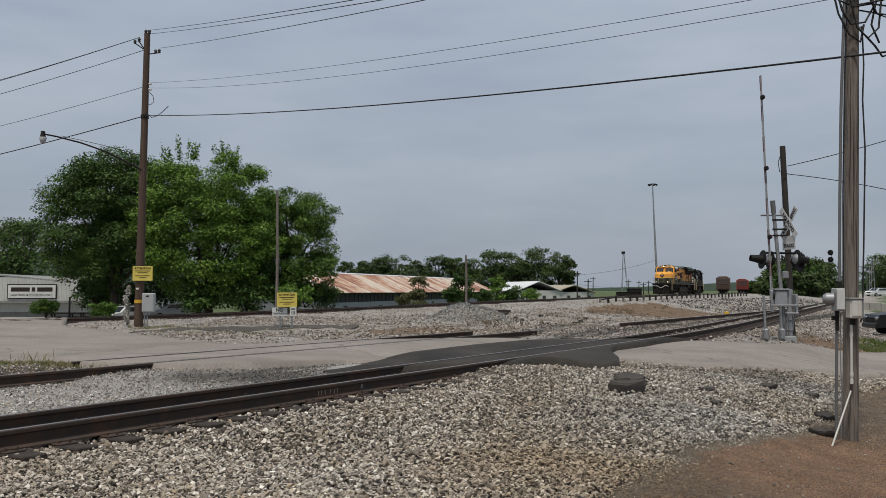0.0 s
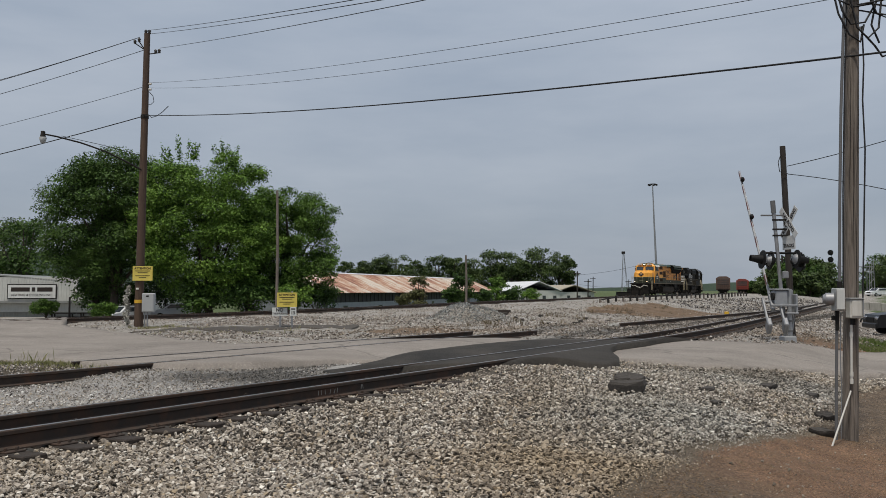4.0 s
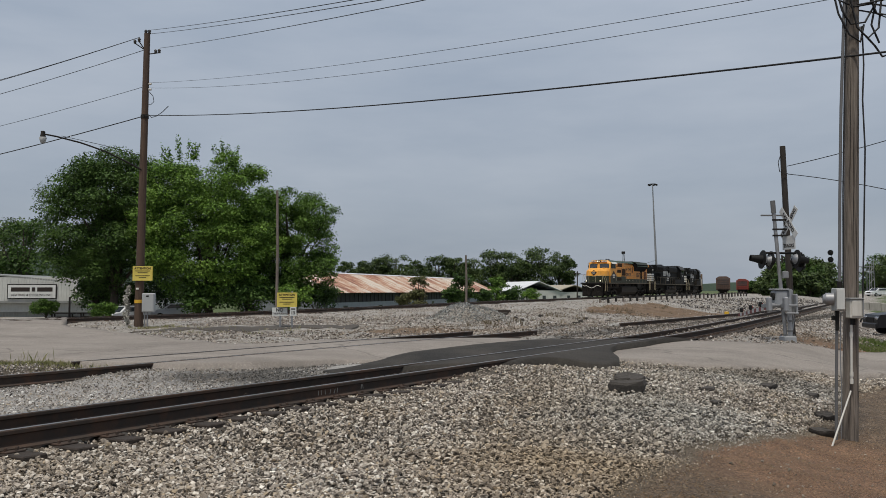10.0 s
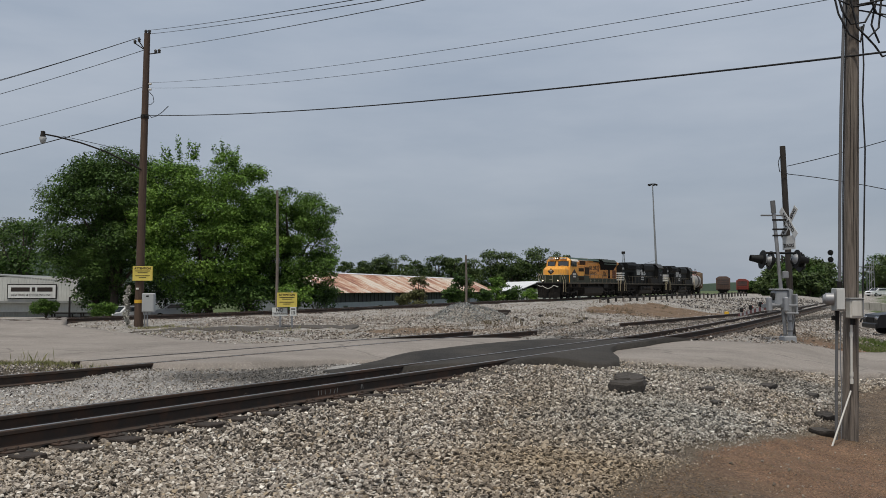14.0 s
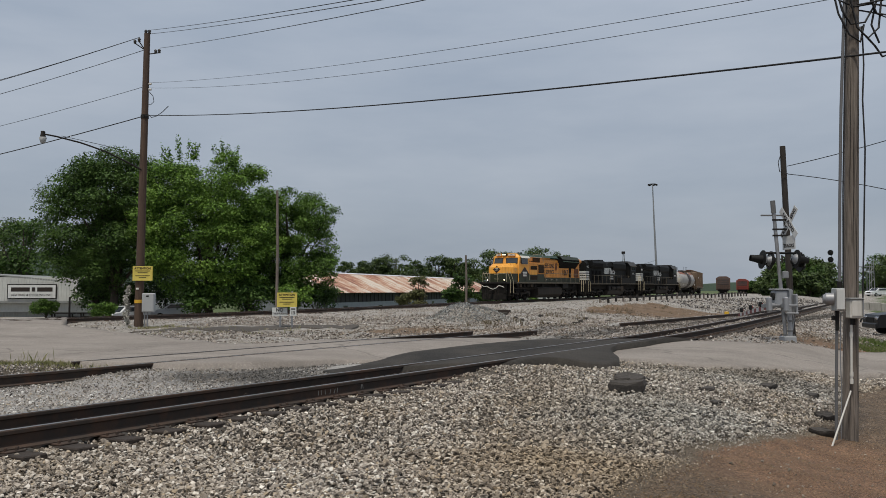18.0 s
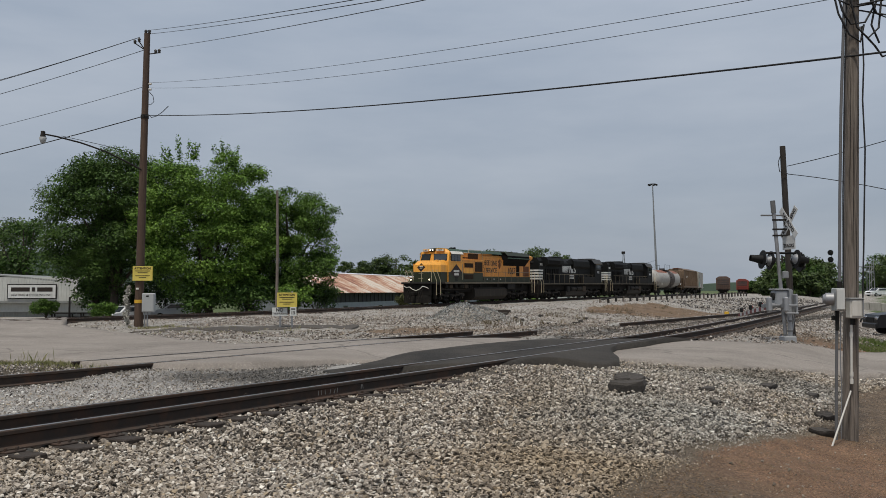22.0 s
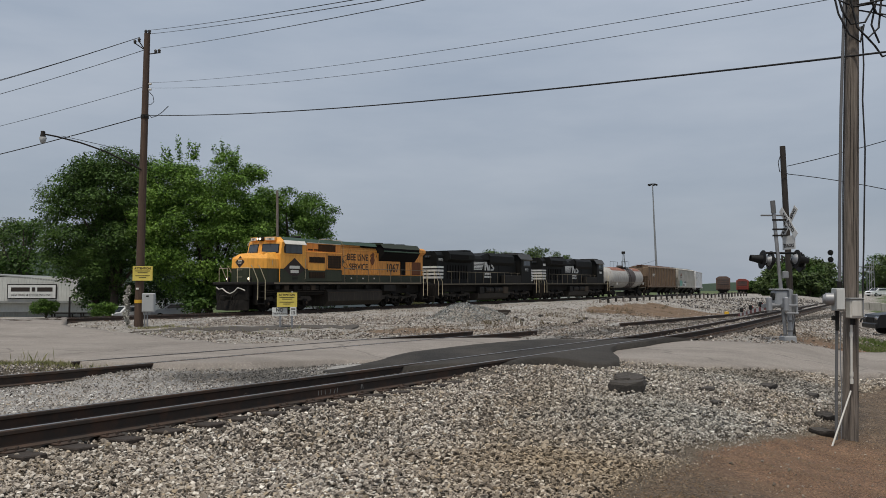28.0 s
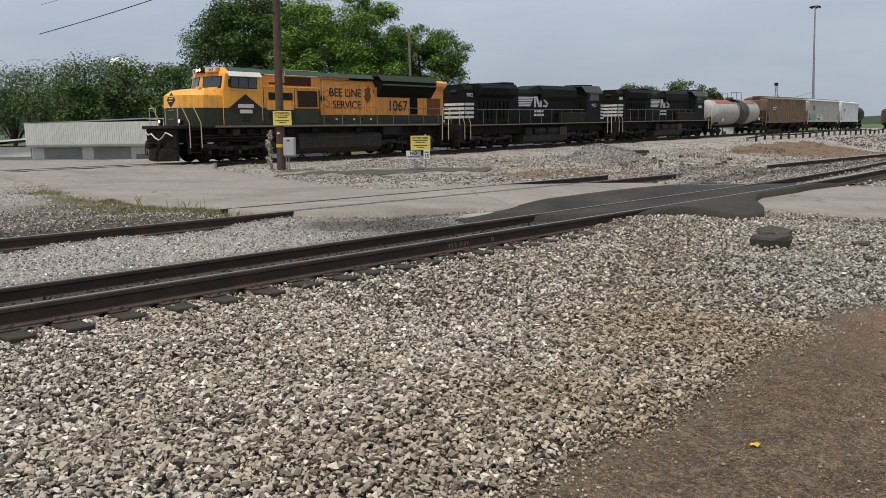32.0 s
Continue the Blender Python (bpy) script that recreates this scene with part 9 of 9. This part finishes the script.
part("guard_rail", Geo().tube([(*(g0.lerp(g1, k / 14)).xy, gz(*(g0.lerp(g1, k / 14)).xy) + 0.40) for k in range(15)], 0.045, 6), DARK, guard)
marker = thing("marker_post", pose(17.2, 48.6, gz(17.2, 48.6)), "short yellow marker post on the bank", "marker")
part("post", Geo().box(-0.13, 0.13, -0.08, 0.08, -0.2, 0.3, bev=0.03), BAND_Y, marker)


def far_car(name, x, y, z, turn, L, h, material, label, kind):
    t = thing(name, pose(x, y, z, 0, 0, turn), label, kind, "standing cars in the yard")
    part("body", Geo().extrude([(-1.5, 1.1), (-1.5, h - 0.4), (-0.9, h), (0.9, h), (1.5, h - 0.4), (1.5, 1.1)], 0.6, L - 0.6), material, t)
    for k in range(7):
        yy = 1.2 + k * (L - 2.4) / 6
        for s in (-1, 1):
            part("rib", Geo().box(s * 1.53 - 0.05, s * 1.53 + 0.05, yy - 0.07, yy + 0.07, 1.1, h - 0.4), material, t)
    part("end_sheet", Geo().box(-1.3, 1.3, 0.52, 0.6, 2.3, h - 0.5, bev=0.02), TANK_D, t, "dark end sheet")
    part("end_platform", Geo().box(-1.5, 1.5, 0.1, 0.6, 1.1, 1.2), GRIME, t)
    for k in range(5):
        part("end_rib", Geo().box(-1.35, 1.35, 0.46, 0.53, 1.5 + k * 0.5, 1.58 + k * 0.5), material, t)
    part("end_ladder", Geo().box(-1.3, -1.25, 0.5, 0.56, 0.8, h - 0.3).box(-0.9, -0.85, 0.5, 0.56, 0.8, h - 0.3), material, t)
    part("underframe", Geo().box(-1.2, 1.2, 0.3, L - 0.3, 0.7, 1.1), GRIME, t)
    for yy in (2.0, L - 2.0):
        for w in (-0.9, 0.9):
            part("wheelset", Geo().cyl((-0.85, yy + w, 0.45), (0.85, yy + w, 0.45), 0.45, n=14), GRIME, t)
    return t


BROWN_CAR = painted("rusty_brown_stock", (0.10, 0.06, 0.045), 0.7, (0.2, 0.17, 0.14), 0.6)
RED_CAR = painted("red_stock", (0.22, 0.04, 0.028), 0.6, (0.1, 0.05, 0.04), 0.4)
def yard_z(x, y):
    return gz(x, y)


far_car("hopper_car", 66.5, 190, yard_z(66.5, 190), -20, 15, 4.3, BROWN_CAR, "weathered dark brown hopper car standing in the yard", "hopper car")
far_car("hopper_car", 71.9, 205.2, yard_z(71.9, 205.2), -20, 15, 3.9, RUST_TOP, "rusty hopper car standing in the yard", "hopper car")
far_car("locomotive", 84.5, 226, yard_z(84.5, 226), -22, 15, 4.2, RED_CAR, "red switching locomotive standing in the yard", "locomotive")
far_car("caboose", 95.0, 236, yard_z(95, 236), -22, 10, 3.3, RED_CAR, "small red service car in the yard", "rail car")
far_car("tank_car", 103.5, 235, yard_z(103.5, 235), -22, 12, 4.0, WHITE_H, "pale tank car standing in the yard", "tank car")
for k, (u, Y, w, h, m) in enumerate([(1112, 235, 7, 2.0, DARK), (1122, 238, 4, 2.6, DARK), (1345, 235, 4, 2.6, DARK), (1330, 240, 8, 2.0, DARK), (1365, 230, 5, 2.4, WHITE_H)]):
    x = (u - 784) / 1414 * Y
    c = thing("equipment_container", pose(x, Y, yard_z(x, Y)), "yard equipment container far off", "container", "yard equipment")
    part("body", Geo().box(-w / 2, w / 2, -1, 1, -0.2, h, bev=0.1), m, c)
    part("lid", Geo().box(-w / 2 - 0.1, w / 2 + 0.1, -1.1, 1.1, h, h + 0.15, bev=0.03), DARK, c)

# rough stone revetment below the yard
def revet_keep(x, y):
    e = (x - B_A[0]) * B_N[0] + (y - B_A[1]) * B_N[1]
    s2 = (x - B_A[0]) * math.sin(B_TH) + (y - B_A[1]) * math.cos(B_TH)
    return (e > 2.4) * (e < 7.5) * (s2 > 51) * (s2 < 95) * 1.0


stone_field("revetment_stones", 16000, (16, 52, 50, 92), revet_keep, 0.10, 0.26, STONE_REVET, "grey revetment stones along the bank", CHIPS)

# signal bridge down the line
sb = thing("signal_bridge", pose(72.0, 150, -0.6), "grey lattice cantilever signal with three black signal heads", "signal")
for s in (-0.5, 0.5):
    for q in (-0.5, 0.5):
        part("leg", Geo().cyl((8.2 + s, q, -0.5), (8.2 + s * 0.8, q * 0.8, 7.6), 0.06, n=5), GALV, sb)
for k in range(7):
    part("brace", Geo().tube([(7.7 if k % 2 else 8.7, -0.5, k * 1.1), (8.7 if k % 2 else 7.7, -0.5, (k + 1) * 1.1)], 0.045, 4), GALV, sb)
for z in (5.6, 6.6):
    part("chord", Geo().cyl((0.8, 0, z), (8.8, 0, z), 0.06, n=5), GALV, sb)
for k in range(10):
    part("web", Geo().tube([(0.8 + k * 0.75, 0, 5.6 if k % 2 else 6.6), (1.55 + k * 0.75, 0, 6.6 if k % 2 else 5.6)], 0.035, 4), GALV, sb)
part("signal_mast", Geo().cyl((0.9, -0.1, 4.4), (0.9, -0.1, 9.6), 0.06, n=6), GALV, sb)
part("walkway_rail", Geo().tube([(0.4, -0.2, 7.6), (2.0, -0.2, 7.6), (2.0, -0.2, 6.6)], 0.04, 4), GALV, sb)
for z in (9.2, 7.9, 6.6):
    hd = part("signal_head", Geo().cyl((0.7, -0.3, z), (0.7, -0.1, z), 0.52, n=16), BLACK, sb)
    part("hood", Geo().cyl((0.7, -0.6, z + 0.05), (0.7, -0.3, z + 0.05), 0.24, n=12), BLACK, hd)

# water tower and far hills
wt = thing("water_tower", pose(-527, 873, -4), "white domed water tower above the trees", "water tower")
WT = painted("water_tower_white", (0.72, 0.73, 0.74), 0.5, amount=0.1)
part("bowl", Geo().lathe([(2, 66), (10, 69), (15.5, 75), (16.5, 80), (15.0, 85), (10, 89), (4, 90.8), (0.2, 91.2)], 28), WT, wt)
part("riser", Geo().cyl((0, 0, 0), (0, 0, 67), 3.0, 2.4, 16), WT, wt)
part("name_bar", Geo().box(-6.5, 7.5, -16.9, -16.4, 76, 80.5), GREY_TRIM, wt)
hill = Geo()
hp = [(-1500, 0), (-1500, 34), (-900, 55), (-620, 62), (-420, 45), (-250, 24), (-80, 14), (60, 10), (200, 8), (330, 12), (420, 17), (560, 12), (700, 15), (900, 18), (1500, 14), (1500, 0)]
hill.extrude(hp, 0, 40, m=pose(0, 1150, -4))
HILL = leafy("wooded_hill", (0.10, 0.14, 0.11), (0.13, 0.17, 0.13), (0.15, 0.19, 0.145))
solid("wooded_hills", hill, HILL, pose(0, 0, 0), "low distant wooded hills on the skyline", "hills", kind="structure")

# ---- things on the ground ----
CHUNK = asphalt("broken_asphalt", (0.03, 0.027, 0.024), (0.085, 0.077, 0.07), 0.1)


def chunk(x, y, z, w, d, h, turn, tilt, seed, label="broken slab of old asphalt on the gravel", material=None):
    r = random.Random(seed)
    n = 13
    turns = sorted(r.uniform(0, 2 * math.pi) for _ in range(n))
    pts = [(w / 2 * math.cos(a) * r.uniform(0.72, 1.15), d / 2 * math.sin(a) * r.uniform(0.72, 1.15)) for a in turns]
    vs = [(px * 0.9, py * 0.9, -0.03) for px, py in pts] + [(px * r.uniform(0.96, 1.06), py * r.uniform(0.96, 1.06), h * r.uniform(0.45, 0.65)) for px, py in pts]
    vs += [(px * r.uniform(0.84, 0.98), py * r.uniform(0.84, 0.98), h * r.uniform(0.85, 1.1)) for px, py in pts] + [(0, 0, h * 0.97)]
    fs = [(b + i, b + (i + 1) % n, b + n + (i + 1) % n, b + n + i) for b in (0, n) for i in range(n)]
    fs += [(2 * n + i, 2 * n + (i + 1) % n, 3 * n) for i in range(n)] + [tuple(range(n))[::-1]]
    g = Geo().add(vs, fs)
    return solid("asphalt_slab", g, material or CHUNK, pose(x, y, z, tilt, 0, turn), label, "debris", "broken slabs")


for k, (x, y, w, d, h, tu, ti) in enumerate([(2.86, 12.5, 0.62, 0.42, 0.15, 15, 3), (2.96, 12.75, 0.52, 0.42, 0.08, -14, 12), (4.4, 13.4, 0.4, 0.3, 0.09, 30, 5), (4.15, 12.3, 0.35, 0.25, 0.06, 60, 0), (5.9, 14.6, 0.4, 0.3, 0.14, 20, 10), (5.88, 12.4, 0.34, 0.2, 0.15, -52, 26), (5.26, 11.2, 0.38, 0.18, 0.13, -48, 22), (3.5, 14.2, 0.35, 0.3, 0.05, 10, 8), (6.6, 14.4, 0.35, 0.26, 0.12, 40, 6), (3.2, 13.9, 0.4, 0.25, 0.05, 50, 6)]):
    chunk(x, y, gz(x, y) + (0.19 if k == 1 else 0.045 if k == 0 else 0.015), w, d * (1.0 if k < 2 else 0.7), h * (1.0 if k < 2 else 0.6), tu, ti, 200 + k)
# Dark lumps added on the bank in place of its shaded clefts.
for k, (x, y, w) in enumerate([(3.4, 44.0, 0.6), (3.9, 43.0, 0.45), (5.2, 42.6, 0.6), (4.0, 40.5, 0.5), (6.4, 38.6, 0.7), (2.6, 38.8, 0.6), (2.2, 42.5, 0.5), (6.9, 40.2, 0.6), (4.9, 37.2, 0.45), (7.6, 42.8, 0.5), (8.6, 41.5, 0.45), (-2.7, 28.6, 0.35), (-3.6, 28.0, 0.3)]):
    chunk(x, y, gz(x, y) + 0.0, w * 0.6, w * 0.4, w * 0.2, 37 * k, 8, 260 + k, "dark broken lump among the rubble in place of a shaded cleft")
chunk(4.05, 24.9, gz(4.05, 24.9) + 0.02, 0.9, 0.3, 0.08, -10, 0, 240)
old_tie = thing("old_tie", pose(3.0, 45.5, gz(3.0, 45.5) + 0.05, 0, 0, 15), "dark discarded wooden tie on the ballast", "timber")
part("timber", Geo().box(-0.85, 0.85, -0.14, 0.14, 0, 0.2, bev=0.02), TIE_WOOD, old_tie)
solid("fallen_leaf", Geo().add([(0, -0.026, 0.0), (0.02, -0.01, 0.01), (0.036, 0.006, 0.004), (0.02, 0.018, 0.012), (0, 0.028, 0.004), (-0.018, 0.018, 0.012), (-0.036, 0.003, 0.004), (-0.018, -0.012, 0.01), (0, 0, 0.014)], [(8, k, (k + 1) % 8) for k in range(8)]), BAND_Y, pose(1.07, 4.8, gz(1.07, 4.8) + 0.012, 0, 0, 20), "yellow fallen leaf on the dirt", "leaf")

# weeds and grass tufts
def tufts(name, spots, per, h, material, label, seed):
    r = np.random.default_rng(seed)
    s = np.array(spots)
    n = len(s) * per
    base = np.repeat(s, per, 0) + r.normal(0, 0.09, (n, 2))
    z = ground_z(base[:, 0], base[:, 1])
    a = r.uniform(0, 2 * np.pi, n)
    hh = h * r.uniform(0.35, 1.15, n)
    lean = r.normal(0, 0.28, (n, 2)) * hh[:, None]
    w = (0.0035 + 0.004 * r.uniform(0, 1, n)) * np.clip(base[:, 1] / 16, 0.6, 1.8)
    dx, dy = np.cos(a) * w, np.sin(a) * w
    v = np.stack([np.stack([base[:, 0] - dx, base[:, 1] - dy, z], -1), np.stack([base[:, 0] + dx, base[:, 1] + dy, z], -1),
                  np.stack([base[:, 0] + lean[:, 0] * 0.4 + dx * 0.7, base[:, 1] + lean[:, 1] * 0.4 + dy * 0.7, z + hh * 0.6], -1), np.stack([base[:, 0] + lean[:, 0], base[:, 1] + lean[:, 1], z + hh], -1)], 1).reshape(-1, 3)
    f = np.arange(n * 4).reshape(-1, 4)
    return tagged(new(name, bulk(name, v, f, material)), label, "grass", kind="stuff")


GRASS = leafy("verge_grass", (0.13, 0.14, 0.055), (0.30, 0.28, 0.13), (0.36, 0.32, 0.18))
DRY = leafy("dry_brown_weeds", (0.07, 0.055, 0.03), (0.17, 0.13, 0.075), (0.22, 0.18, 0.10))
GRASS_Y = leafy("low_verge_grass", (0.09, 0.105, 0.035), (0.25, 0.24, 0.095), (0.30, 0.27, 0.13))
GRASS_R = leafy("roadside_grass_blades", (0.055, 0.085, 0.02), (0.15, 0.19, 0.05), (0.22, 0.21, 0.09))
rg = np.random.default_rng(77)
verge = [(x, np.interp(x, [-18, -12.5, -9.4, -7.5, -5.7], [24.9, 19.3, 16.6, 16.2, 16.3]) - abs(rg.normal(0, 0.6)) - 0.08) for x in rg.uniform(-17, -6.0, 330)]
tufts("verge_grass", verge, 12, 0.10, GRASS, "dry yellow-green grass along the road edge", 1)
tufts("verge_grass", [(x, np.interp(x, [-13, -10.1, -9.1, -8.0, -7.0], [20.4, 18.2, 17.5, 16.5, 15.6]) - abs(rg.normal(0, 0.55)) - 0.06) for x in rg.uniform(-12.5, -7.2, 420)], 10, 0.09, GRASS_Y, "low yellow-green grass beside the road", 6)
tufts("weed_stalks", [(-8.35, 16.6), (-8.6, 16.7), (-9.0, 17.0), (-10.4, 18.0), (-8.2, 16.5)], 7, 0.34, GRASS, "tall dry weed stalks at the road edge", 2)
tufts("weeds", [(x, y) for x, y in zip(rg.uniform(-11.6, -4.2, 60), rg.uniform(29.5, 34.0, 60))] + [(x, y) for x, y in zip(rg.normal(-12.2, 0.7, 50), rg.normal(34.6, 0.4, 50))], 9, 0.13, GRASS, "dry weeds in the gravel", 3)
tufts("bank_weeds", [(x, 34 + x * 1.25 + rg.normal(0, 1.2)) for x in rg.uniform(1, 15, 42)], 14, 0.26, DRY, "brownish weeds along the embankment", 4)
tufts("roadside_grass", [(x, y) for x, y in zip(rg.uniform(13.6, 17.6, 640), rg.uniform(26, 33.5, 640)) if x > 0.514 * y], 18, 0.12, GRASS_R, "short yellow-green roadside grass", 5)


# ---- movement ----
TRAIN_S = [(0, 95.0), (1, 92.7), (2, 90.1), (4, 84.0), (6, 77.2), (9, 67.2), (13, 53.0), (16, 42.7), (19, 32.3), (23, 17.9), (26, 7.2), (28, 0.0), (29, -3.62), (30, -7.27), (31, -10.95), (32, -14.6)]
TIMES = [q[0] for q in TRAIN_S]
PLACES = [q[1] for q in TRAIN_S]


def train_at(t):
    """Place of the train's front along its track, smoothed."""
    w = [(-0.8, 0.2), (-0.4, 0.2), (0.0, 0.2), (0.4, 0.2), (0.8, 0.2)]
    out = 0.0
    for d, k in w:
        u = t + d
        v = np.interp(u, TIMES, PLACES)
        if u < 0:
            v = PLACES[0] - u * 2.3
        if u > 32:
            v = PLACES[-1] - (u - 32) * 3.4
        out += k * v
    return float(out)


def car_pose(t, offset, length):
    """Pose of a car with its front end at offset behind the train's front; its local +y runs back along the track."""
    s = train_at(t) + offset
    a, b = train_line(s + length * 0.18), train_line(s + length * 0.82)
    h = math.atan2(b[0] - a[0], b[1] - a[1])
    g = math.atan2(b[2] - a[2], math.hypot(b[0] - a[0], b[1] - a[1]))
    m = (Vector(a[:3]) + Vector(b[:3])) / 2
    return Matrix.Translation(m) @ pose(0, 0, 0, 0, 0, -math.degrees(h)) @ pose(0, 0, 0, math.degrees(g)) @ pose(0, -length / 2, 0)


GATE_ANGLE = [(0.0, 0.2), (0.5, 4.8), (1.0, 10.6), (1.5, 16.2), (2.0, 21.8), (2.5, 27.1), (3.0, 32.7), (3.5, 39.3), (4.0, 47.0), (4.5, 56.0), (5.0, 65.5), (5.5, 74.6), (6.0, 84.0), (6.3, 90.5), (6.6, 94.2), (7.0, 94.0), (32.0, 94.0)]


def gate_pose(angle):
    """The gate arm swung down by angle from upright, about its pivot on the mast."""
    a, d, up = radians(angle), Vector((0.215, 0.977, 0)), Vector((-0.03, 0, 1)).normalized()
    x = (d * math.sin(a) + up * math.cos(a)).normalized()
    y = Vector((-0.977, 0.215, 0))
    z = x.cross(y).normalized()
    y = z.cross(x)
    m = Matrix((x, y, z)).transposed().to_4x4()
    m.translation = (10.50, 25.55, 1.05)
    return m


def motions():
    walk(gate, [(t, gate_pose(a)) for t, a in GATE_ANGLE])
    turn_times = [k * 0.2 for k in range(161)]
    for axle, radius in AXLES[:12]:
        rest = axle.matrix_basis.copy()
        walk(axle, [(t, rest @ pose(0, 0, 0, math.degrees(-(train_at(0) - train_at(t)) / radius) % 360, 0, 0)) for t in turn_times])
    for car, offset, length in train:
        walk(car, [(t * 0.5, car_pose(t * 0.5, offset, length)) for t in range(65)])


motions()
